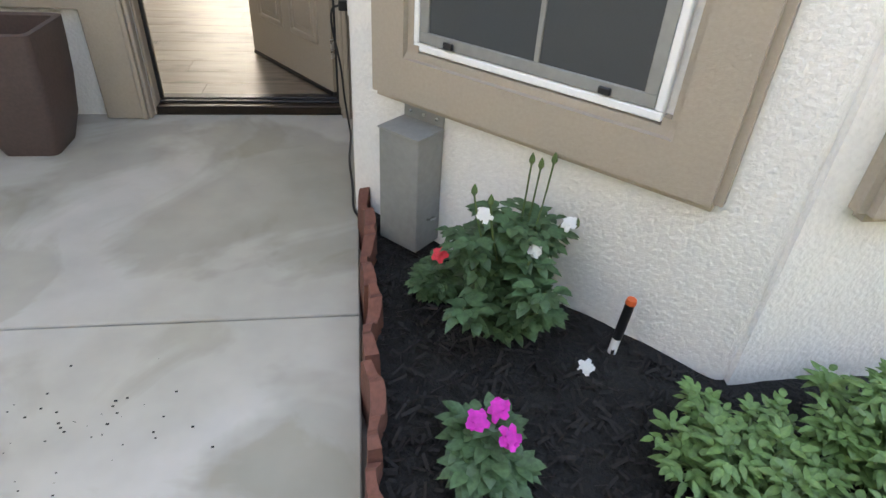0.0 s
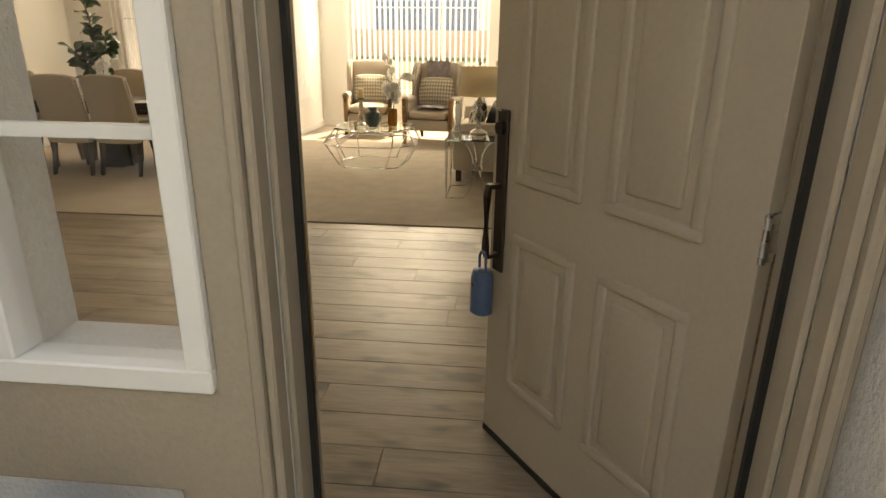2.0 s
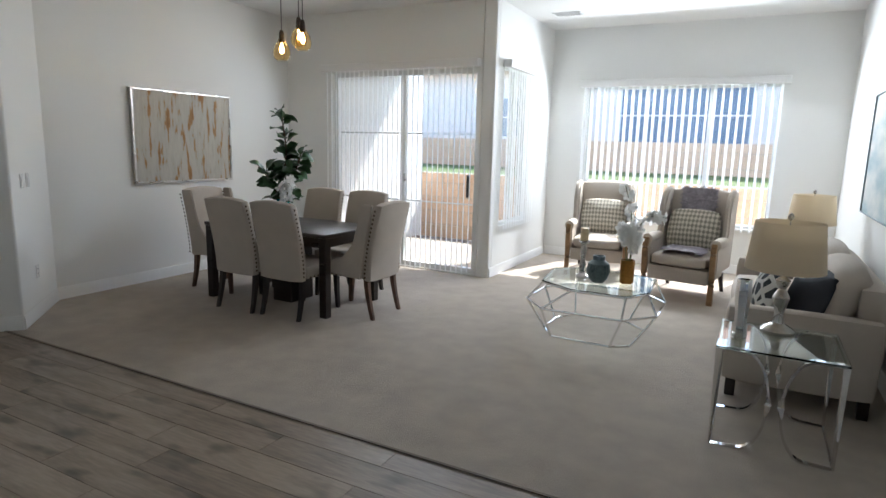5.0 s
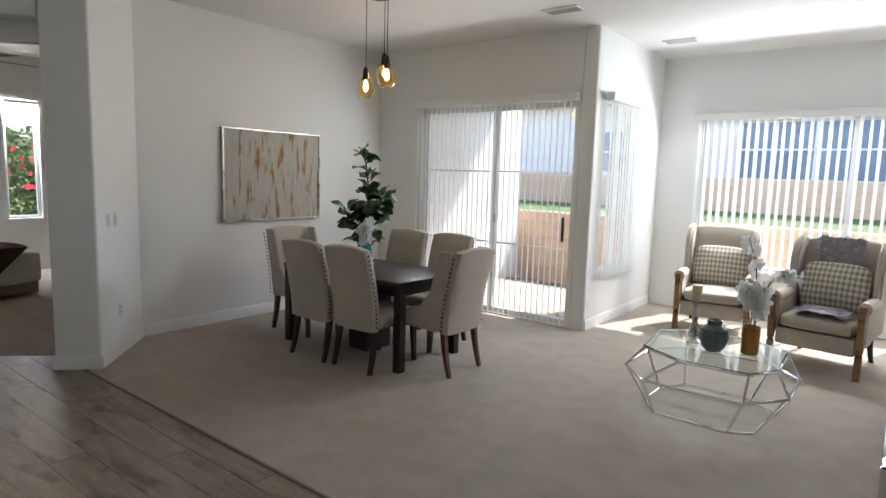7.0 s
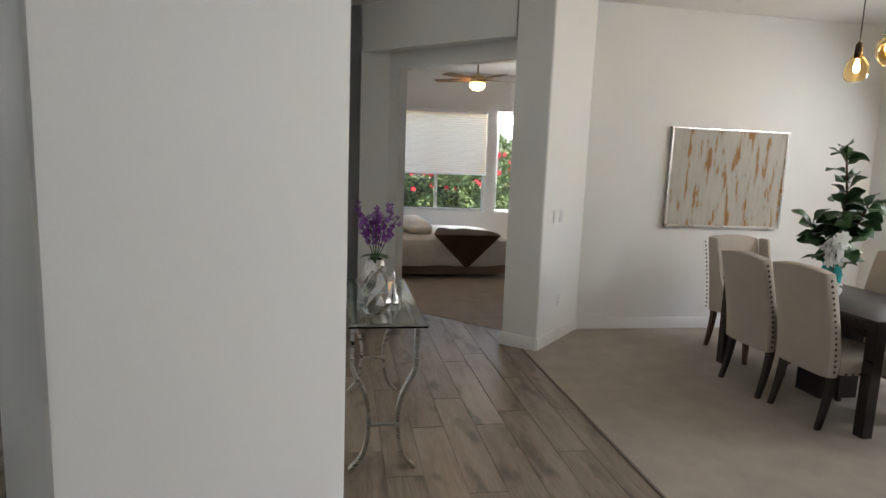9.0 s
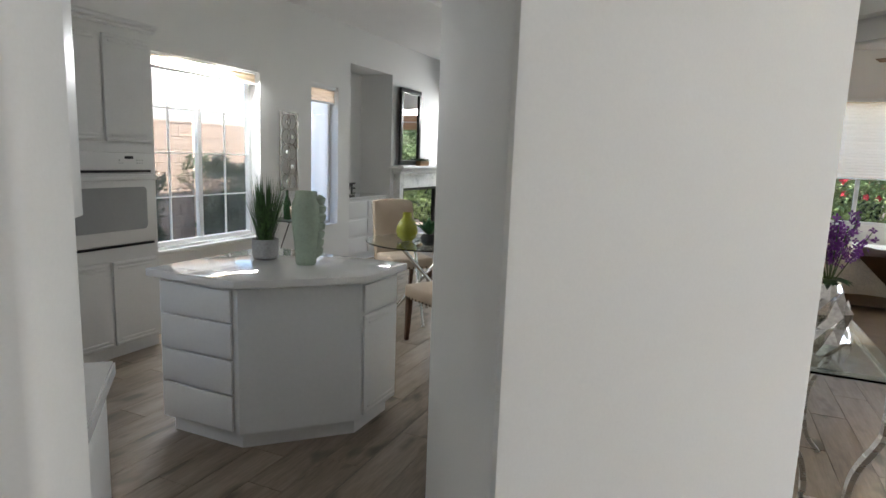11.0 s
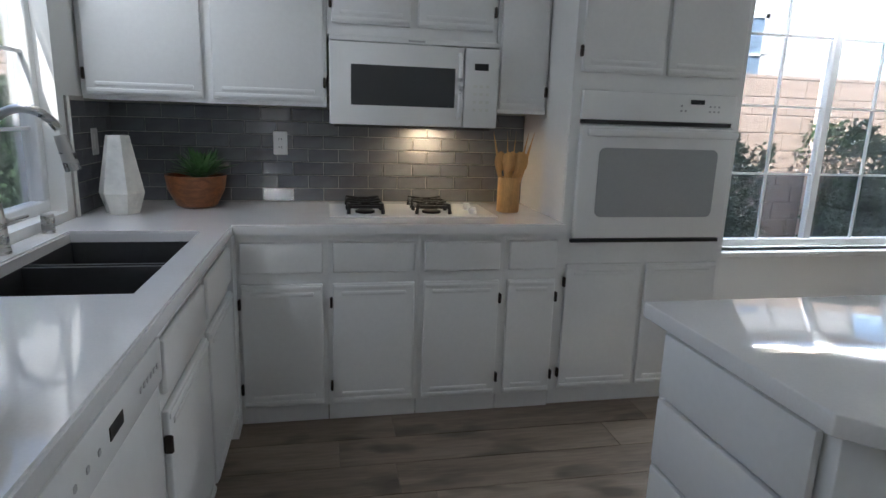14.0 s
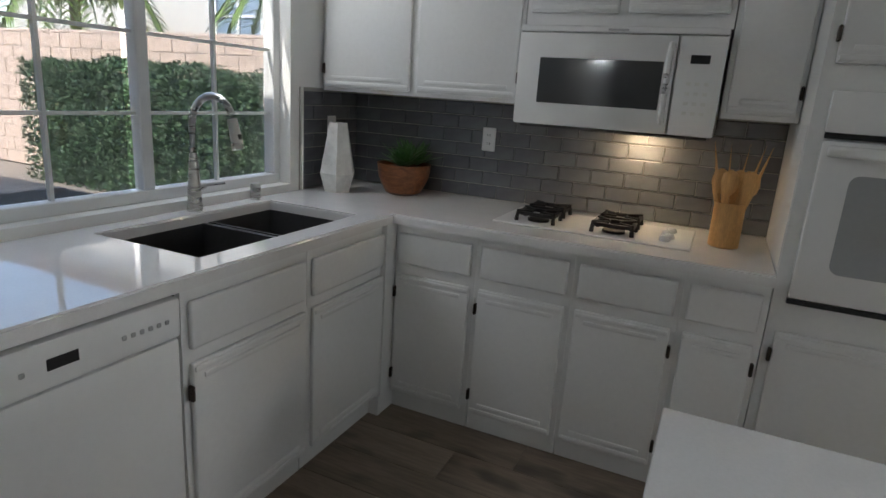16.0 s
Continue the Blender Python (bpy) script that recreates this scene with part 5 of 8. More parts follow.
for s, first, per in ((stems[0], 5, 2), (stems[1], 3, 3), (stems[2], 4, 2)):
    for i in range(first, len(s)):
        for k in range(per):
            a = i * 137.5 + k * 360 / per + rng.uniform(-25, 25)
            o = part("leaf", fiddle_leaf(rng.uniform(0.13, 0.20), rng.uniform(0.10, 0.145)), M_leaf, fl)
            o.matrix_basis = Matrix.Translation(s[i]) @ pose(0, 0, 0, 0, 0, a) @ pose(0, 0, 0, rng.uniform(-50, 50), rng.uniform(-55, 25), 0)


def petals(bm, c, facing, r, n=5):
    f = Vector(facing).normalized()
    q = f.to_track_quat("Z", "Y").to_matrix()
    for i in range(n):
        a = 2 * math.pi * i / n
        rad = q @ Vector((math.cos(a), math.sin(a), 0))
        tan = q @ Vector((-math.sin(a), math.cos(a), 0))
        p = [Vector(c) + rad * r * u + tan * r * w + f * r * h for u, w, h in ((0.05, 0, 0), (0.5, -0.36, 0.15), (0.95, -0.2, 0.05), (1.0, 0.2, 0.05), (0.55, 0.36, 0.15))]
        bm.faces.new([bm.verts.new(v) for v in p])


def orchid(m, label, pot, sprays, pot_mat, pot_label, leaves=True, n=9, size=0.035):
    ob = thing("orchid", m, label, "plant")
    bm = BM()
    lathe(bm, pot, 24)
    part("pot", bm, pot_mat, ob, pot_label)
    rng = random.Random(5)
    top = pot[-1][1]
    sb = BM()
    for s in sprays:
        pts = curve_pts(s)
        pipe(sb, pts, 0.004, 6)
        for i in range(len(pts) // 2 - 2, len(pts), max(1, len(pts) // n)):
            for k in range(3):
                fb = BM()
                a = rng.uniform(0, 6.28)
                petals(fb, (0, 0, 0), (math.cos(a), math.sin(a) - 0.8, rng.uniform(-0.2, 0.4)), size * rng.uniform(0.85, 1.2))
                lathe(fb, [(0.002, -0.004), (size * 0.2, 0), (0.002, size * 0.25)], 6)
                fo = part("flower", fb, M_wpetal, ob, "white orchid flower", 60)
                fo.location = pts[i] + Vector((rng.uniform(-0.03, 0.03), rng.uniform(-0.03, 0.03), rng.uniform(-0.02, 0.02)))
    part("stem", sb, M_stem, ob)
    if leaves:
        for i in range(7):
            lb = BM()
            a = i * 0.9
            leafblade(lb, (0, 0, top - 0.01), (math.cos(a), math.sin(a), 0.7), 0.16, 0.05, 0.5, 5)
            part("leaf", lb, M_leaf, ob)
    return ob


orchid(pose(-4.53, 5.52, TT), "white orchid in a white oval pot on the dining table",
       [(0.07, 0), (0.085, 0.03), (0.08, 0.085), (0.07, 0.085), (0.065, 0.06), (0.0, 0.06)],
       [[(0, 0, 0.06), (0.02, 0, 0.25), (0.08, -0.03, 0.42), (0.13, -0.05, 0.40)], [(0, 0, 0.06), (-0.02, 0, 0.22), (0.0, -0.05, 0.36), (0.05, -0.06, 0.33)]], M_cream, "white oval pot", True, 9, 0.045)

# pendant lamps
for i, (x, y, z, s) in enumerate(((-4.49, 5.47, 2.30, 1.0), (-4.45, 5.66, 2.45, 0.95), (-4.29, 5.53, 2.39, 1.0))):
    pl = thing("pendant_lamp", pose(x, y, z), "lit amber glass pendant lamp on a black cord", "lamp", "pendant lamps")
    bm = BM()
    lathe(bm, [(0.045 * s, 0.0), (0.07 * s, 0.02), (0.08 * s, 0.07), (0.065 * s, 0.13), (0.035 * s, 0.17), (0.03 * s, 0.19), (0.027 * s, 0.19), (0.032 * s, 0.165), (0.062 * s, 0.128), (0.077 * s, 0.07), (0.067 * s, 0.022), (0.042 * s, 0.003)], 28)
    sh = part("shade", bm, M_amber, pl, "amber blown glass shade")
    sh.visible_shadow = False
    bm = BM()
    lathe(bm, [(0.006, 0.06), (0.02, 0.075), (0.022, 0.10), (0.012, 0.14), (0.008, 0.155)], 14)
    part("bulb", bm, M_bulb, pl, "glowing filament bulb")
    bm = BM()
    lathe(bm, [(0.016, 0.155), (0.024, 0.16), (0.026, 0.20), (0.022, 0.25), (0.012, 0.27)], 14)
    part("socket", bm, M_bronze, pl, "dark bronze lamp holder")
    bm = BM()
    tube(bm, (0, 0, 0.27), (0, 0, H - z - 0.02), 0.004, None, 6)
    part("cord", bm, M_black, pl)
bm = BM()
lathe(bm, [(0.10, H - 0.035), (0.11, H - 0.02), (0.11, H - 0.001)], 28, (-4.42, 5.55, 0))
solid("ceiling_rose", bm, M_bronze, "dark bronze round ceiling plate of the pendants", "ceiling plate")

# ceiling vents
for x, y in ((-2.74, 8.62), (-3.29, 6.84)):
    v = thing("ceiling_vent", pose(x, y, H - 0.012), "white louvred ceiling vent", "vent", "ceiling vents")
    bm = BM()
    for q in ((-0.18, 0.18, -0.10, -0.075), (-0.18, 0.18, 0.075, 0.10), (-0.18, -0.155, -0.075, 0.075), (0.155, 0.18, -0.075, 0.075)):
        box(bm, *q, 0, 0.012, 0.002, 1)
    part("frame", bm, M_trimw, v)
    for i in range(9):
        bm = BM()
        box(bm, -0.155, 0.155, -0.01, 0.01, -0.0012, 0.0012)
        o = part("slat", bm, M_trimw, v)
        o.matrix_basis = pose(0, -0.065 + i * 0.016, 0.005, 35, 0, 0)
    bm = BM()
    box(bm, -0.16, 0.16, -0.08, 0.08, 0.0095, 0.0115)
    part("backing", bm, M_black, v)

# pictures
def picture(m, w, h, frame_mat, canvas_mat, label, depth=0.045, fw=0.022):
    """Hangs in the local yz plane, facing +x."""
    ob = thing("picture", m, label, "picture")
    bm = BM()
    for q in ((-w / 2, w / 2, -h / 2, -h / 2 + fw), (-w / 2, w / 2, h / 2 - fw, h / 2), (-w / 2, -w / 2 + fw, -h / 2 + fw, h / 2 - fw), (w / 2 - fw, w / 2, -h / 2 + fw, h / 2 - fw)):
        box(bm, 0.002, depth, q[0], q[1], q[2], q[3], 0.003, 1)
    part("frame", bm, frame_mat, ob)
    bm = BM()
    box(bm, 0.004, depth - 0.012, -w / 2 + fw, w / 2 - fw, -h / 2 + fw, h / 2 - fw)
    part("canvas", bm, canvas_mat, ob)
    return ob


picture(pose(-6.29, 5.80, 1.576), 1.31, 1.0, M_silver, M_dabs, "abstract painting of ochre dabs in a thin silver frame")
picture(pose(0.42, 6.42, 1.58, 0, 0, 180), 2.30, 1.02, mat("blue_grey_canvas_edge", (0.24, 0.31, 0.34), 0.6), M_sea, "pale blue seascape canvas on the living room wall", 0.05, 0.012)

# ---- living room ----
def wing_chair(m, label):
    """Upholstered wing chair facing -y."""
    ob = thing("wing_chair", m, label, "armchair", "wing chairs")
    bm = BM()
    cushion(bm, -0.31, 0.31, -0.40, 0.30, 0.20, 0.36, 0.02, 0.004)
    part("seat_frame", bm, M_linen, ob)
    bm = BM()
    cushion(bm, -0.285, 0.285, -0.41, 0.22, 0.36, 0.49, 0.045, 0.02)
    part("seat_cushion", bm, M_linen, ob)
    bm = BM()
    cushion(bm, -0.31, 0.31, 0.20, 0.33, 0.34, 1.14, 0.05, 0.02)
    for v in bm.verts:
        t = max(0, v.co.z - 0.4)
        v.co.y += 0.16 * t
        v.co.x *= 1 + 0.10 * t
    part("backrest", bm, M_linen, ob)
    for s in (-1, 1):
        bm = BM()
        pr = [(0.30, 0.30), (-0.36, 0.30), (-0.38, 0.60), (-0.30, 0.635), (0.02, 0.64), (0.06, 0.72), (0.05, 0.95), (0.13, 1.10), (0.24, 1.17), (0.40, 1.15), (0.36, 0.7)]
        lo = [bm.verts.new((s * 0.305, y, z)) for y, z in pr]
        hi = [bm.verts.new((s * 0.375, y, z)) for y, z in pr]
        bm.faces.new(lo), bm.faces.new(hi[::-1])
        for i in range(len(pr)):
            bm.faces.new((lo[i], lo[(i + 1) % len(pr)], hi[(i + 1) % len(pr)], hi[i]))
        bmesh.ops.recalc_face_normals(bm, faces=bm.faces)
        bmesh.ops.bevel(bm, geom=list(bm.edges), offset=0.022, segments=3, affect="EDGES")
        part("side", bm, M_linen, ob)
        bm = BM()
        lathe(bm, [(0.03, -0.37), (0.055, -0.36), (0.058, -0.1), (0.045, 0.05), (0.02, 0.06)], 14)
        bmesh.ops.transform(bm, matrix=pose(s * 0.345, 0.0, 0.625) @ pose(0, 0, 0, -90, 0, 0), verts=bm.verts)
        part("arm_roll", bm, M_linen, ob)
        bm = BM()
        pipe(bm, curve_pts([(s * 0.345, -0.385, 0.64), (s * 0.345, -0.41, 0.55), (s * 0.345, -0.40, 0.40), (s * 0.345, -0.385, 0.25), (s * 0.345, -0.39, 0.0)]), 0.03, flat=(0.026, 0.022))
        part("leg", bm, M_oak, ob, "oak front leg and arm facing")
        bm = BM()
        leg(bm, s * 0.29, 0.30, 0.24, s * 0.30, 0.40, 0.024, 0.018)
        part("leg", bm, M_espresso, ob, "dark rear leg")
    return ob


def pillow(m, w, h, material, label, t=0.07):
    bm = BM()
    cushion(bm, -w / 2, w / 2, -t / 2, t / 2, -h / 2, h / 2, 0.03, 0.03)
    for v in bm.verts:
        k = (abs(v.co.x) / (w / 2)) ** 4 * (abs(v.co.z) / (h / 2)) ** 4
        v.co.x *= 1 + 0.06 * k
        v.co.z *= 1 + 0.06 * k
        v.co.y *= 1 - 0.6 * max((abs(v.co.x) / (w / 2)) ** 3, (abs(v.co.z) / (h / 2)) ** 3) * 0.9
    return solid("throw_pillow", bm, material, label, "pillow", m=m)


def pattern(name, a, b, scale, kind):
    m = mat(name, a, 0.9, var=0.05, fine=300, bump=0.3)
    n, l = m.node_tree.nodes, m.node_tree.links
    tc, mp, w = n.new("ShaderNodeTexCoord"), n.new("ShaderNodeMapping"), n.new("ShaderNodeTexVoronoi" if kind == "cells" else "ShaderNodeTexChecker")
    mp.inputs["Rotation"].default_value = (0, radians(45), 0)
    mp.inputs["Scale"].default_value = (scale, 0.001, scale * (0.75 if kind == "check" else 1))
    l.new(tc.outputs["Object"], mp.inputs[0])
    l.new(mp.outputs[0], w.inputs["Vector"])
    mx = n.new("ShaderNodeMix")
    mx.data_type = "RGBA"
    mx.inputs[6].default_value, mx.inputs[7].default_value = (*a, 1), (*b, 1)
    if kind == "check":
        w.inputs["Scale"].default_value = 1.0
        l.new(w.outputs["Fac"], mx.inputs[0])
    else:
        w.feature = "DISTANCE_TO_EDGE"
        w.inputs["Scale"].default_value = 1.0
        g = n.new("ShaderNodeMath")
        g.operation, g.inputs[1].default_value = "LESS_THAN", 0.12
        l.new(w.outputs["Distance"], g.inputs[0])
        l.new(g.outputs[0], mx.inputs[0])
    l.new(mx.outputs[2], n["Principled BSDF"].inputs["Base Color"])
    return m


M_ikat = pattern("grey_diamond_cloth", (0.62, 0.57, 0.47), (0.27, 0.25, 0.21), 34, "check")
M_floral = pattern("black_floral_cloth", (0.03, 0.035, 0.04), (0.55, 0.55, 0.52), 9, "cells")
A1, A2 = pose(-2.17, 8.70, 0, 0, 0, 6), pose(-1.06, 8.07, 0, 0, 0, -9)
w1 = wing_chair(A1, "cream linen wing chair with oak arm facings")
copy_thing(w1, A2)
for A in (A1, A2):
    pillow(A @ pose(0, 0.12, 0.715, -16, 0, 0), 0.50, 0.40, M_ikat, "grey diamond patterned pillow on the wing chair", 0.11)


def fur(m, w, d, label, seed, h=0.03):
    """A shaggy throw: a draped pad with tufts."""
    ob = thing("fur_throw", m, label, "throw")
    bm = BM()
    rng = random.Random(seed)
    n = 12
    g = [[bm.verts.new(((i / n - 0.5) * w, (j / n - 0.5) * d, h * (1 + 0.5 * rng.random()) - 0.10 * max(0, abs(i / n - 0.5) * 2 - 0.6))) for j in range(n + 1)] for i in range(n + 1)]
    for i in range(n):
        for j in range(n):
            bm.faces.new((g[i][j], g[i + 1][j], g[i + 1][j + 1], g[i][j + 1]))
    part("pelt", bm, M_fur, ob)
    bm = BM()
    for k in range(900):
        i, j = rng.random() - 0.5, rng.random() - 0.5
        a = rng.uniform(0, 6.28)
        leafblade(bm, (i * w, j * d, h * 1.1), (math.cos(a), math.sin(a), rng.uniform(0.2, 1.0)), rng.uniform(0.03, 0.06), 0.012, 0.6, 2)
    o = part("tuft", bm, M_fur, ob)
    o["kind"] = "stuff"
    return ob


fur(A2 @ pose(0.02, -0.20, 0.505), 0.40, 0.36, "grey shaggy fur throw on the wing chair's seat", 1)
fur(A2 @ pose(0.0, 0.275, 1.04, 82, 0, 0), 0.36, 0.24, "grey shaggy fur throw over the wing chair's back", 2, 0.03)

# sofa against the right wall, facing -x
so = thing("sofa", pose(-0.11, 6.21, 0), "beige linen sofa with rolled cushions on dark feet", "sofa")
bm = BM()
cushion(bm, -0.42, 0.40, -0.95, 0.95, 0.13, 0.36, 0.02, 0.0)
part("base", bm, M_linen, so)
for s in (-1, 1):
    bm = BM()
    cushion(bm, -0.44, 0.38, s * 0.99 - 0.06, s * 0.99 + 0.06, 0.13, 0.62, 0.03, 0.006)
    part("arm", bm, M_linen, so)
    bm = BM()
    cushion(bm, -0.44, 0.16, min(0, s * 0.90) + 0.01, max(0, s * 0.90) - 0.01, 0.35, 0.49, 0.05, 0.02)
    part("seat_cushion", bm, M_linen, so)
    bm = BM()
    vs = cushion(bm, 0.0, 0.24, min(0, s * 0.88) + 0.01, max(0, s * 0.88) - 0.01, 0.46, 0.86, 0.07, 0.05)
    for v in bm.verts:
        v.co.x += (v.co.z - 0.46) * 0.25
    part("back_cushion", bm, M_linen, so)
    for x in (-0.38, 0.34):
        bm = BM()
        box(bm, x - 0.03, x + 0.03, s * 0.95 - 0.03, s * 0.95 + 0.03, 0, 0.14, 0.004, 1)
        part("foot", bm, M_espresso, so, "dark wooden foot")
bm = BM()
cushion(bm, 0.24, 0.42, -0.95, 0.95, 0.30, 0.80, 0.05, 0.01)
part("back", bm, M_linen, so)
pillow(pose(-0.09, 5.57, 0.66, 0, 0, -75) @ pose(0, 0, 0, -20, 0, 0), 0.50, 0.34, M_navy, "black velvet lumbar pillow on the sofa", 0.13)
pillow(pose(-0.32, 5.71, 0.64, 0, 0, -85) @ pose(0, 0, 0, -15, 10, 0), 0.42, 0.40, M_floral, "black and white patterned pillow on the sofa", 0.12)

# coffee table: glass top on a faceted wire frame
ct = thing("coffee_table", pose(-1.60, 6.16, 0), "geometric chrome wire coffee table with a glass top", "coffee table")
TOP = [(-0.40, -0.27), (-0.10, -0.46), (0.33, -0.46), (0.46, -0.22), (0.44, 0.30), (0.16, 0.47), (-0.26, 0.47), (-0.46, 0.26)]
MID = [(-0.54, -0.25), (-0.32, -0.52), (0.32, -0.52), (0.54, -0.25), (0.54, 0.25), (0.32, 0.52), (-0.32, 0.52), (-0.54, 0.25)]
LOW = [(-0.40, -0.16), (-0.27, -0.38), (0.22, -0.40), (0.36, -0.30), (0.40, 0.20), (0.22, 0.38), (-0.27, 0.38), (-0.40, 0.16)]
ZT, ZM, ZL = 0.445, 0.27, 0.008
for nm, a, za, b, zb in (("top_ring", TOP, ZT - 0.008, None, 0), ("middle_ring", MID, ZM, None, 0), ("base_ring", LOW, ZL, None, 0), ("upper_strut", TOP, ZT - 0.01, MID, ZM), ("lower_strut", MID, ZM, LOW, ZL)):
    if b is None:
        bm = BM()
        pipe(bm, [(*p, za) for p in a], 0.0105, 8, True)
        part(nm, bm, M_chrome, ct)
    else:
        for i in range(8):
            bm = BM()
            tube(bm, (*a[i], za), (*b[i], zb), 0.0095, None, 8)
            part(nm, bm, M_chrome, ct)
bm = BM()
prism(bm, [(x * 1.02, y * 1.02) for x, y in TOP], ZT, ZT + 0.01, 0)
g = part("glass_top", bm, M_cglass, ct, "clear glass top", 0)
g.visible_shadow = False
CTZ = ZT + 0.011
ob = thing("candlestick", pose(-1.75, 6.22, CTZ), "turned silver candlestick with a cream candle", "candlestick")
bm = BM()
lathe(bm, [(0.05, 0), (0.055, 0.01), (0.03, 0.03), (0.022, 0.06), (0.035, 0.10), (0.02, 0.15), (0.028, 0.24), (0.018, 0.28), (0.045, 0.31), (0.045, 0.32)], 20)
part("stick", bm, M_silver, ob)
bm = BM()
lathe(bm, [(0.034, 0.32), (0.036, 0.325), (0.036, 0.43), (0.03, 0.432), (0.0, 0.428)], 18)
part("candle", bm, M_candle, ob, "cream pillar candle")
ob = thing("ceramic_vase", pose(-1.58, 6.08, CTZ), "ribbed blue-grey ceramic vase", "vase")
bm = BM()
lathe(bm, [(0.05, 0), (0.075, 0.03), (0.098, 0.10), (0.085, 0.16), (0.05, 0.19), (0.052, 0.225), (0.044, 0.225), (0.042, 0.19), (0.08, 0.1)], 40, wob=lambda a, z: 1 + 0.025 * math.cos(20 * a) * (0.02 < z < 0.18))
part("body", bm, M_bluegrey, ob)
orchid(pose(-1.36, 6.17, CTZ), "white orchid spray in a gold glass vase",
       [(0.05, 0), (0.058, 0.01), (0.06, 0.20), (0.054, 0.20), (0.052, 0.02), (0.0, 0.015)],
       [[(0, 0, 0.05), (-0.01, 0, 0.36), (0.0, -0.02, 0.60), (-0.06, -0.04, 0.82)], [(0, 0, 0.05), (0.03, 0, 0.34), (0.12, -0.03, 0.56), (0.28, -0.04, 0.58)], [(0, 0, 0.05), (-0.03, 0, 0.32), (-0.05, -0.05, 0.48), (-0.01, -0.07, 0.34)], [(0, 0, 0.05), (0.03, 0, 0.30), (0.05, -0.05, 0.44), (0.06, -0.07, 0.30)]],
       mat("gold_glass", (0.45, 0.22, 0.05), 0.12, metal=0.6, var=0.2), "gold mercury glass vase", False, 7, 0.05)


# end tables with lamps
def lamp(m, label):
    ob = thing("table_lamp", m, label, "lamp")
    bm = BM()
    lathe(bm, [(0.085, 0), (0.09, 0.012), (0.07, 0.03), (0.035, 0.05), (0.022, 0.10), (0.03, 0.14), (0.045, 0.20), (0.028, 0.235), (0.016, 0.25), (0.035, 0.275), (0.04, 0.30), (0.02, 0.32), (0.012, 0.36)], 24)
    part("base", bm, M_silver, ob, "turned silver-leaf base")
    bm = BM()
    for r0, r1 in ((0.205, 0.175),):
        n = 40
        a = [[bm.verts.new((r * math.cos(2 * math.pi * i / n), r * math.sin(2 * math.pi * i / n), z)) for i in range(n)] for r, z in ((r0, 0.36), (r1, 0.63), (r1 - 0.003, 0.63), (r0 - 0.003, 0.36))]
        for k in range(4):
            for i in range(n):
                bm.faces.new((a[k][i], a[k][(i + 1) % n], a[(k + 1) % 4][(i + 1) % n], a[(k + 1) % 4][i]))
    part("shade", bm, M_lampshade, ob, "cream drum shade")
    bm = BM()
    tube(bm, (0, 0, 0.36), (0, 0, 0.64), 0.004, None, 6)
    lathe(bm, [(0.006, 0.64), (0.016, 0.65), (0.016, 0.665), (0.004, 0.68)], 12)
    part("finial", bm, M_silver, ob)
    return ob


def end_table(m, label):
    ob = thing("end_table", m, label, "end table")
    bm = BM()
    box(bm, -0.30, 0.30, -0.30, 0.30, 0.55, 0.562, 0.002, 1)
    g = part("glass_top", bm, M_cglass, ob, "clear glass top", 0)
    g.visible_shadow = False
    for y in (-0.27, 0.27):
        for s in (-1, 1):
            bm = BM()
            pts = [(s * 0.285, y, 0.548), (s * 0.285, y, 0.008), (s * 0.16, y, 0.008)]
            pts += [(s * (0.16 - 0.13 * math.sin(math.pi * i / 14)), y, 0.008 + 0.27 * (1 - math.cos(math.pi * i / 14))) for i in range(1, 14)]
            pts += [(s * 0.16, y, 0.548), (s * 0.285, y, 0.548)]
            pipe(bm, pts, 0.01, flat=(0.016, 0.006))
            part("leg_loop", bm, M_chrome, ob, "bent chrome flat bar")
    for s in (-1, 1):
        for z in (0.008, 0.54):
            bm = BM()
            box(bm, s * 0.285 - 0.006, s * 0.285 + 0.006, -0.27, 0.27, z - 0.006, z + 0.006, 0.002, 1)
            part("rail", bm, M_chrome, ob)
    return ob


end_table(pose(-0.27, 4.74, 0), "chrome and glass end table with looped legs beside the sofa")
lamp(pose(-0.28, 4.91, 0.562), "silver table lamp with a cream drum shade")
end_table(pose(-0.02, 7.66, 0), "chrome and glass end table at the sofa's far arm")
lamp(pose(0.02, 7.66, 0.562), "silver table lamp with a cream drum shade by the window")
for x, y in ((-0.47, 4.65), (-0.36, 7.5)):
    ob = thing("tall_vase", pose(x, y, 0.562), "tall twisted silver vase on the end table", "vase")
    bm = BM()
    lathe(bm, [(0.035, 0), (0.04, 0.01), (0.03, 0.12), (0.042, 0.24), (0.036, 0.33), (0.03, 0.33), (0.03, 0.1)], 6)
    part("body", bm, M_chrome, ob)

switch(pose(0.42, 3.80, 1.15, 0, 0, 90))
switch(pose(-5.77, 3.80, 1.19, 0, 0, -45))
switch(pose(-5.87, 3.895, 1.19, 0, 0, -45))
outlet(pose(-5.90, 3.925, 0.40, 0, 0, -45))

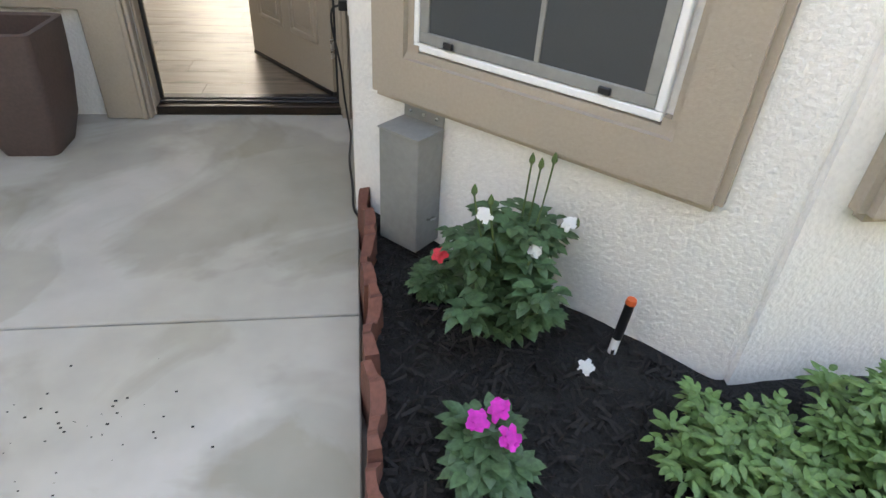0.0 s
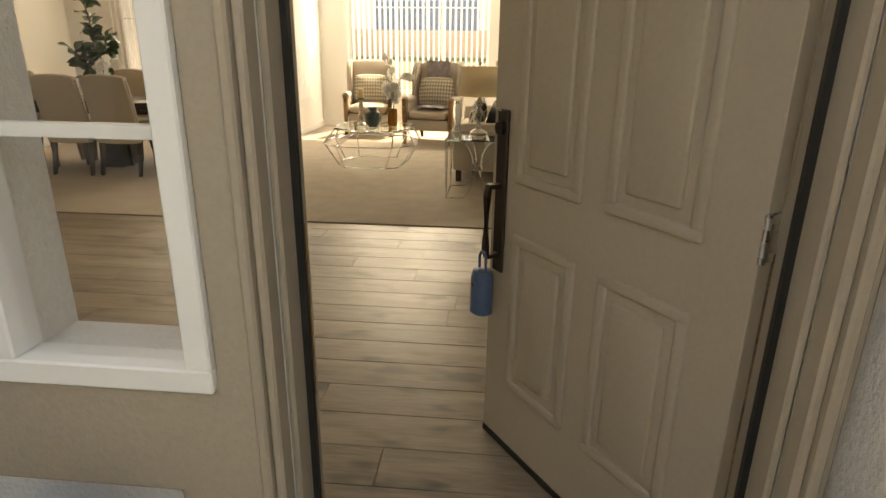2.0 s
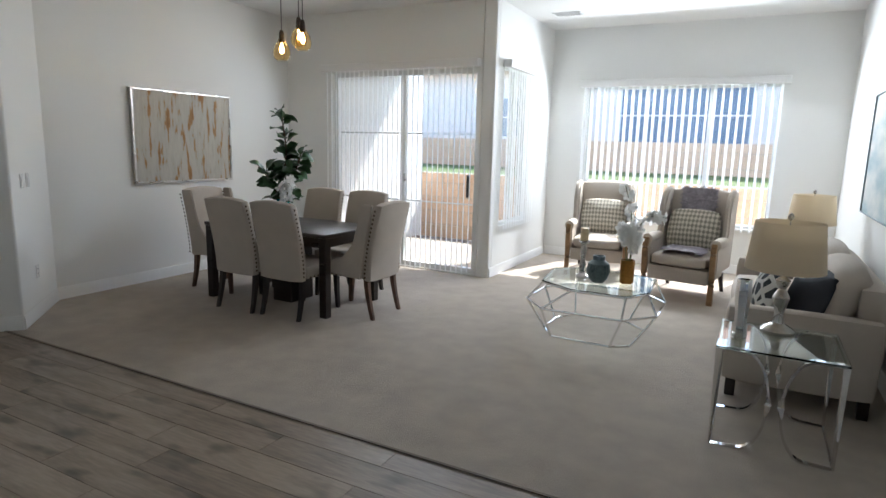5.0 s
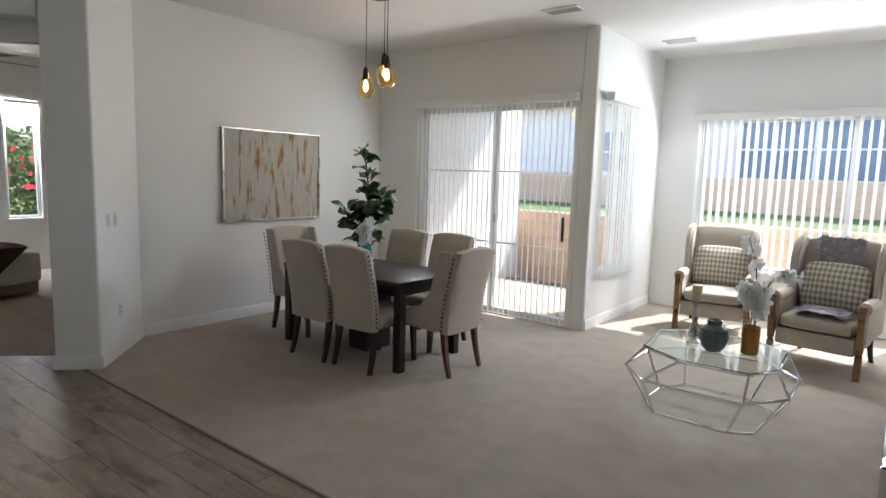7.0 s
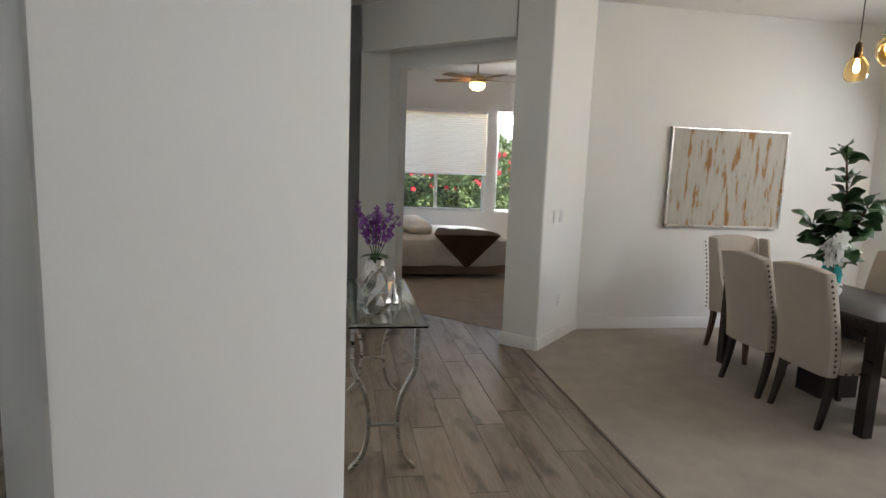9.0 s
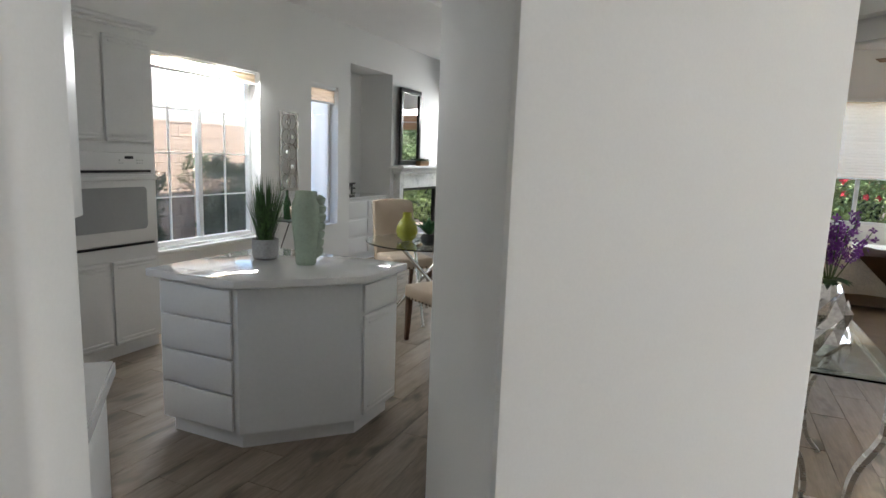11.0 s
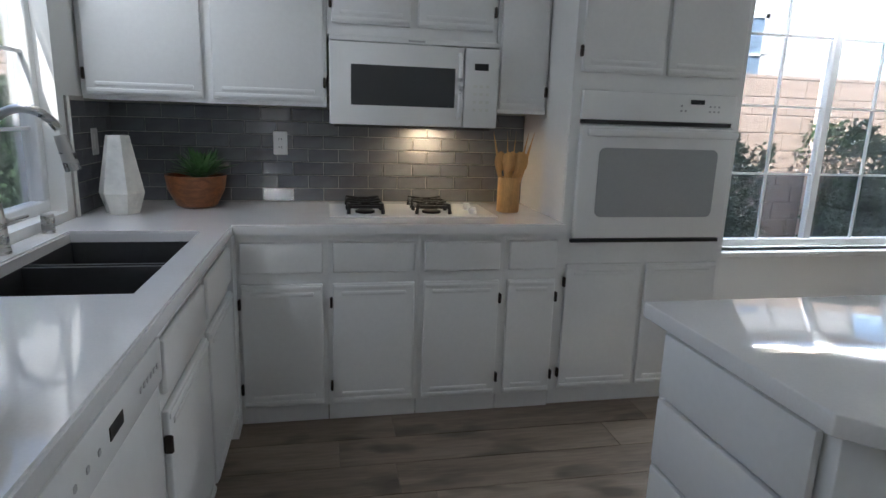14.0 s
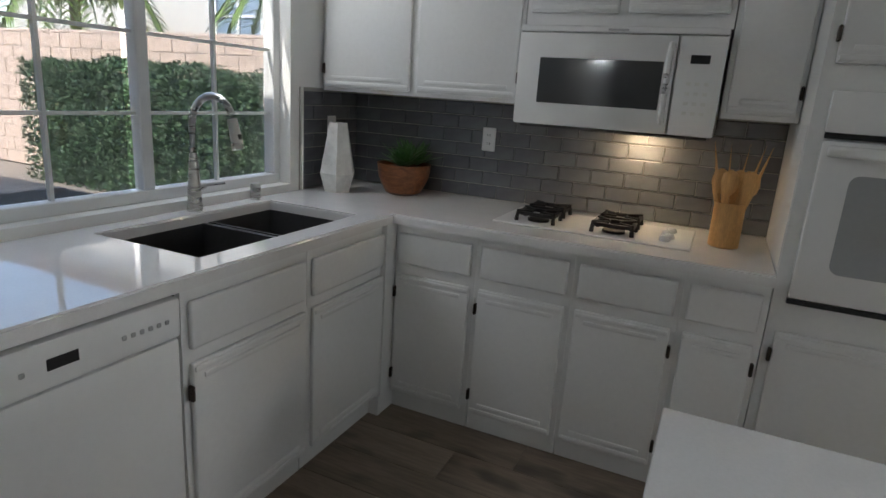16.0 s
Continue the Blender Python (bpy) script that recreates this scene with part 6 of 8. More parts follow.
# ---- console table in the corridor ----
cn = thing("console_table", pose(-4.22, 2.145, 0), "chrome and glass console table with curved legs", "console table")
bm = BM()
box(bm, -0.61, 0.61, -0.19, 0.215, 0.79, 0.80, 0.002, 1)
g = part("glass_top", bm, M_cglass, cn, "clear glass top", 0)
g.visible_shadow = False
for x in (-0.54, 0.54):
    for s in (-1, 1):
        bm = BM()
        pipe(bm, curve_pts([(x, s * 0.165, 0.788), (x, s * 0.165, 0.62), (x, s * 0.155, 0.54), (x, s * 0.09, 0.40), (x, s * 0.075, 0.26), (x, s * 0.10, 0.10), (x, s * 0.17, 0.006)]), 0.01, flat=(0.021, 0.010))
        part("leg", bm, M_steel, cn, "curved steel leg")
    bm = BM()
    box(bm, x - 0.012, x + 0.012, -0.16, 0.16, 0.774, 0.788, 0.002, 1)
    part("crossbar", bm, M_steel, cn)
    bm = BM()
    box(bm, x - 0.01, x + 0.01, -0.08, 0.08, 0.245, 0.26, 0.002, 1)
    part("crossbar", bm, M_steel, cn)
for y in (-0.16, 0.16):
    bm = BM()
    box(bm, -0.55, 0.55, y - 0.008, y + 0.008, 0.774, 0.788, 0.002, 1)
    part("rail", bm, M_steel, cn)
sv = thing("silver_vase", pose(-3.88, 2.10, 0.801), "faceted silver vase with purple flowers", "vase")
bm = BM()
lathe(bm, [(0.045, 0), (0.082, 0.06), (0.070, 0.12), (0.088, 0.18), (0.060, 0.24), (0.056, 0.27), (0.045, 0.30), (0.038, 0.30), (0.032, 0.05)], 12, wob=lambda a, z: 1 + 0.17 * math.cos(6 * a + math.pi * round(z / 0.06)) * (0.01 < z < 0.26))
part("body", bm, mat("aged_silver", (0.50, 0.49, 0.48), 0.09, metal=1, var=0.3, scale=9, bump=0), sv, "faceted mirror-silver body", 0)
rng = random.Random(9)
for k in range(8):
    a = k * 0.8
    top = Vector((0.14 * math.cos(a) * (0.3 + 0.7 * (k % 2)), 0.14 * math.sin(a) * (0.3 + 0.7 * (k % 2)), 0.52 + 0.07 * rng.random()))
    bm = BM()
    tube(bm, (0, 0, 0.28), top, 0.003, 0.002, 5)
    part("stem", bm, M_stem, sv)
    bm = BM()
    for i in range(34):
        t = 0.45 + 0.55 * i / 34
        c = Vector((0, 0, 0.28)).lerp(top, t) + Vector((rng.uniform(-1, 1), rng.uniform(-1, 1), rng.uniform(-1, 1))) * 0.022
        petals(bm, c, (rng.uniform(-1, 1), rng.uniform(-1, 1), rng.uniform(-0.3, 1)), rng.uniform(0.010, 0.018), 4)
    part("blossom", bm, M_ppetal, sv, "purple blossom spike", 0)
for k in range(10):
    bm = BM()
    leafblade(bm, (0, 0, 0.31), (math.cos(k), math.sin(k), 0.35), 0.10, 0.05, 0.4, 4)
    part("leaf", bm, M_leaf, sv)
bm = BM()
lathe(bm, [(0.035, 0), (0.04, 0.01), (0.03, 0.05), (0.018, 0.07), (0.018, 0.10), (0.008, 0.13), (0.012, 0.17), (0.0, 0.20)], 16)
solid("perfume_bottle", bm, M_chrome, "small silver decanter on the console table", "decanter", m=pose(-4.10, 2.22, 0.801))

# ---- bedroom through the passage ----
bd = thing("bed", pose(-9.92, 3.35, 0), "bed with cream quilt and tan skirt", "bed")
bm = BM()
box(bm, -0.95, 0.95, -0.95, 0.95, 0.05, 0.33, 0.02, 2)
part("bed_skirt", bm, M_skirt, bd)
bm = BM()
cushion(bm, -1.0, 1.0, -1.0, 1.0, 0.15, 0.58, 0.10, 0.03)
rng = random.Random(8)
for v in bm.verts:
    v.co.z += 0.015 * math.sin(v.co.x * 9) * math.cos(v.co.y * 7)
part("quilt", bm, M_bed, bd)
for y in (-0.72, -0.3):
    bm = BM()
    cushion(bm, -0.95 + 0.1, 0.7, y - 0.2, y + 0.2, 0.57, 0.74, 0.08, 0.04)
    part("pillow", bm, M_bed, bd)
bm = BM()
n = 14
rows = []
for i in range(n + 1):
    row = []
    for j in range(n + 1):
        u, v = i / n, j / n - 0.5
        if u < 0.5:                                   # lies on the quilt, narrowing towards the middle of the bed
            x, z, wide = 0.35 + 1.32 * u, 0.650 + 0.012 * math.sin(11 * v + 8 * u), 0.62 + 0.70 * u
        else:                                         # hangs down in a point
            x, z, wide = 1.065 + 0.015 * math.sin(9 * v), 0.635 - 0.90 * (u - 0.5), 0.97 * (1.04 - u) / 0.54
        row.append(bm.verts.new((x, v * wide, z)))
    rows.append(row)
for i in range(n):
    for j in range(n):
        bm.faces.new((rows[i][j], rows[i + 1][j], rows[i + 1][j + 1], rows[i][j + 1]))
bmesh.ops.solidify(bm, geom=list(bm.faces), thickness=0.012)
solid("throw_blanket", bm, M_throw, "brown throw blanket draped over the bed's edge", "throw", m=pose(-9.92, 3.69, 0))
cf = thing("ceiling_fan", pose(-8.65, 3.68, 2.66), "ceiling fan with lit amber bowl", "ceiling fan")
bm = BM()
tube(bm, (0, 0, 0.12), (0, 0, H - 2.66), 0.012, None, 10)
lathe(bm, [(0.03, 0.02), (0.10, 0.04), (0.12, 0.09), (0.09, 0.13), (0.03, 0.15)], 24)
part("motor", bm, M_gold, cf)
for k in range(5):
    bm = BM()
    box(bm, 0.12, 0.62, -0.06, 0.06, 0.075, 0.085, 0.003, 1)
    b = part("blade", bm, M_skirt, cf)
    b.matrix_basis = pose(0, 0, 0, 8, 0, 72 * k + 20)
bm = BM()
lathe(bm, [(0.01, -0.06), (0.06, -0.05), (0.10, -0.01), (0.105, 0.02)], 24)
part("light_bowl", bm, M_fanlight, cf, "lit amber glass bowl")

# ---- family room ----
fp = thing("fireplace", Matrix(), "white marble fireplace with moulded mantel", "fireplace")
FX0, FX1, FY = -10.95, -9.25, -2.85
bm = BM()
for q in ((FX0, FX1 - 1.40, 0, 1.28), (FX1 - 0.12, FX1, 0, 1.28), (FX1 - 1.40, FX1 - 0.12, 1.03, 1.28)):
    box(bm, q[0], q[1], FY + 0.002, FY + 0.12, q[2], q[3], 0.004, 1)
part("surround", bm, M_marble, fp)
bm = BM()
box(bm, FX1 - 1.40, FX1 - 0.12, FY + 0.001, FY + 0.02, 0.0, 1.03)
part("firebox", bm, M_black, fp, "dark firebox")
bm = BM()
box(bm, FX1 - 1.36, FX1 - 0.16, FY + 0.06, FY + 0.068, 0.16, 0.99)
part("glass_door", bm, M_mirror, fp, "reflective glass doors")
bm = BM()
for q in ((FX1 - 1.40, FX1 - 0.12, 0.985, 1.03), (FX1 - 1.40, FX1 - 0.12, 0.12, 0.17), (FX1 - 1.40, FX1 - 1.35, 0.17, 0.985), (FX1 - 0.17, FX1 - 0.12, 0.17, 0.985)):
    box(bm, q[0], q[1], FY + 0.05, FY + 0.10, q[2], q[3], 0.003, 1)
part("door_frame", bm, M_black, fp, "black metal frame")
bm = BM()
for d, z0, z1 in ((0.14, 1.26, 1.30), (0.18, 1.30, 1.34), (0.23, 1.34, 1.385)):
    box(bm, FX0 - d + 0.15, FX1 + d - 0.12, FY + 0.002, FY + d, z0, z1, 0.008, 1)
part("mantel", bm, M_trimw, fp, "white moulded mantel shelf")
mi = thing("wall_mirror", pose(-9.64, -2.80, 1.40), "tall wall mirror in a black frame on the mantel", "mirror")
bm = BM()
for q in ((-0.35, 0.35, 0.0, 0.07), (-0.35, 0.35, 1.10, 1.17), (-0.35, -0.28, 0.07, 1.10), (0.28, 0.35, 0.07, 1.10)):
    box(bm, q[0], q[1], 0, 0.045, q[2], q[3], 0.008, 1)
part("frame", bm, M_black, mi)
bm = BM()
box(bm, -0.285, 0.285, 0.012, 0.02, 0.06, 1.11)
part("glass", bm, M_mirror, mi)
pl = thing("mantel_plant", pose(-10.0, -2.72, 1.385), "low green plant in a wooden box", "plant")
bm = BM()
box(bm, -0.16, 0.16, -0.05, 0.05, 0, 0.075, 0.004, 1)
part("box", bm, M_oak, pl)
bm = BM()
rng = random.Random(6)
for k in range(160):
    a = rng.uniform(0, 6.28)
    leafblade(bm, (rng.uniform(-0.14, 0.14), rng.uniform(-0.03, 0.03), 0.07), (math.cos(a), math.sin(a), rng.uniform(0.3, 1.5)), rng.uniform(0.07, 0.14), 0.02, 0.4, 3)
part("leaves", bm, M_leaf, pl)
# alcove cabinet with shelf
ac = unit("alcove_cabinet", pose(-9.165, -2.92, 0), 1.16, 0.45, 0, 0.90, "grey-white built-in alcove cabinet with drawers",
          [("drawer_front", 0.04, 0.56, 0.12 + 0.26 * i, 0.35 + 0.26 * i, None) for i in range(3)] + [("drawer_front", 0.60, 1.12, 0.12 + 0.26 * i, 0.35 + 0.26 * i, None) for i in range(3)])
bm = BM()
box(bm, -9.168, -8.002, -3.39, -2.88, 0.902, 0.94, 0.004, 1)
solid("alcove_shelf", bm, M_quartz, "white shelf top of the alcove cabinet", "shelf")
def letters(text, m, size, material, label, cat, depth=0.01):
    cu = bpy.data.curves.new("lettering", "FONT")
    cu.body, cu.size, cu.extrude, cu.align_x = text, size, depth, "CENTER"
    cu.materials.append(material)
    o = new("lettering", cu)
    return o


lv = thing("letter_sign", pose(-8.20, -3.02, 0.94), "black standing letters that spell LIVE", "sign")
bm = BM()
box(bm, -0.17, 0.17, -0.03, 0.03, 0, 0.025, 0.003, 1)
part("base", bm, M_black, lv)
o = letters("LIVE", None, 0.24, M_black, "", "")
o.parent = lv
o.matrix_basis = pose(0, 0, 0.03, 90, 0, 180)
bt = thing("bottle", pose(-8.10, -3.12, 0.94), "dark bottle with a pale label", "bottle")
bm = BM()
lathe(bm, [(0.04, 0), (0.045, 0.01), (0.045, 0.2), (0.016, 0.28), (0.016, 0.36), (0.0, 0.362)], 16)
part("glass", bm, M_blackpot, bt)
bm = BM()
lathe(bm, [(0.046, 0.06), (0.046, 0.16)], 16)
part("label", bm, M_cream, bt)
bm = BM()
box(bm, -8.02, -8.005, -3.36, -3.02, 1.3, 2.0, 0.004, 1)
solid("picture", bm, M_silver, "narrow framed picture on the alcove's side", "picture")
# pierced metal panel
pn = thing("wall_panel", pose(-6.70, -2.845, 1.54), "pierced silver metal wall panel with round mirrors", "wall decoration")
bm = BM()
for q in ((-0.165, 0.165, -0.45, -0.42), (-0.165, 0.165, 0.42, 0.45), (-0.165, -0.135, -0.42, 0.42), (0.135, 0.165, -0.42, 0.42)):
    box(bm, q[0], q[1], 0, 0.015, q[2], q[3], 0.002, 1)
part("frame", bm, M_silver, pn)
for i in range(5):
    for sx in (-1, 1):
        bm = BM()
        pipe(bm, [(sx * 0.05 + 0.075 * math.cos(a), 0.008, -0.34 + 0.17 * i + 0.085 * math.sin(a)) for a in [2 * math.pi * k / 20 for k in range(20)]], 0.006, 6, True)
        part("ring", bm, M_silver, pn)
    bm = BM()
    lathe(bm, [(0.022, 0), (0.02, 0.006), (0.0, 0.008)], 16)
    bmesh.ops.transform(bm, matrix=pose(0.05 * (-1) ** i, 0.012, -0.34 + 0.17 * i, -90, 0, 0), verts=bm.verts)
    part("mirror_disc", bm, M_mirror, pn, "small round mirror")
# breakfast table and chairs
nt = thing("breakfast_table", pose(-6.15, -0.78, 0), "round glass breakfast table on crossed chrome legs", "table")
bm = BM()
lathe(bm, [(0.58, 0.735), (0.585, 0.74), (0.58, 0.747)], 48)
g = part("glass_top", bm, M_cglass, nt, "round clear glass top", 0)
g.visible_shadow = False
for k in range(4):
    a = k * math.pi / 2 + 0.4
    bm = BM()
    tube(bm, (0.36 * math.cos(a), 0.36 * math.sin(a), 0.0), (-0.30 * math.cos(a + 0.5), -0.30 * math.sin(a + 0.5), 0.735), 0.018, None, 12)
    part("leg", bm, M_chrome, nt)
NL = "tan linen chair with nailhead trim at the breakfast table"
n0 = dining_chair(pose(-5.47, -0.27, 0, 0, 0, 150), NL, False, M_linen2, M_walnut, True, 0.235)
copy_thing(n0, pose(-6.65, -0.25, 0, 0, 0, 215))
copy_thing(n0, pose(-6.75, -1.35, 0, 0, 0, -40))
copy_thing(n0, pose(-5.62, -1.48, 0, 0, 0, 40))
ov2 = thing("olive_vase", pose(-6.05, -0.95, 0.748), "olive green glazed bottle vase on the table", "vase")
bm = BM()
lathe(bm, [(0.045, 0), (0.09, 0.04), (0.105, 0.10), (0.085, 0.17), (0.045, 0.22), (0.04, 0.27), (0.035, 0.27), (0.035, 0.2)], 28)
part("body", bm, M_olive, ov2)
ag = thing("agave_plant", pose(-5.93, -0.66, 0.748), "green agave in a round black pot", "plant")
bm = BM()
lathe(bm, [(0.05, 0), (0.075, 0.03), (0.078, 0.07), (0.06, 0.105), (0.05, 0.105), (0.0, 0.09)], 24)
part("pot", bm, M_blackpot, ag)
for k in range(13):
    bm = BM()
    a = k * 2.4
    leafblade(bm, (0, 0, 0.09), (math.cos(a), math.sin(a), 0.5 + 0.12 * k), 0.20, 0.075, 0.1, 5, 0.5)
    part("leaf", bm, mat("agave_leaf", (0.06, 0.17, 0.07), 0.45, var=0.25, scale=12) if k == 0 else bpy.data.materials["agave_leaf"], ag)
# dark armchair and rug by the sliding door
bm = BM()
box(bm, -10.6, -8.0, -1.6, 0.6, 0.0, 0.012)
solid("rug", bm, M_rug, "grey mottled area rug", "rug")
la = thing("leather_armchair", pose(-9.6, -0.55, 0.012, 0, 0, 60), "black leather armchair on the rug", "armchair")
for nm, q in (("seat", (-0.4, 0.4, -0.4, 0.4, 0.12, 0.45)), ("backrest", (-0.42, 0.42, 0.3, 0.5, 0.3, 0.95)), ("arm", (-0.5, -0.36, -0.42, 0.45, 0.1, 0.62)), ("arm", (0.36, 0.5, -0.42, 0.45, 0.1, 0.62))):
    bm = BM()
    cushion(bm, *q, 0.05, 0.02)
    part(nm, bm, M_leather, la)
for x in (-0.38, 0.38):
    for y in (-0.35, 0.38):
        bm = BM()
        box(bm, x - 0.03, x + 0.03, y - 0.03, y + 0.03, 0, 0.13)
        part("foot", bm, M_espresso, la)
# small folding bar trolley below the kitchen window
tr = thing("bar_trolley", pose(-6.40, -2.56, 0), "slim black metal bar trolley with bottle and glasses", "trolley")
for x in (-0.25, 0.25):
    for s in (-1, 1):
        bm = BM()
        tube(bm, (x + 0.006 * s, -0.16 * s, 0.0), (x + 0.006 * s, 0.16 * s, 0.80), 0.006, None, 8)
        part("leg", bm, M_black, tr)
for z in (0.40, 0.80):
    bm = BM()
    box(bm, -0.27, 0.27, -0.18, 0.18, z, z + 0.012, 0.003, 1)
    part("shelf", bm, M_black, tr)
bm = BM()
lathe(bm, [(0.04, 0), (0.042, 0.01), (0.042, 0.18), (0.015, 0.26), (0.015, 0.32), (0.0, 0.322)], 16)
solid("bottle", bm, mat("dark_green_glass", (0.02, 0.05, 0.02), 0.1, var=0.1, bump=0), "dark green bottle on the bar trolley", "bottle", m=pose(-6.30, -2.55, 0.812))
v = thing("ceiling_vent", pose(-7.2, -1.2, H - 0.012), "white louvred ceiling vent", "vent", "ceiling vents")
bm = BM()
for q in ((-0.18, 0.18, -0.10, -0.075), (-0.18, 0.18, 0.075, 0.10), (-0.18, -0.155, -0.075, 0.075), (0.155, 0.18, -0.075, 0.075)):
    box(bm, *q, 0, 0.012, 0.002, 1)
part("frame", bm, M_trimw, v)
for i in range(9):
    bm = BM()
    box(bm, -0.155, 0.155, -0.01, 0.01, -0.0012, 0.0012)
    o = part("slat", bm, M_trimw, v)
    o.matrix_basis = pose(0, -0.065 + i * 0.016, 0.005, 35, 0, 0)

# ---- entry porch ----
bm = BM()
for x0, x1, y0, y1 in ((-1.275, 0.56, -1.632, 0.0), (-1.275, 0.56, -3.3, -1.640), (-1.275, 0.56, -5.0, -3.308)):
    box(bm, x0, x1, y0, y1, -0.16, PORCH, 0.004, 1)
porch = solid("pavement", bm, M_concrete, "grey stained concrete entry path with joints", "pavement", "structure")

# tan surround of door and sidelight
wall("trim_entry_panel", (-1.275, -0.062), (-0.50, -0.062), 0.062, PORCH, 2.74, [(0.24, 0.68, 0.735, 2.07), (0.0, 0.575, PORCH, 0.49)], M_tan, "tan smooth stucco surround", bev=0.012)
bm = BM()
box(bm, -0.50, 0.55, -0.05, -0.002, 2.09, 2.74)
solid("trim_door_head", bm, M_tan, "tan stucco head over the front door", "trim", "structure")
df = thing("door_frame", Matrix(), "tan painted front door frame with ridged moulding", "door frame")
df["kind"] = "structure"
for s in (-1, 1):
    bm = BM()
    for a, b, y0, y1 in ((0.480, 0.500, -0.055, 0.0), (0.500, 0.522, -0.072, 0.0), (0.522, 0.549, -0.045, 0.0), (0.466, 0.482, 0.0, 0.15)):
        box(bm, min(s * a, s * b), max(s * a, s * b), y0, y1, PORCH, 2.06, 0.005, 1)
    part("jamb", bm, M_tanwood, df)
    bm = BM()
    box(bm, min(s * 0.452, s * 0.466), max(s * 0.452, s * 0.466), 0.07, 0.085, 0.02, 2.05)
    part("weatherstrip", bm, M_rubber, df, "black weatherstrip")
bm = BM()
box(bm, -0.549, 0.549, -0.06, 0.0, 2.06, 2.09, 0.005, 1)
box(bm, -0.48, 0.48, 0.0, 0.15, 2.045, 2.062)
part("head", bm, M_tanwood, df)
bm = BM()
box(bm, -0.468, -0.464, 0.095, 0.13, 0.62, 1.02, 0.001, 1)
part("strike_plate", bm, M_brass, df, "brass strike plate")
th = thing("threshold", Matrix(), "black metal door threshold with ridges", "threshold")
bm = BM()
box(bm, -0.478, 0.478, 0.0, 0.055, PORCH, 0.006, 0.004, 1)
part("sill", bm, M_bronze, th)
for i, (y0, y1, z) in enumerate(((0.055, 0.085, 0.014), (0.09, 0.12, 0.02), (0.125, 0.165, 0.014))):
    bm = BM()
    box(bm, -0.478, 0.478, y0, y1, PORCH, z, 0.003, 1)
    part("ridge", bm, M_black, th)

# open front door
LD = 0.93
dm = Matrix.Translation((0.452, 0.150, 0.02)) @ pose(0, 0, 0, 0, 0, 124.5)
fd = thing("front_door", dm, "open tan six-panel front door", "door")
fd["kind"] = "structure"
bm = BM()
box(bm, 0, LD, -0.022, 0.022, 0.012, 2.02, 0.002, 1)
lf = part("leaf", bm, M_tanwood, fd)
for side in (-1, 1):
    for x0, x1 in ((0.13, 0.42), (0.51, 0.80)):
        for z0, z1 in ((0.24, 0.79), (0.95, 1.55), (1.68, 1.90)):
            bm = BM()
            fr = 0.034
            for q in ((x0, x1, z0, z0 + fr), (x0, x1, z1 - fr, z1), (x0, x0 + fr, z0 + fr - 0.010, z1 - fr + 0.010), (x1 - fr, x1, z0 + fr - 0.010, z1 - fr + 0.010)):
                box(bm, q[0], q[1], side * 0.012, side * 0.0305, q[2], q[3], 0.0085, 3)
            box(bm, x0 + 0.062, x1 - 0.062, side * 0.014, side * 0.031, z0 + 0.062, z1 - 0.062, 0.008, 3)
            part("panel", bm, M_tanwood, fd)
bm = BM()
box(bm, 0, LD, -0.026, 0.026, -0.012, 0.014, 0.002, 1)
part("door_sweep", bm, M_black, fd, "black rubber door sweep")
for z in (0.25, 1.0, 1.75):
    bm = BM()
    tube(bm, (-0.004, 0.022, z - 0.05), (-0.004, 0.022, z + 0.05), 0.007, None, 10)
    box(bm, -0.002, 0.001, -0.02, 0.02, z - 0.05, z + 0.05)
    part("hinge", bm, M_steel, fd, "steel hinge")
for side in (1, -1):
    bm = BM()
    box(bm, 0.845, 0.90, side * 0.022, side * 0.034, 0.64, 1.165, 0.004, 1)
    hs = part("handle_plate", bm, M_bronze, fd, "dark bronze handle plate")
    bm = BM()
    pipe(bm, [(0.872, side * 0.03, 0.93), (0.872, side * 0.075, 0.93), (0.872, side * 0.08, 0.90), (0.872, side * 0.08, 0.73), (0.872, side * 0.075, 0.70), (0.872, side * 0.03, 0.70)], 0.011, flat=(0.011, 0.008))
    part("grip", bm, M_bronze, hs)
    bm = BM()
    tube(bm, (0.872, side * 0.03, 1.11), (0.872, side * 0.048, 1.11), 0.024, 0.02, 16)
    part("deadbolt", bm, M_bronze, hs)
lb = thing("lockbox", dm @ pose(0.872, 0.088, 0.50), "blue metal key lockbox hanging from the door handle", "lockbox")
bm = BM()
lathe(bm, [(0.030, 0), (0.042, 0.008), (0.042, 0.13), (0.034, 0.155), (0.012, 0.16)], 24, (0, 0, 0), 1.0, 0.85)
part("body", bm, M_bottle, lb)
bm = BM()
pipe(bm, [(-0.018, 0, 0.15), (-0.018, 0, 0.20), (-0.010, 0, 0.215), (0.010, 0, 0.215), (0.018, 0, 0.20), (0.018, 0, 0.15)], 0.005, 8)
part("shackle", bm, M_bottle, lb)
bm = BM()
lathe(bm, [(0.005, 0), (0.008, 0.002), (0.0, 0.004)], 12)
bmesh.ops.transform(bm, matrix=pose(0.0, 0.036, 0.11, -90, 0, 0), verts=bm.verts)
part("keyhole", bm, M_black, lb)

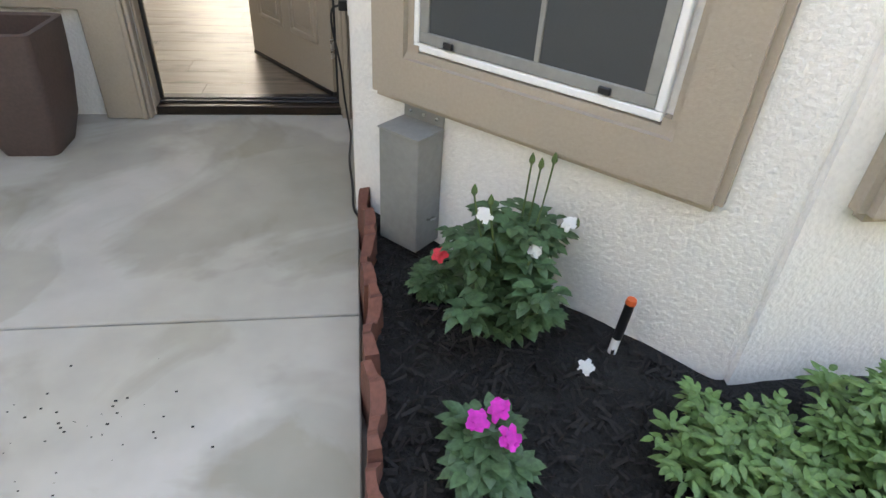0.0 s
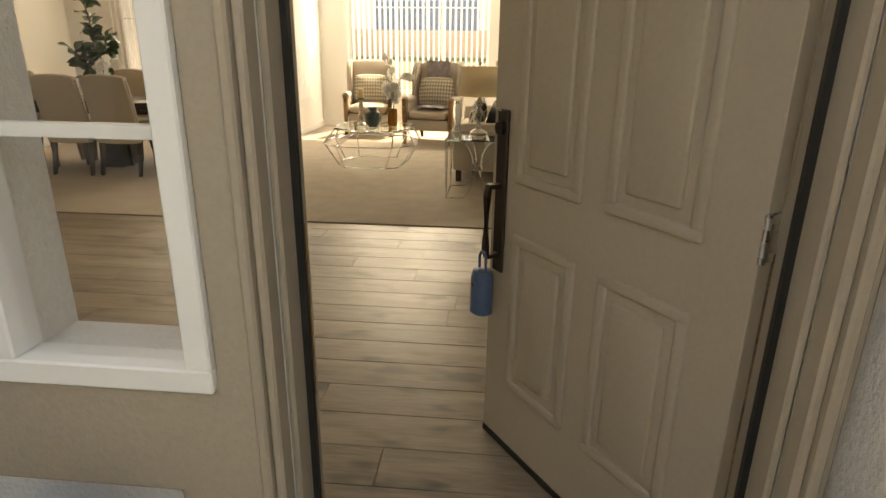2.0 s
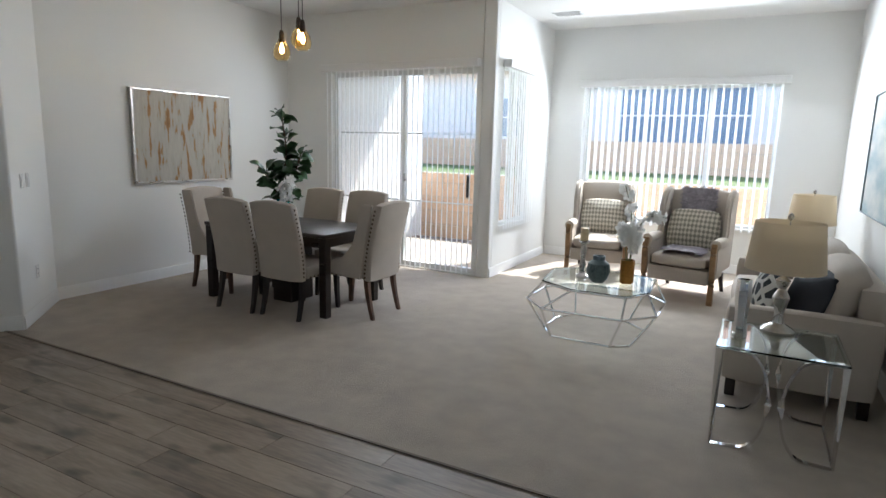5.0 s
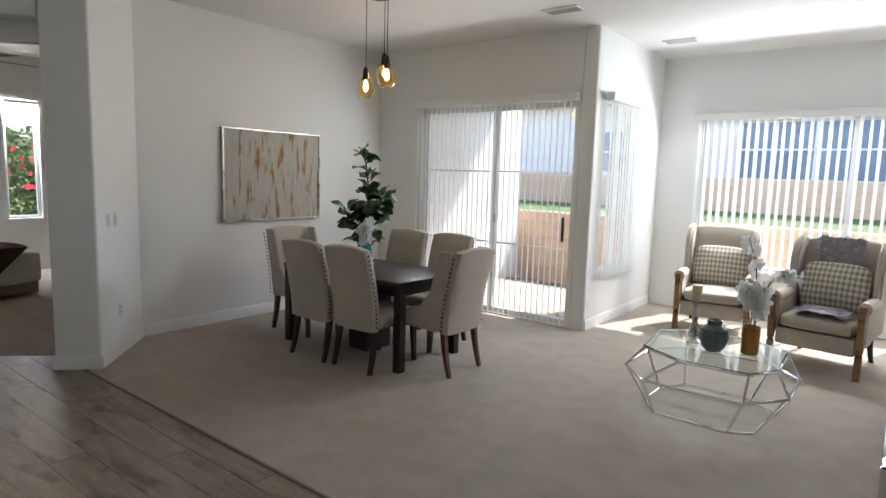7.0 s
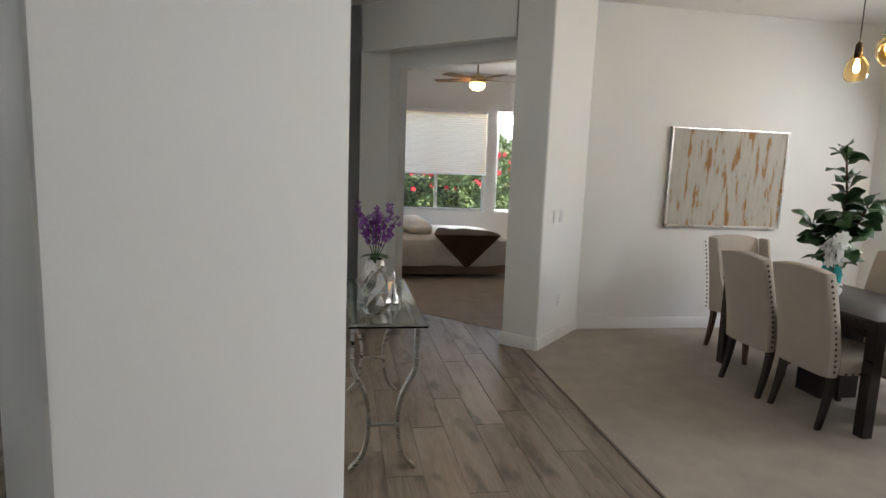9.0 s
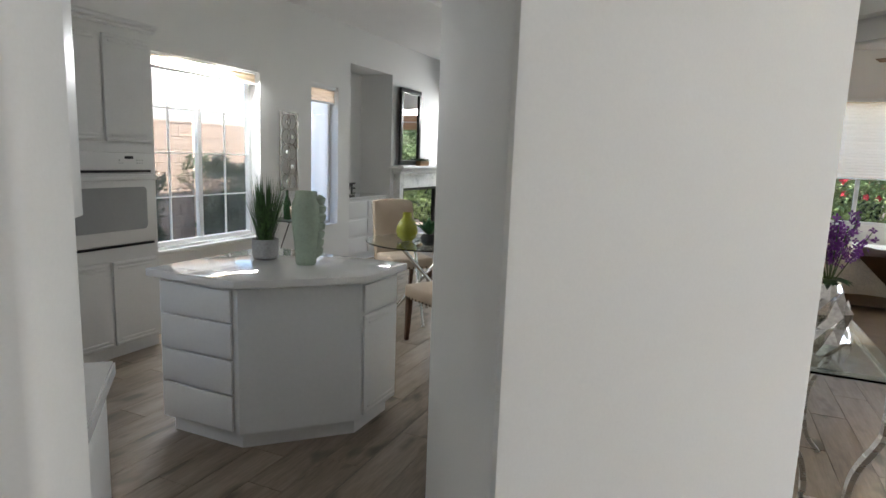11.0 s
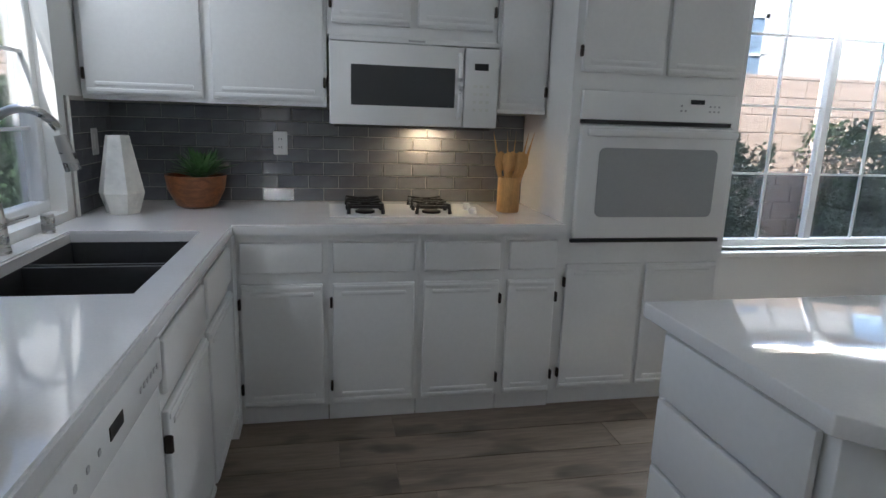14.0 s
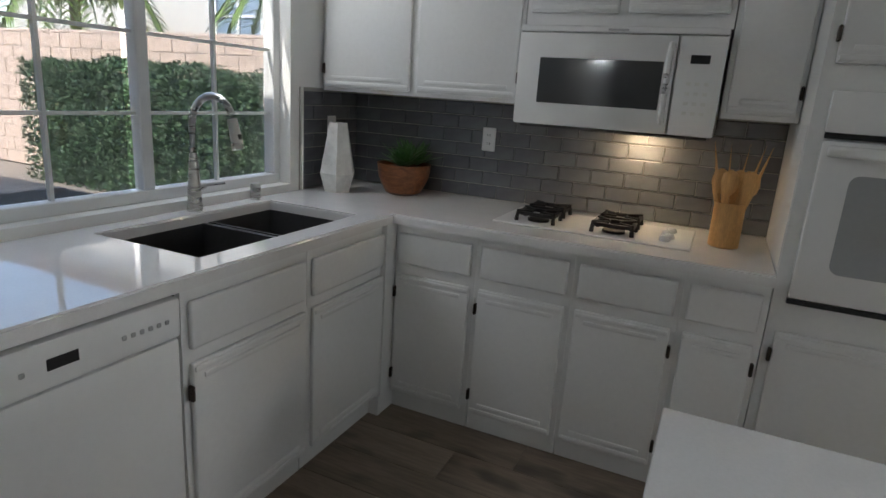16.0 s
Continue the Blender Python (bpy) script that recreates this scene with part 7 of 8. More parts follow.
# planter pot
pp = thing("planter_pot", pose(-0.89, -0.365, PORCH), "square brown glazed planter pot with dry soil", "planter")
bm = BM()
rings = []
prof = [(0.115, 0.0), (0.15, 0.12), (0.172, 0.30), (0.182, 0.45), (0.186, 0.545), (0.17, 0.55), (0.158, 0.54), (0.155, 0.43)]
for h, z in prof:
    r = min(0.035, h * 0.3)
    ring = []
    for cx0, cy0, a0 in ((1, 1, 0), (-1, 1, 90), (-1, -1, 180), (1, -1, 270)):
        for k in range(4):
            a = radians(a0 + 30 * k)
            ring.append(bm.verts.new((cx0 * (h - r) + r * math.cos(a), cy0 * (h - r) + r * math.sin(a), z)))
    rings.append(ring)
for a, b in zip(rings, rings[1:]):
    for i in range(16):
        bm.faces.new((a[i], a[(i + 1) % 16], b[(i + 1) % 16], b[i]))
bm.faces.new(rings[0][::-1])
part("pot", bm, M_pot, pp)
bm = BM()
rng = random.Random(3)
n = 12
g = [[bm.verts.new(((i / n - 0.5) * 0.30, (j / n - 0.5) * 0.30, 0.44 + rng.uniform(-0.012, 0.012))) for j in range(n + 1)] for i in range(n + 1)]
for i in range(n):
    for j in range(n):
        bm.faces.new((g[i][j], g[i + 1][j], g[i + 1][j + 1], g[i][j + 1]))
for k in range(260):
    x, y, r = rng.uniform(-0.13, 0.13), rng.uniform(-0.13, 0.13), rng.uniform(0.0015, 0.005)
    box(bm, x - r, x + r, y - r, y + r, 0.445, 0.447 + r * 1.6)
part("soil", bm, mat("dry_soil", (0.07, 0.058, 0.048), 0.95, var=0.6, scale=60, fine=200, bump=0.8, dist=0.01), pp, "dry grey soil")

# doorbell, socket, cable
db = thing("doorbell", pose(0.55, -0.625, 1.13), "oval brass doorbell on the stucco", "doorbell")
bm = BM()
lathe(bm, [(0.023, 0), (0.022, 0.005), (0.018, 0.010), (0.009, 0.013), (0.0, 0.013)], 28, (0, 0, 0), 1.55, 1)
bmesh.ops.transform(bm, matrix=pose(0, 0, 0, 0, -90, 0), verts=bm.verts)
part("plate", bm, M_brass, db)
bm = BM()
lathe(bm, [(0.007, 0.012), (0.006, 0.017), (0.0, 0.018)], 18)
bmesh.ops.transform(bm, matrix=pose(0, 0, 0, 0, -90, 0), verts=bm.verts)
part("button", bm, M_brass, db)
so2 = thing("outdoor_socket", pose(0.55, -0.33, 0.625), "white outdoor socket with open cover and black plug", "socket")
bm = BM()
box(bm, -0.016, 0.0, -0.04, 0.04, -0.06, 0.06, 0.004, 1)
part("box", bm, M_appl, so2)
bm = BM()
box(bm, -0.006, 0.0, -0.04, 0.04, 0.0, 0.11, 0.003, 1)
o = part("cover", bm, M_appl, so2)
o.matrix_basis = pose(-0.018, 0, 0.03, 0, -68, 12)
bm = BM()
box(bm, -0.055, -0.014, -0.02, 0.02, -0.045, -0.005, 0.006)
part("plug", bm, M_rubber, so2, "black plug")
bm = BM()
pipe(bm, curve_pts([(0.50, -0.33, 0.60), (0.468, -0.31, 0.58), (0.46, -0.27, 0.50), (0.49, -0.24, 0.30), (0.50, -0.22, 0.15), (0.515, -0.22, 0.02), (0.525, -0.30, -0.032), (0.52, -0.55, -0.034), (0.535, -0.80, -0.034), (0.54, -0.98, -0.033), (0.56, -1.06, -0.03)], 8), 0.005, 8)
solid("power_cable", bm, M_rubber, "black power cable running down to the path", "cable")

# angled wall: window with tan surround, metal box
S2 = 2 ** 0.5
WM = Matrix.Translation((-0.225, -0.225, 0)) @ pose(0, 0, 0, 0, 0, -45)      # x runs along the wall, -y outwards
def surround(name, m, x0, x1, z0, z1, fw, label):
    bm = BM()
    loops = []
    for y in (-0.055, 0.01):
        for d in (0, fw):
            loops.append([bm.verts.new(p) for p in ((x0 + d, y, z0 + d), (x1 - d, y, z0 + d), (x1 - d, y, z1 - d), (x0 + d, y, z1 - d))])
    fo, fi, bo, bi = loops
    for i in range(4):
        k = (i + 1) % 4
        bm.faces.new((fo[i], fo[k], fi[k], fi[i]))
        bm.faces.new((fo[i], bo[i], bo[k], fo[k]))
        bm.faces.new((fi[i], fi[k], bi[k], bi[i]))
    bmesh.ops.recalc_face_normals(bm, faces=bm.faces)
    es = [e for e in bm.edges if len(e.link_faces) == 2 and e.calc_face_angle(0) > 1]
    bmesh.ops.bevel(bm, geom=es, offset=0.022, segments=4, affect="EDGES")
    return solid(name, bm, M_tan, label, "trim", "structure", m=m)


surround("trim_window_surround", WM, 1.232, 2.40, 0.505, 2.15, 0.175, "tan rounded stucco window surround")
window("window_8", WM @ pose(1.400, -0.030, 0), 0.80, 0.685, 1.98, 1, 1, 1, "white framed window with a grey screen", 0.03, 0.024)
scr = thing("window_screen", WM @ pose(1.427, -0.024, 0.712), "grey framed window screen with one bar", "window screen")
bm = BM()
for q in ((0, 0.75, 0, 0.035), (0, 0.75, 1.2, 1.235), (0, 0.035, 0.035, 1.2), (0.715, 0.75, 0.035, 1.2), (0.40, 0.415, 0.035, 1.2)):
    box(bm, q[0], q[1], -0.006, 0.006, q[2], q[3], 0.002, 1)
part("frame", bm, M_mail, scr, "grey metal frame")
bm = BM()
box(bm, 0.03, 0.72, 0.001, 0.004, 0.03, 1.21)
part("mesh", bm, mat("dark_screen_mesh", (0.045, 0.052, 0.055), 0.3, var=0.05, fine=300, bump=0.2), scr, "dark insect mesh")
for x in (0.10, 0.60):
    bm = BM()
    box(bm, x, x + 0.035, -0.02, -0.01, 0.005, 0.025, 0.003, 1)
    part("clip", bm, M_black, scr)
surround("trim_wing_surround", pose(0, -2.04, 0), 1.69, 3.2, 0.56, 2.15, 0.17, "tan rounded stucco window surround")
window("window_9", pose(1.86, -2.09, 0), 1.17, 0.73, 1.98, 1, 1, 1, "white framed window", 0.05, 0.022)
mb = thing("metal_box", WM @ pose(1.352, 0, 0), "grey sheet metal utility box on the wall", "utility box")
bm = BM()
box(bm, 0, 0.17, -0.132, -0.003, 0.02, 0.445, 0.003, 1)
part("body", bm, M_mail, mb)
bm = BM()
box(bm, -0.003, 0.173, -0.137, -0.003, 0.445, 0.452, 0.002, 1)
part("lid", bm, M_mail, mb)
bm = BM()
box(bm, 0.0, 0.17, -0.006, -0.002, 0.452, 0.495, 0.001, 1)
fg = part("flange", bm, M_mail, mb)
for x in (0.03, 0.085, 0.14):
    bm = BM()
    lathe(bm, [(0.006, 0), (0.005, 0.003), (0.0, 0.004)], 10)
    bmesh.ops.transform(bm, matrix=pose(x, -0.006, 0.475, 90, 0, 0), verts=bm.verts)
    part("screw", bm, M_steel, fg, "steel screw")
bm = BM()
pipe(bm, [(0.168, -0.075, 0.135), (0.184, -0.075, 0.14), (0.184, -0.045, 0.135), (0.168, -0.045, 0.13)], 0.004, 6)
part("hasp", bm, M_steel, mb, "small steel hasp")

# ---- planting bed ----
bm = BM()
rng = random.Random(21)
nx, ny = 40, 40
g = [[bm.verts.new((0.60 + 3.4 * (i / nx), -4.6 + 3.7 * (j / ny), -0.01 + 0.012 * rng.random() + 0.02 * noise.noise(Vector((i * 0.3, j * 0.3, 0))))) for j in range(ny + 1)] for i in range(nx + 1)]
for i in range(nx):
    for j in range(ny):
        bm.faces.new((g[i][j], g[i + 1][j], g[i + 1][j + 1], g[i][j + 1]))
solid("planting_bed", bm, M_mulch, "bed of black bark mulch", "planting bed", "structure")
bm = BM()
vv, ff = [], []
for k in range(5200):
    x, y = 0.62 + 1.9 * rng.random(), -3.2 + 2.1 * rng.random()
    if x + y > -0.5:
        continue
    a, L, w = rng.uniform(0, 6.28), rng.uniform(0.008, 0.03), rng.uniform(0.002, 0.005)
    c, s = math.cos(a), math.sin(a)
    z = 0.004 + 0.018 * rng.random()
    t = rng.uniform(-0.012, 0.012)
    o = len(vv)
    vv += [(x - c * L + s * w, y - s * L - c * w, z - t), (x + c * L + s * w, y + s * L - c * w, z + t), (x + c * L - s * w, y + s * L + c * w, z + t + 0.004), (x - c * L - s * w, y - s * L + c * w, z - t + 0.004)]
    ff.append((o, o + 1, o + 2, o + 3))
bm.free()
me = bpy.data.meshes.new("bark_chips")
me.from_pydata(vv, [], ff)
me.materials.append(mat("bark_chip", (0.011, 0.009, 0.008), 0.85, var=0.6, scale=40, fine=90, bump=0.3))
tagged(new("bark_chips", me), "loose black bark chips on the bed", "mulch", kind="stuff")
# scalloped edging bricks
for k in range(9):
    bm = BM()
    n = 22
    L = 0.30
    lo, hi = [], []
    for i in range(n + 1):
        u = i / n
        z = 0.040 + 0.052 * abs(math.sin(1.5 * math.pi * u + 0.4 * k)) ** 0.7 + 0.010 * math.sin(23 * u + 2 * k)
        w = 0.022 + 0.006 * math.sin(9 * u + k)
        q = 0.012 * math.sin(7 * u + 1.3 * k)
        lo.append([bm.verts.new((s * w * (0.7 if zz > 0 else 1) + q, -L / 2 + L * u, zz)) for s, zz in ((-1, -0.12), (-1, z), (1, z + 0.006), (1, -0.12))])
    for a, b in zip(lo, lo[1:]):
        for j in range(4):
            bm.faces.new((a[j], a[(j + 1) % 4], b[(j + 1) % 4], b[j]))
    bm.faces.new(lo[0]), bm.faces.new(lo[-1][::-1])
    solid("edging_stone", bm, M_terra, "red-brown scalloped edging stone along the path", "edging", group="edging stones",
          m=pose(0.595 + rng.uniform(-0.006, 0.006), -1.18 - 0.305 * k, 0.0, rng.uniform(-2, 2), 0, rng.uniform(-3, 3)))


def shrub(m, label, n, h, r, lf_mat, seed, leaf=(0.062, 0.046), name="rose_bush", low=0.1, spikes=0):
    """Stems that branch from the base with many small leaves."""
    ob = thing(name, m, label, "shrub")
    rng = random.Random(seed)
    st, lv = BM(), BM()
    for k in range(n):
        a = rng.uniform(0, 6.28)
        rr = r * math.sqrt(rng.random())
        hh = h * (1 - 0.45 * (rr / r) ** 2) * rng.uniform(0.75, 1.05)
        pts = curve_pts([(0.1 * rr * math.cos(a), 0.1 * rr * math.sin(a), 0), (0.5 * rr * math.cos(a), 0.5 * rr * math.sin(a), hh * 0.5), (rr * math.cos(a), rr * math.sin(a), hh)], 5)
        pipe(st, pts, 0.0035, 5)
        for p in pts[2:]:
            if p.z < low * h:
                continue
            for q in range(3):
                b = rng.uniform(0, 6.28)
                d = Vector((math.cos(b), math.sin(b), rng.uniform(-0.3, 0.6)))
                base = p + d * 0.01
                for w in range(3):
                    e = Vector((math.cos(b + (w - 1) * 0.9), math.sin(b + (w - 1) * 0.9), d.z))
                    leafblade(lv, base + d * (0.03 if w == 1 else 0.012), e, leaf[0] * rng.uniform(0.7, 1.2), leaf[1] * rng.uniform(0.8, 1.15), 0.25, 3)
    part("stem", st, M_stem, ob)
    o = part("leaves", lv, lf_mat, ob)
    o["kind"] = "stuff"
    return ob


def bloom(parent, at, r, material, label, seed=1):
    rng = random.Random(seed)
    bm = BM()
    for k in range(4):
        petals(bm, (0, 0, 0.006 * k), (rng.uniform(-0.3, 0.3), rng.uniform(-0.3, 0.3), 1), r * (1 - 0.2 * k), 5 + k % 2)
    lathe(bm, [(0.002, -r * 0.4), (r * 0.45, 0), (r * 0.35, r * 0.4), (0.002, r * 0.5)], 10)
    o = part("flower", bm, material, parent, label, 60)
    o.matrix_basis = Matrix.Translation(at) @ pose(0, 0, 0, rng.uniform(20, 60), rng.uniform(-30, 30), 0)
    return o


rb = shrub(pose(0.99, -1.76, 0.0), "green rose bush with small white roses", 24, 0.42, 0.20, M_leaf2, 31, (0.046, 0.034), low=0.03)
for i, (x, y, z) in enumerate(((-0.10, -0.06, 0.44), (0.15, -0.02, 0.38), (0.04, -0.08, 0.34), (0.20, -0.22, 0.03))):
    bloom(rb, (x, y, z), 0.026, M_wpetal, "white rose", i)
for i, (x, y, z) in enumerate(((-0.13, -0.05, 0.50), (-0.09, -0.07, 0.48), (0.03, 0.02, 0.55), (0.06, 0.03, 0.53), (0.09, 0.02, 0.55), (0.18, 0.0, 0.36))):
    bm = BM()
    pipe(bm, curve_pts([(x * 0.5, y * 0.5, 0.28), (x * 0.8, y * 0.8, 0.38), (x, y, z)], 4), 0.0028, 5)
    lathe(bm, [(0.003, -0.006), (0.009, 0.004), (0.007, 0.016), (0.001, 0.028)], 8, (x, y, z))
    part("bud", bm, M_stem, rb, "closed green bud")
g1 = shrub(pose(0.865, -2.24, 0.0), "impatiens with magenta flowers", 10, 0.10, 0.075, M_leaf2, 5, (0.055, 0.036), "impatiens")
for i, (x, y, z) in enumerate(((-0.035, 0.02, 0.13), (0.02, 0.04, 0.14), (0.03, -0.03, 0.13))):
    bloom(g1, (x, y, z), 0.033, M_mpetal, "magenta flower", i)
g2 = shrub(pose(0.815, -1.58, 0.0), "small plant with a red flower", 8, 0.12, 0.06, M_leaf2, 6, (0.04, 0.028), "bedding_plant")
bloom(g2, (0.0, -0.02, 0.16), 0.03, M_rpetal, "red flower", 3)
for i, (x, y, h, r, s) in enumerate(((1.45, -2.36, 0.17, 0.20, 41), (1.82, -2.36, 0.24, 0.22, 42), (1.27, -2.62, 0.15, 0.17, 43), (1.66, -2.62, 0.17, 0.20, 44), (2.2, -2.42, 0.28, 0.2, 45))):
    shrub(pose(x, y, 0.0), "bright green rose shrub in the mulch bed", 24, h, r, M_leaf3, s, (0.038, 0.020))
sp = thing("sprinkler", pose(1.30, -1.90, 0.0), "black pop-up sprinkler riser with red cap", "sprinkler")
bm = BM()
tube(bm, (0, 0, -0.03), (0.005, 0.0, 0.06), 0.013, None, 12)
part("label_sleeve", bm, M_paper, sp, "white label sleeve")
bm = BM()
tube(bm, (0.005, 0, 0.06), (0.015, 0, 0.19), 0.014, None, 12)
part("riser", bm, M_black, sp)
bm = BM()
tube(bm, (0.015, 0, 0.19), (0.016, 0, 0.205), 0.016, 0.014, 12)
part("cap", bm, mat("orange_cap", (0.55, 0.10, 0.03), 0.5), sp, "orange-red cap")
# grit on the path
bm = BM()
for k in range(60):
    x, y, r = -0.25 + rng.gauss(0, 0.22), -2.05 + rng.gauss(0, 0.10), rng.uniform(0.001, 0.0038)
    box(bm, x - r, x + r, y - r * 0.7, y + r * 0.7, PORCH, PORCH + r * 0.5)
tagged(solid("grit", bm, M_mulch, "scattered dark grit on the concrete", "grit"), kind="stuff")

# ---- outdoors ----
bm = BM()
box(bm, -300, 300, -300, 300, -0.5, -0.12)
solid("ground", bm, M_ground, "pale dry ground reaching far out", "ground", "structure")
bm = BM()
box(bm, -6.5, 3.0, 7.7, 10.4, -0.2, -0.06, 0.01, 1)
solid("pavement_patio", bm, M_concrete, "pale concrete patio slab", "pavement", "structure")
bm = BM()
box(bm, -5.875, -5.675, 7.70, 10.2, -0.1, 3.3)
solid("wall_patio", bm, M_stucco, "white stucco patio wall", "wall", "structure")
bm = BM()
box(bm, -6.3, -3.38, 7.70, 9.5, 3.0, 3.12)
solid("roof_patio", bm, M_stucco, "white patio roof over the sliding door", "roof", "structure")


def block_wall(name, m, L, z0, z1, label, bw=0.40, bh=0.2, material=None):
    """A garden wall of blocks, its face to -y."""
    ob = thing(name, m, label, "garden wall")
    bm = BM()
    box(bm, 0, L, 0.01, 0.18, z0, z1)
    part("core", bm, M_tgrout, ob)
    me = {}
    z, r = z0, 0
    while z < z1 - 0.02:
        h = min(bh, z1 - z)
        x = -bw / 2 * (r % 2)
        while x < L - 0.02:
            a, b = max(x, 0), min(x + bw, L)
            k = (round(b - a, 2), round(h, 2))
            if k not in me:
                q = BM()
                box(q, -k[0] / 2 + 0.004, k[0] / 2 - 0.004, 0, 0.19, -h / 2 + 0.004, h / 2 - 0.004, 0.006, 1)
                me[k] = finish(q, "block", material or M_retain, 0)
            shared("block", me[k], ob, Matrix.Translation(((a + b) / 2, 0, z + h / 2)))
            x += bw
        z, r = z + bh, r + 1
    return ob


block_wall("retaining_wall", pose(-9.0, 10.5, 0), 15.0, -0.1, 1.08, "terracotta block retaining wall behind the patio", 0.6, 0.25)
bm = BM()
n = 40
g = [[bm.verts.new((-12 + 24 * i / n, 10.68 + 4.0 * j / 8, 0.85 + 0.5 * j / 8 + 0.02 * noise.noise(Vector((i, j, 0))))) for j in range(9)] for i in range(n + 1)]
for i in range(n):
    for j in range(8):
        bm.faces.new((g[i][j], g[i + 1][j], g[i + 1][j + 1], g[i][j + 1]))
solid("lawn_slope", bm, M_grass, "green planted slope above the retaining wall", "grass", "stuff")
block_wall("garden_wall", pose(-14.0, 13.0, 0), 28.0, 0.7, 1.72, "peach block wall along the slope's top", 0.6, 0.28, M_peach)


def house(name, m, w, d, h, wall_mat, label, windows, rf=1.6, tiles=True):
    """A house whose front faces -y, from x = 0 to w."""
    ob = thing(name, m, label, "house")
    bm = BM()
    box(bm, 0, w, 0, d, -1.4, h)
    part("wall", bm, wall_mat, ob)
    bm = BM()
    e = 0.5
    v = [bm.verts.new(p) for p in ((-e, -e, h), (w + e, -e, h), (w + e, d + e, h), (-e, d + e, h), (d / 2, d / 2, h + rf), (w - d / 2, d / 2, h + rf))]
    for q in ((0, 1, 5, 4), (1, 2, 5), (2, 3, 4, 5), (3, 0, 4), (3, 2, 1, 0)):
        bm.faces.new([v[i] for i in q])
    ro = part("roof", bm, M_rooft, ob, "clay tile roof")
    if tiles:
        q = BM()
        tube(q, (0, 0, 0), (0, 1.4, 1.4 * rf / (d / 2 + e)), 0.10, None, 8)
        me = finish(q, "roof_tile", M_rooft, 60)
        for i in range(int((w + 1) / 0.24)):
            shared("roof_tile", me, ro, Matrix.Translation((-e + 0.12 + i * 0.24, -e - 0.05, h + 0.0)))
    for x0, x1, z0, z1 in windows:
        bm = BM()
        for q in ((x0, x1, z0, z0 + 0.07), (x0, x1, z1 - 0.07, z1), (x0, x0 + 0.07, z0, z1), (x1 - 0.07, x1, z0, z1), ((x0 + x1) / 2 - 0.03, (x0 + x1) / 2 + 0.03, z0, z1), (x0, x1, (z0 + z1) / 2 - 0.02, (z0 + z1) / 2 + 0.02)):
            box(bm, q[0], q[1], -0.05, 0.0, q[2], q[3])
        wd = part("window", bm, M_white, ob, "white framed window")
        bm = BM()
        box(bm, x0 + 0.05, x1 - 0.05, -0.02, -0.005, z0 + 0.05, z1 - 0.05)
        part("pane", bm, M_bluewin, wd)
    return ob


house("neighbour_house", pose(-10.5, 17.5, 1.0), 20, 8, 2.75, M_houset, "cream stucco house with clay tile roof beyond the wall", [(6.6, 9.8, 0.7, 2.2), (13.2, 15.0, 0.7, 2.2), (3.0, 5.0, 0.8, 2.0)], 1.7)

# side yard: ivy-clad wall, hedge, neighbour
block_wall("side_wall", pose(9.0, -5.85, 0, 0, 0, 180), 23.0, -0.1, 1.95, "tan block side wall with a capped top", 0.45, 0.2, M_sidew)


def leaf_mass(name, m, size, n, material, label, seed, leaf=0.06, cat="hedge", bump_amt=0.12):
    """A hedge or bush: a dense body of leaves with an uneven outline."""
    ob = thing(name, m, label, cat)
    rng = random.Random(seed)
    vv, ff = [], []
    sx, sy, sz = size
    for k in range(n):
        u, v, w = rng.random(), rng.random(), rng.random()
        side = rng.random()
        if side < 0.62:
            v = 1 - 0.18 * rng.random() ** 2
        elif side < 0.85:
            w = 1 - 0.15 * rng.random() ** 2
        q = 1 + bump_amt * noise.noise(Vector((u * sx * 2.2, w * sz * 2.2, seed)))
        p = Vector(((u - 0.5) * sx, (v - 0.5) * sy * q, w * sz * q))
        a, t = rng.uniform(0, 6.28), rng.uniform(-0.9, 0.9)
        L, W = leaf * rng.uniform(0.6, 1.2), leaf * 0.35
        d = Vector((math.cos(a), 0.5 * math.sin(a) + 0.3, math.sin(a) * 0.8 + t * 0.4)).normalized()
        s = d.cross(Vector((rng.uniform(-1, 1), 1, rng.uniform(-0.6, 0.6)))).normalized()
        o = len(vv)
        nn = d.cross(s) * W * 0.35
        vv += [tuple(p), tuple(p + d * L * 0.5 + s * W + nn), tuple(p + d * L), tuple(p + d * L * 0.5 - s * W + nn)]
        ff.append((o, o + 1, o + 2, o + 3))
    me = bpy.data.meshes.new("foliage")
    me.from_pydata(vv, [], ff)
    me.materials.append(material)
    f = new("foliage", me)
    f.parent = ob
    f["kind"] = "stuff"
    return ob


# Added solid filler behind the leaves, standing in for the shade inside the foliage.
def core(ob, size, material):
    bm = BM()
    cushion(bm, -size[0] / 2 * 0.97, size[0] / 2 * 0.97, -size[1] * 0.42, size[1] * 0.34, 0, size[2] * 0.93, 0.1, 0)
    part("shade_core", bm, material, ob)


# Near-black green: the shade deep between leaves, put into the core's colour.
M_dark = mat("hedge_inner_shade", (0.02, 0.035, 0.018), 0.95, var=0.4, scale=14, fine=60, bump=0.8, dist=0.03)
hg = leaf_mass("hedge", pose(1.0, -5.45, -0.12), (9.0, 0.6, 1.62), 30000, M_hedge, "clipped dark green hedge along the side wall", 1)
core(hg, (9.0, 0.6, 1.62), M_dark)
for i, (x, r, hh) in enumerate(((-4.9, 1.5, 1.35), (-6.5, 1.0, 1.15), (-8.6, 1.6, 1.3))):
    b = leaf_mass("ivy_bush", pose(x, -5.5, -0.12), (r, 0.6, hh), 5000, M_hedge, "dark green climbing bush on the side wall", 10 + i, 0.06, "bush", 0.5)
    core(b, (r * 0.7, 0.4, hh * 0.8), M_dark)
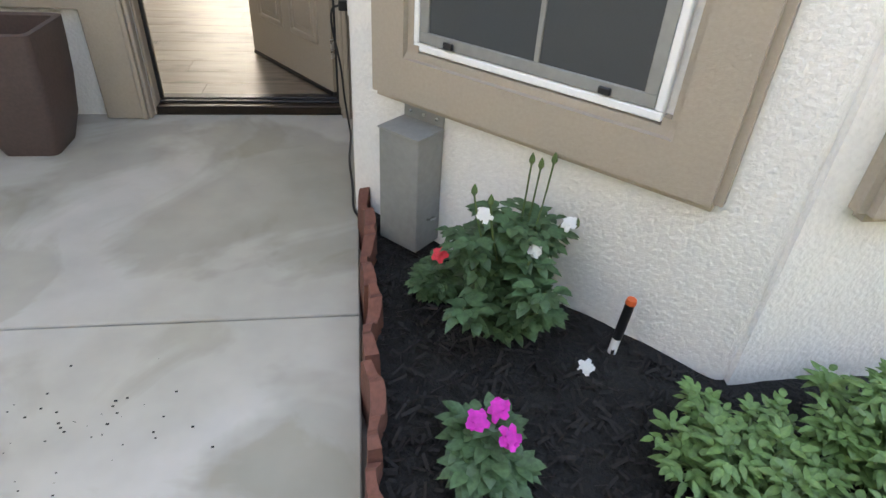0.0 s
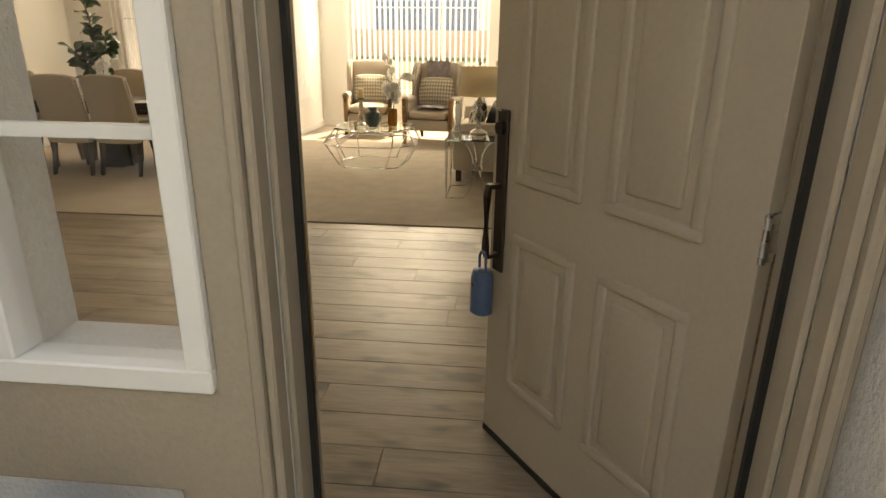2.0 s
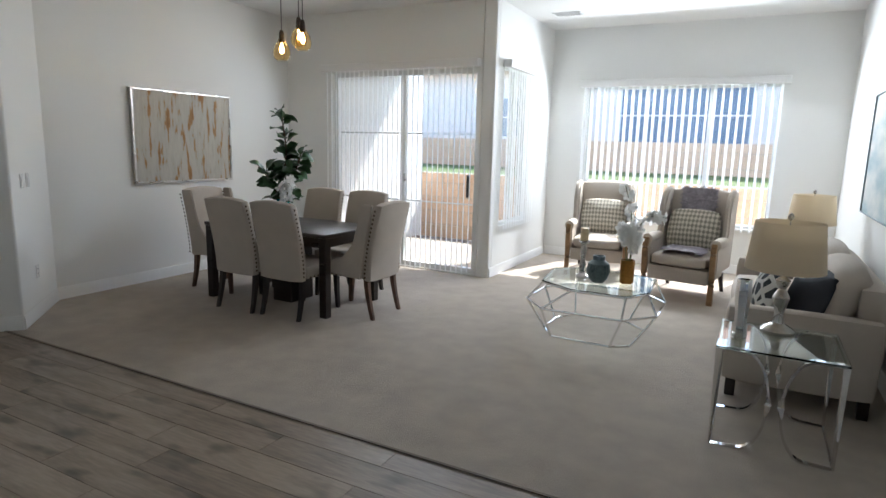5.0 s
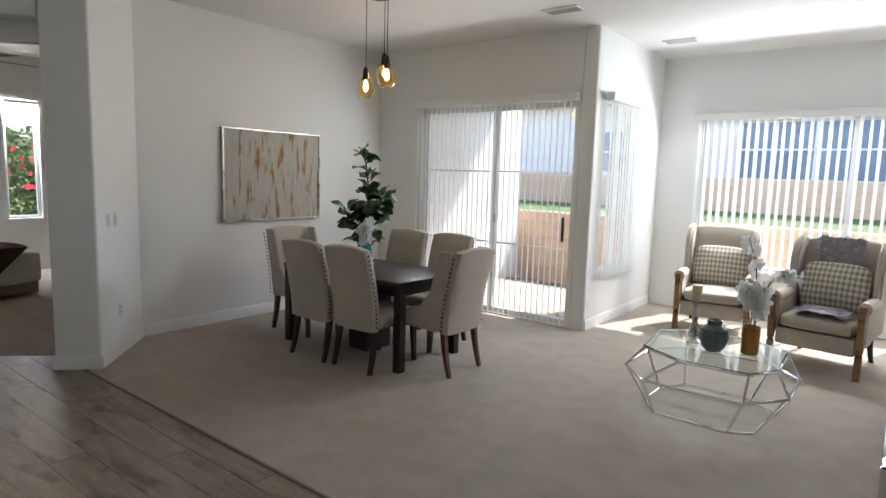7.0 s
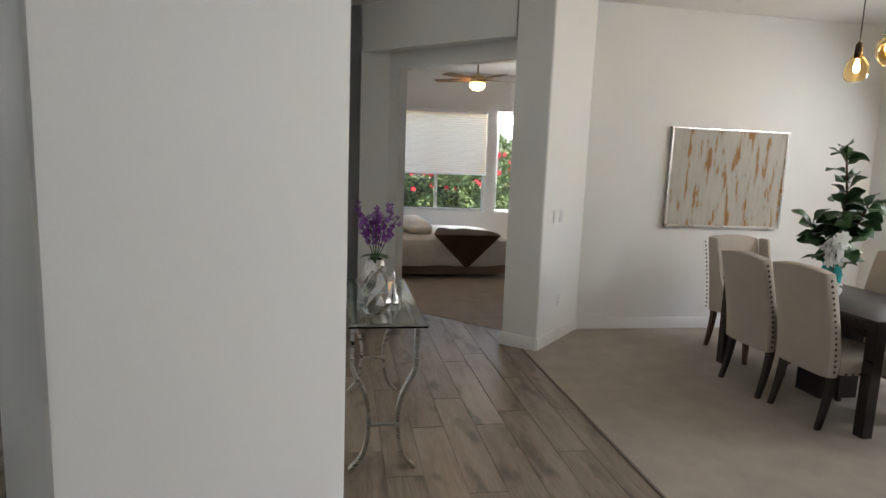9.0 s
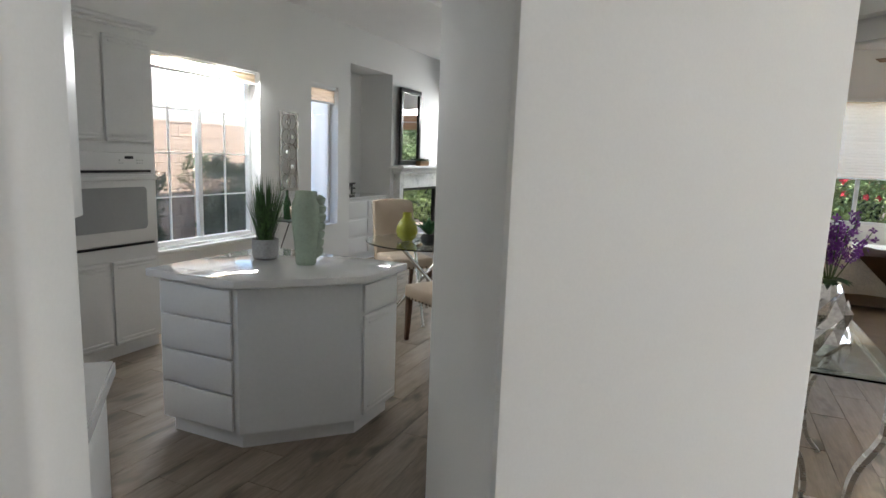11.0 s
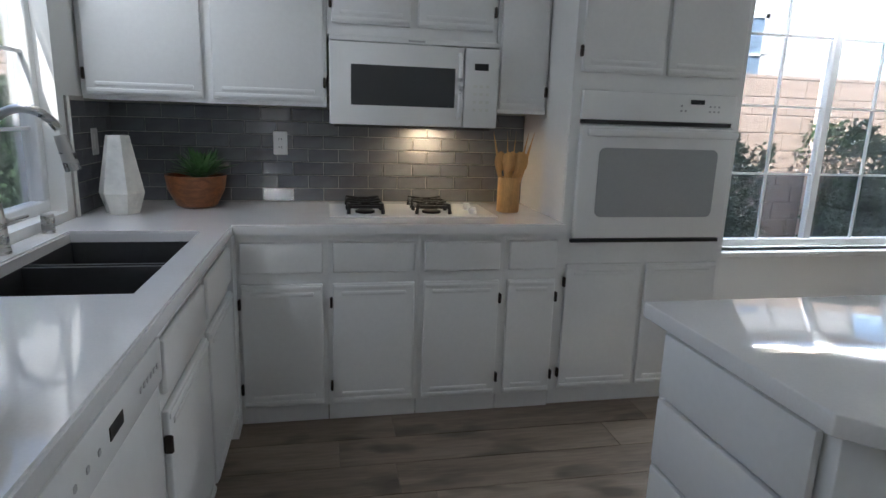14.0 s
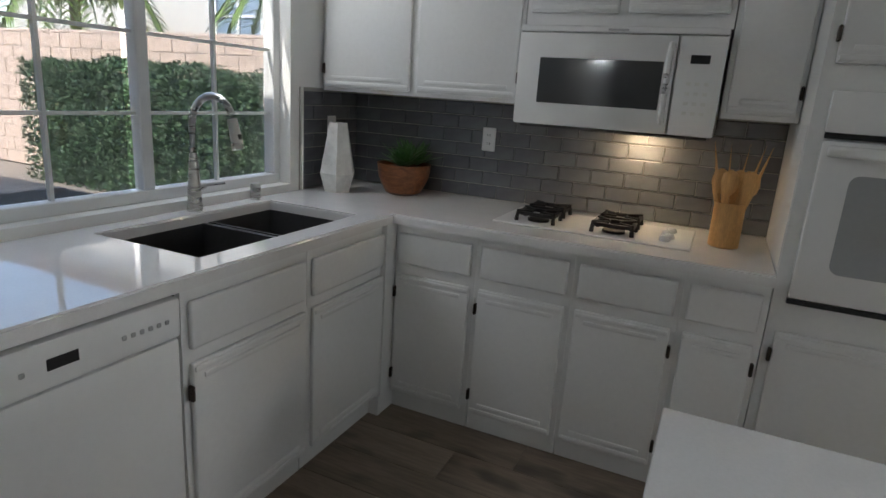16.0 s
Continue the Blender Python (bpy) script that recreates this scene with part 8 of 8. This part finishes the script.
house("side_house", pose(-13.0 + 3, -9.0, 0, 0, 0, 180) @ pose(-22, 0, 0), 24, 7, 5.2, M_sideh, "two-storey cream house beyond the side wall", [(6.2, 7.4, 1.9, 3.2), (9.6, 10.8, 1.9, 3.2), (13.2, 14.4, 1.9, 3.2), (17.0, 18.2, 1.9, 3.2), (20.5, 21.7, 1.9, 3.2)], 1.5, False)


def palm(m, seed):
    ob = thing("palm_tree", m, "palm tree with arching yellow-green fronds", "tree", "palms")
    rng = random.Random(seed)
    bm = BM()
    pts = [(0.02 * math.sin(i), 0, i * 0.22) for i in range(12)]
    pipe(bm, pts, 0.09, 10)
    part("trunk", bm, M_bark, ob)
    for k in range(16):
        a, e = k * 2.4, rng.uniform(0.1, 1.0)
        pts = curve_pts([(0, 0, 2.5), (0.5 * math.cos(a), 0.5 * math.sin(a), 2.5 + 0.5 * e), (1.0 * math.cos(a), 1.0 * math.sin(a), 2.45 + 0.3 * e), (1.4 * math.cos(a), 1.4 * math.sin(a), 1.95)], 6)
        bm = BM()
        pipe(bm, pts, 0.01, 5)
        for i, p in enumerate(pts[3:]):
            for s in (-1, 1):
                d = Vector((math.cos(a) + s * -math.sin(a) * 1.2, math.sin(a) + s * math.cos(a) * 1.2, -0.25))
                leafblade(bm, p, d, 0.42, 0.035, 0.5, 3)
                leafblade(bm, p + Vector((math.cos(a), math.sin(a), 0)) * 0.04, d, 0.38, 0.03, 0.6, 3)
        part("frond", bm, mat("palm_frond", (0.16, 0.24, 0.05), 0.5, var=0.3, scale=8) if k == 0 and seed == 1 else bpy.data.materials["palm_frond"], ob)
    return ob


palm(pose(0.9, -7.2, 0.1), 1)
palm(pose(2.2, -7.6, 0.3), 2)
palm(pose(7.5, -7.4, 0.2), 3)
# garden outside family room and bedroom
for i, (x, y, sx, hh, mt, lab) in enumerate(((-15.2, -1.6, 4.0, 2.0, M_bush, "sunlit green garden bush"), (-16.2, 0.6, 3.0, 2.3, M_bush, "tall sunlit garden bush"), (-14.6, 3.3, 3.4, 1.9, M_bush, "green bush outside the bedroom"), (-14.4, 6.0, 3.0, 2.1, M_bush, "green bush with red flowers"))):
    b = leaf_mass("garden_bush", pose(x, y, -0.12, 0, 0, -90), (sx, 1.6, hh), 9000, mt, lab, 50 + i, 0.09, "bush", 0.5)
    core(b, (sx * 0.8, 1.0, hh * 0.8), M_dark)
    if i == 3 or i == 2:
        bm = BM()
        rng = random.Random(i)
        for k in range(45):
            petals(bm, ((rng.random() - 0.5) * sx, 0.75 + 0.1 * rng.random(), hh * (0.6 + 0.4 * rng.random())), (0, 1, 0.3), 0.06, 5)
        o = part("flowers", bm, M_rpetal, b, "red flowers", 60)
        o["kind"] = "stuff"
fn = thing("iron_fence", pose(-17.5, -6, 0), "white iron fence behind the garden", "fence")
for z in (2.3, 3.4):
    bm = BM()
    box(bm, -0.02, 0.02, 0, 16, z, z + 0.05)
    part("rail", bm, M_white, fn)
pb = BM()
box(pb, -0.012, 0.012, -0.012, 0.012, 2.2, 3.5)
pm = finish(pb, "picket", M_white, 0)
for i in range(100):
    shared("picket", pm, fn, Matrix.Translation((0, 0.08 + i * 0.16, 0)))
bm = BM()
box(bm, -17.9, -17.2, -8, 12, -0.2, 2.25)
solid("garden_bank", bm, M_ground, "sunlit earth bank under the fence", "bank", "structure")
aw = thing("awning", pose(-11.4, -2.9, 0), "tan fabric patio awning", "awning")
bm = BM()
v = [bm.verts.new(p) for p in ((0, 0, 2.75), (0, 4.2, 2.75), (-2.0, 4.2, 2.30), (-2.0, 0, 2.30), (-2.0, 4.2, 2.12), (-2.0, 0, 2.12))]
bm.faces.new(v[:4]), bm.faces.new((v[3], v[2], v[4], v[5]))
part("cloth", bm, M_awning, aw)
bm = BM()
tube(bm, (-2.0, 0, 2.30), (-2.0, 4.2, 2.30), 0.02, None, 8)
part("front_bar", bm, M_white, aw)

# ---- floor planks ----
def planks(x0, x1, y0, y1, keep, limit, seed, w=0.2, ln=1.2):
    """Rows of planks along x; those that keep() accepts are parts, the rest one joined part."""
    rng = random.Random(seed)
    made, rest = 0, BM()
    cache = {}
    y = y0
    while y < y1 - 0.01:
        ya, yb = y, min(y + w, y1)
        x = x0 - rng.random() * ln
        while x < x1 - 0.01:
            xa, xb = max(x, x0), min(x + ln, x1)
            x += ln
            if xb - xa < 0.03:
                continue
            g = 0.0012
            if made < limit and keep((xa + xb) / 2, (ya + yb) / 2):
                key = (round(xb - xa, 3), round(yb - ya, 3))
                if key not in cache:
                    b = BM()
                    lx, ly = (xb - xa) / 2 - g, (yb - ya) / 2 - g
                    t = [(-lx, -ly), (lx, -ly), (lx, ly), (-lx, ly)]
                    lo = [b.verts.new((p, q, -0.008)) for p, q in t]
                    mi = [b.verts.new((p, q, -0.001)) for p, q in t]
                    hi = [b.verts.new((p * (1 - 0.0015 / lx), q * (1 - 0.0015 / ly), 0)) for p, q in t]
                    for c, d in ((lo, mi), (mi, hi)):
                        for i in range(4):
                            b.faces.new((c[i], c[(i + 1) % 4], d[(i + 1) % 4], d[i]))
                    b.faces.new(hi)
                    cache[key] = finish(b, "plank", M_plank, 0)
                shared("plank", cache[key], floor, Matrix.Translation(((xa + xb) / 2, (ya + yb) / 2, 0)))
                made += 1
            else:
                box(rest, xa + g, xb - g, ya + g, yb - g, -0.008, 0)
        y += w
    ob = part("plank_field", rest, M_plank, floor, "", 0)
    ob["kind"] = "stuff"


planks(-7.2, 1.9, 0.16, 3.534, lambda x, y: -5.2 < x < 1.2, 160, 3)
planks(-11.2, -1.44, -2.85, 0.16, lambda x, y: -5.6 < x < -1.9 and y > -2.3, 130, 5)


# ---- backsplash tiles ----
bm = BM()
box(bm, -3.497, -1.437, -2.846, -2.842, CT, 1.392)
bs = solid("backsplash", bm, M_tgrout, "grey glazed subway tile backsplash with pale grout", "backsplash", "structure")
tm = {}


def tile(w, h):
    k = (round(w, 3), round(h, 3))
    if k not in tm:
        b = BM()
        x, z, t = w / 2, h / 2, 0.0035
        q = [(-x, -z), (x, -z), (x, z), (-x, z)]
        lo = [b.verts.new((p, 0, r)) for p, r in q]
        mi = [b.verts.new((p, 0.005, r)) for p, r in q]
        hi = [b.verts.new((p * (1 - t / x), 0.007, r * (1 - t / z))) for p, r in q]
        for c, d in ((lo, mi), (mi, hi)):
            for i in range(4):
                b.faces.new((c[i], c[(i + 1) % 4], d[(i + 1) % 4], d[i]))
        b.faces.new(hi)
        tm[k] = finish(b, "tile", M_tile, 0)
    return tm[k]


TWD, TH = 0.152, 0.0665
def tiles(parent, base, length, z1):
    rng = random.Random(2)
    z, r = CT + 0.003, 0
    while z < z1 - 0.02:
        h = min(TH, z1 - z)
        x = -TWD / 2 * (r % 2)
        while x < length - 0.005:
            a, b = max(x, 0), min(x + TWD, length)
            if b - a > 0.02:
                shared("tile", tile(b - a - 0.003, h - 0.003), parent, base @ pose((a + b) / 2, 0, z + h / 2, rng.uniform(-0.6, 0.6), 0, rng.uniform(-0.5, 0.5)))
            x += TWD
        z, r = z + TH, r + 1


tiles(bs, pose(-3.497, -2.842, 0), 2.055, 1.392)
bm = BM()
box(bm, -1.443, -1.4365, -2.84, -2.36, CT, 1.40)
bs2 = solid("backsplash_side", bm, M_tgrout, "grey glazed subway tile on the side wall", "backsplash", "structure")
tiles(bs2, pose(-1.443, -2.835, 0, 0, 0, 90), 0.455, 1.40)
bm = BM()
box(bm, -1.452, -1.443, -2.376, -2.366, CT, 1.40)
solid("trim_tile_edge", bm, M_cream, "pale bullnose edge of the tiles", "trim", "structure")
bm = BM()
box(bm, -3.50, -3.4965, -2.84, -2.24, CT, 1.39)
solid("trim_filler", bm, M_cab, "white painted filler panel", "trim", "structure")
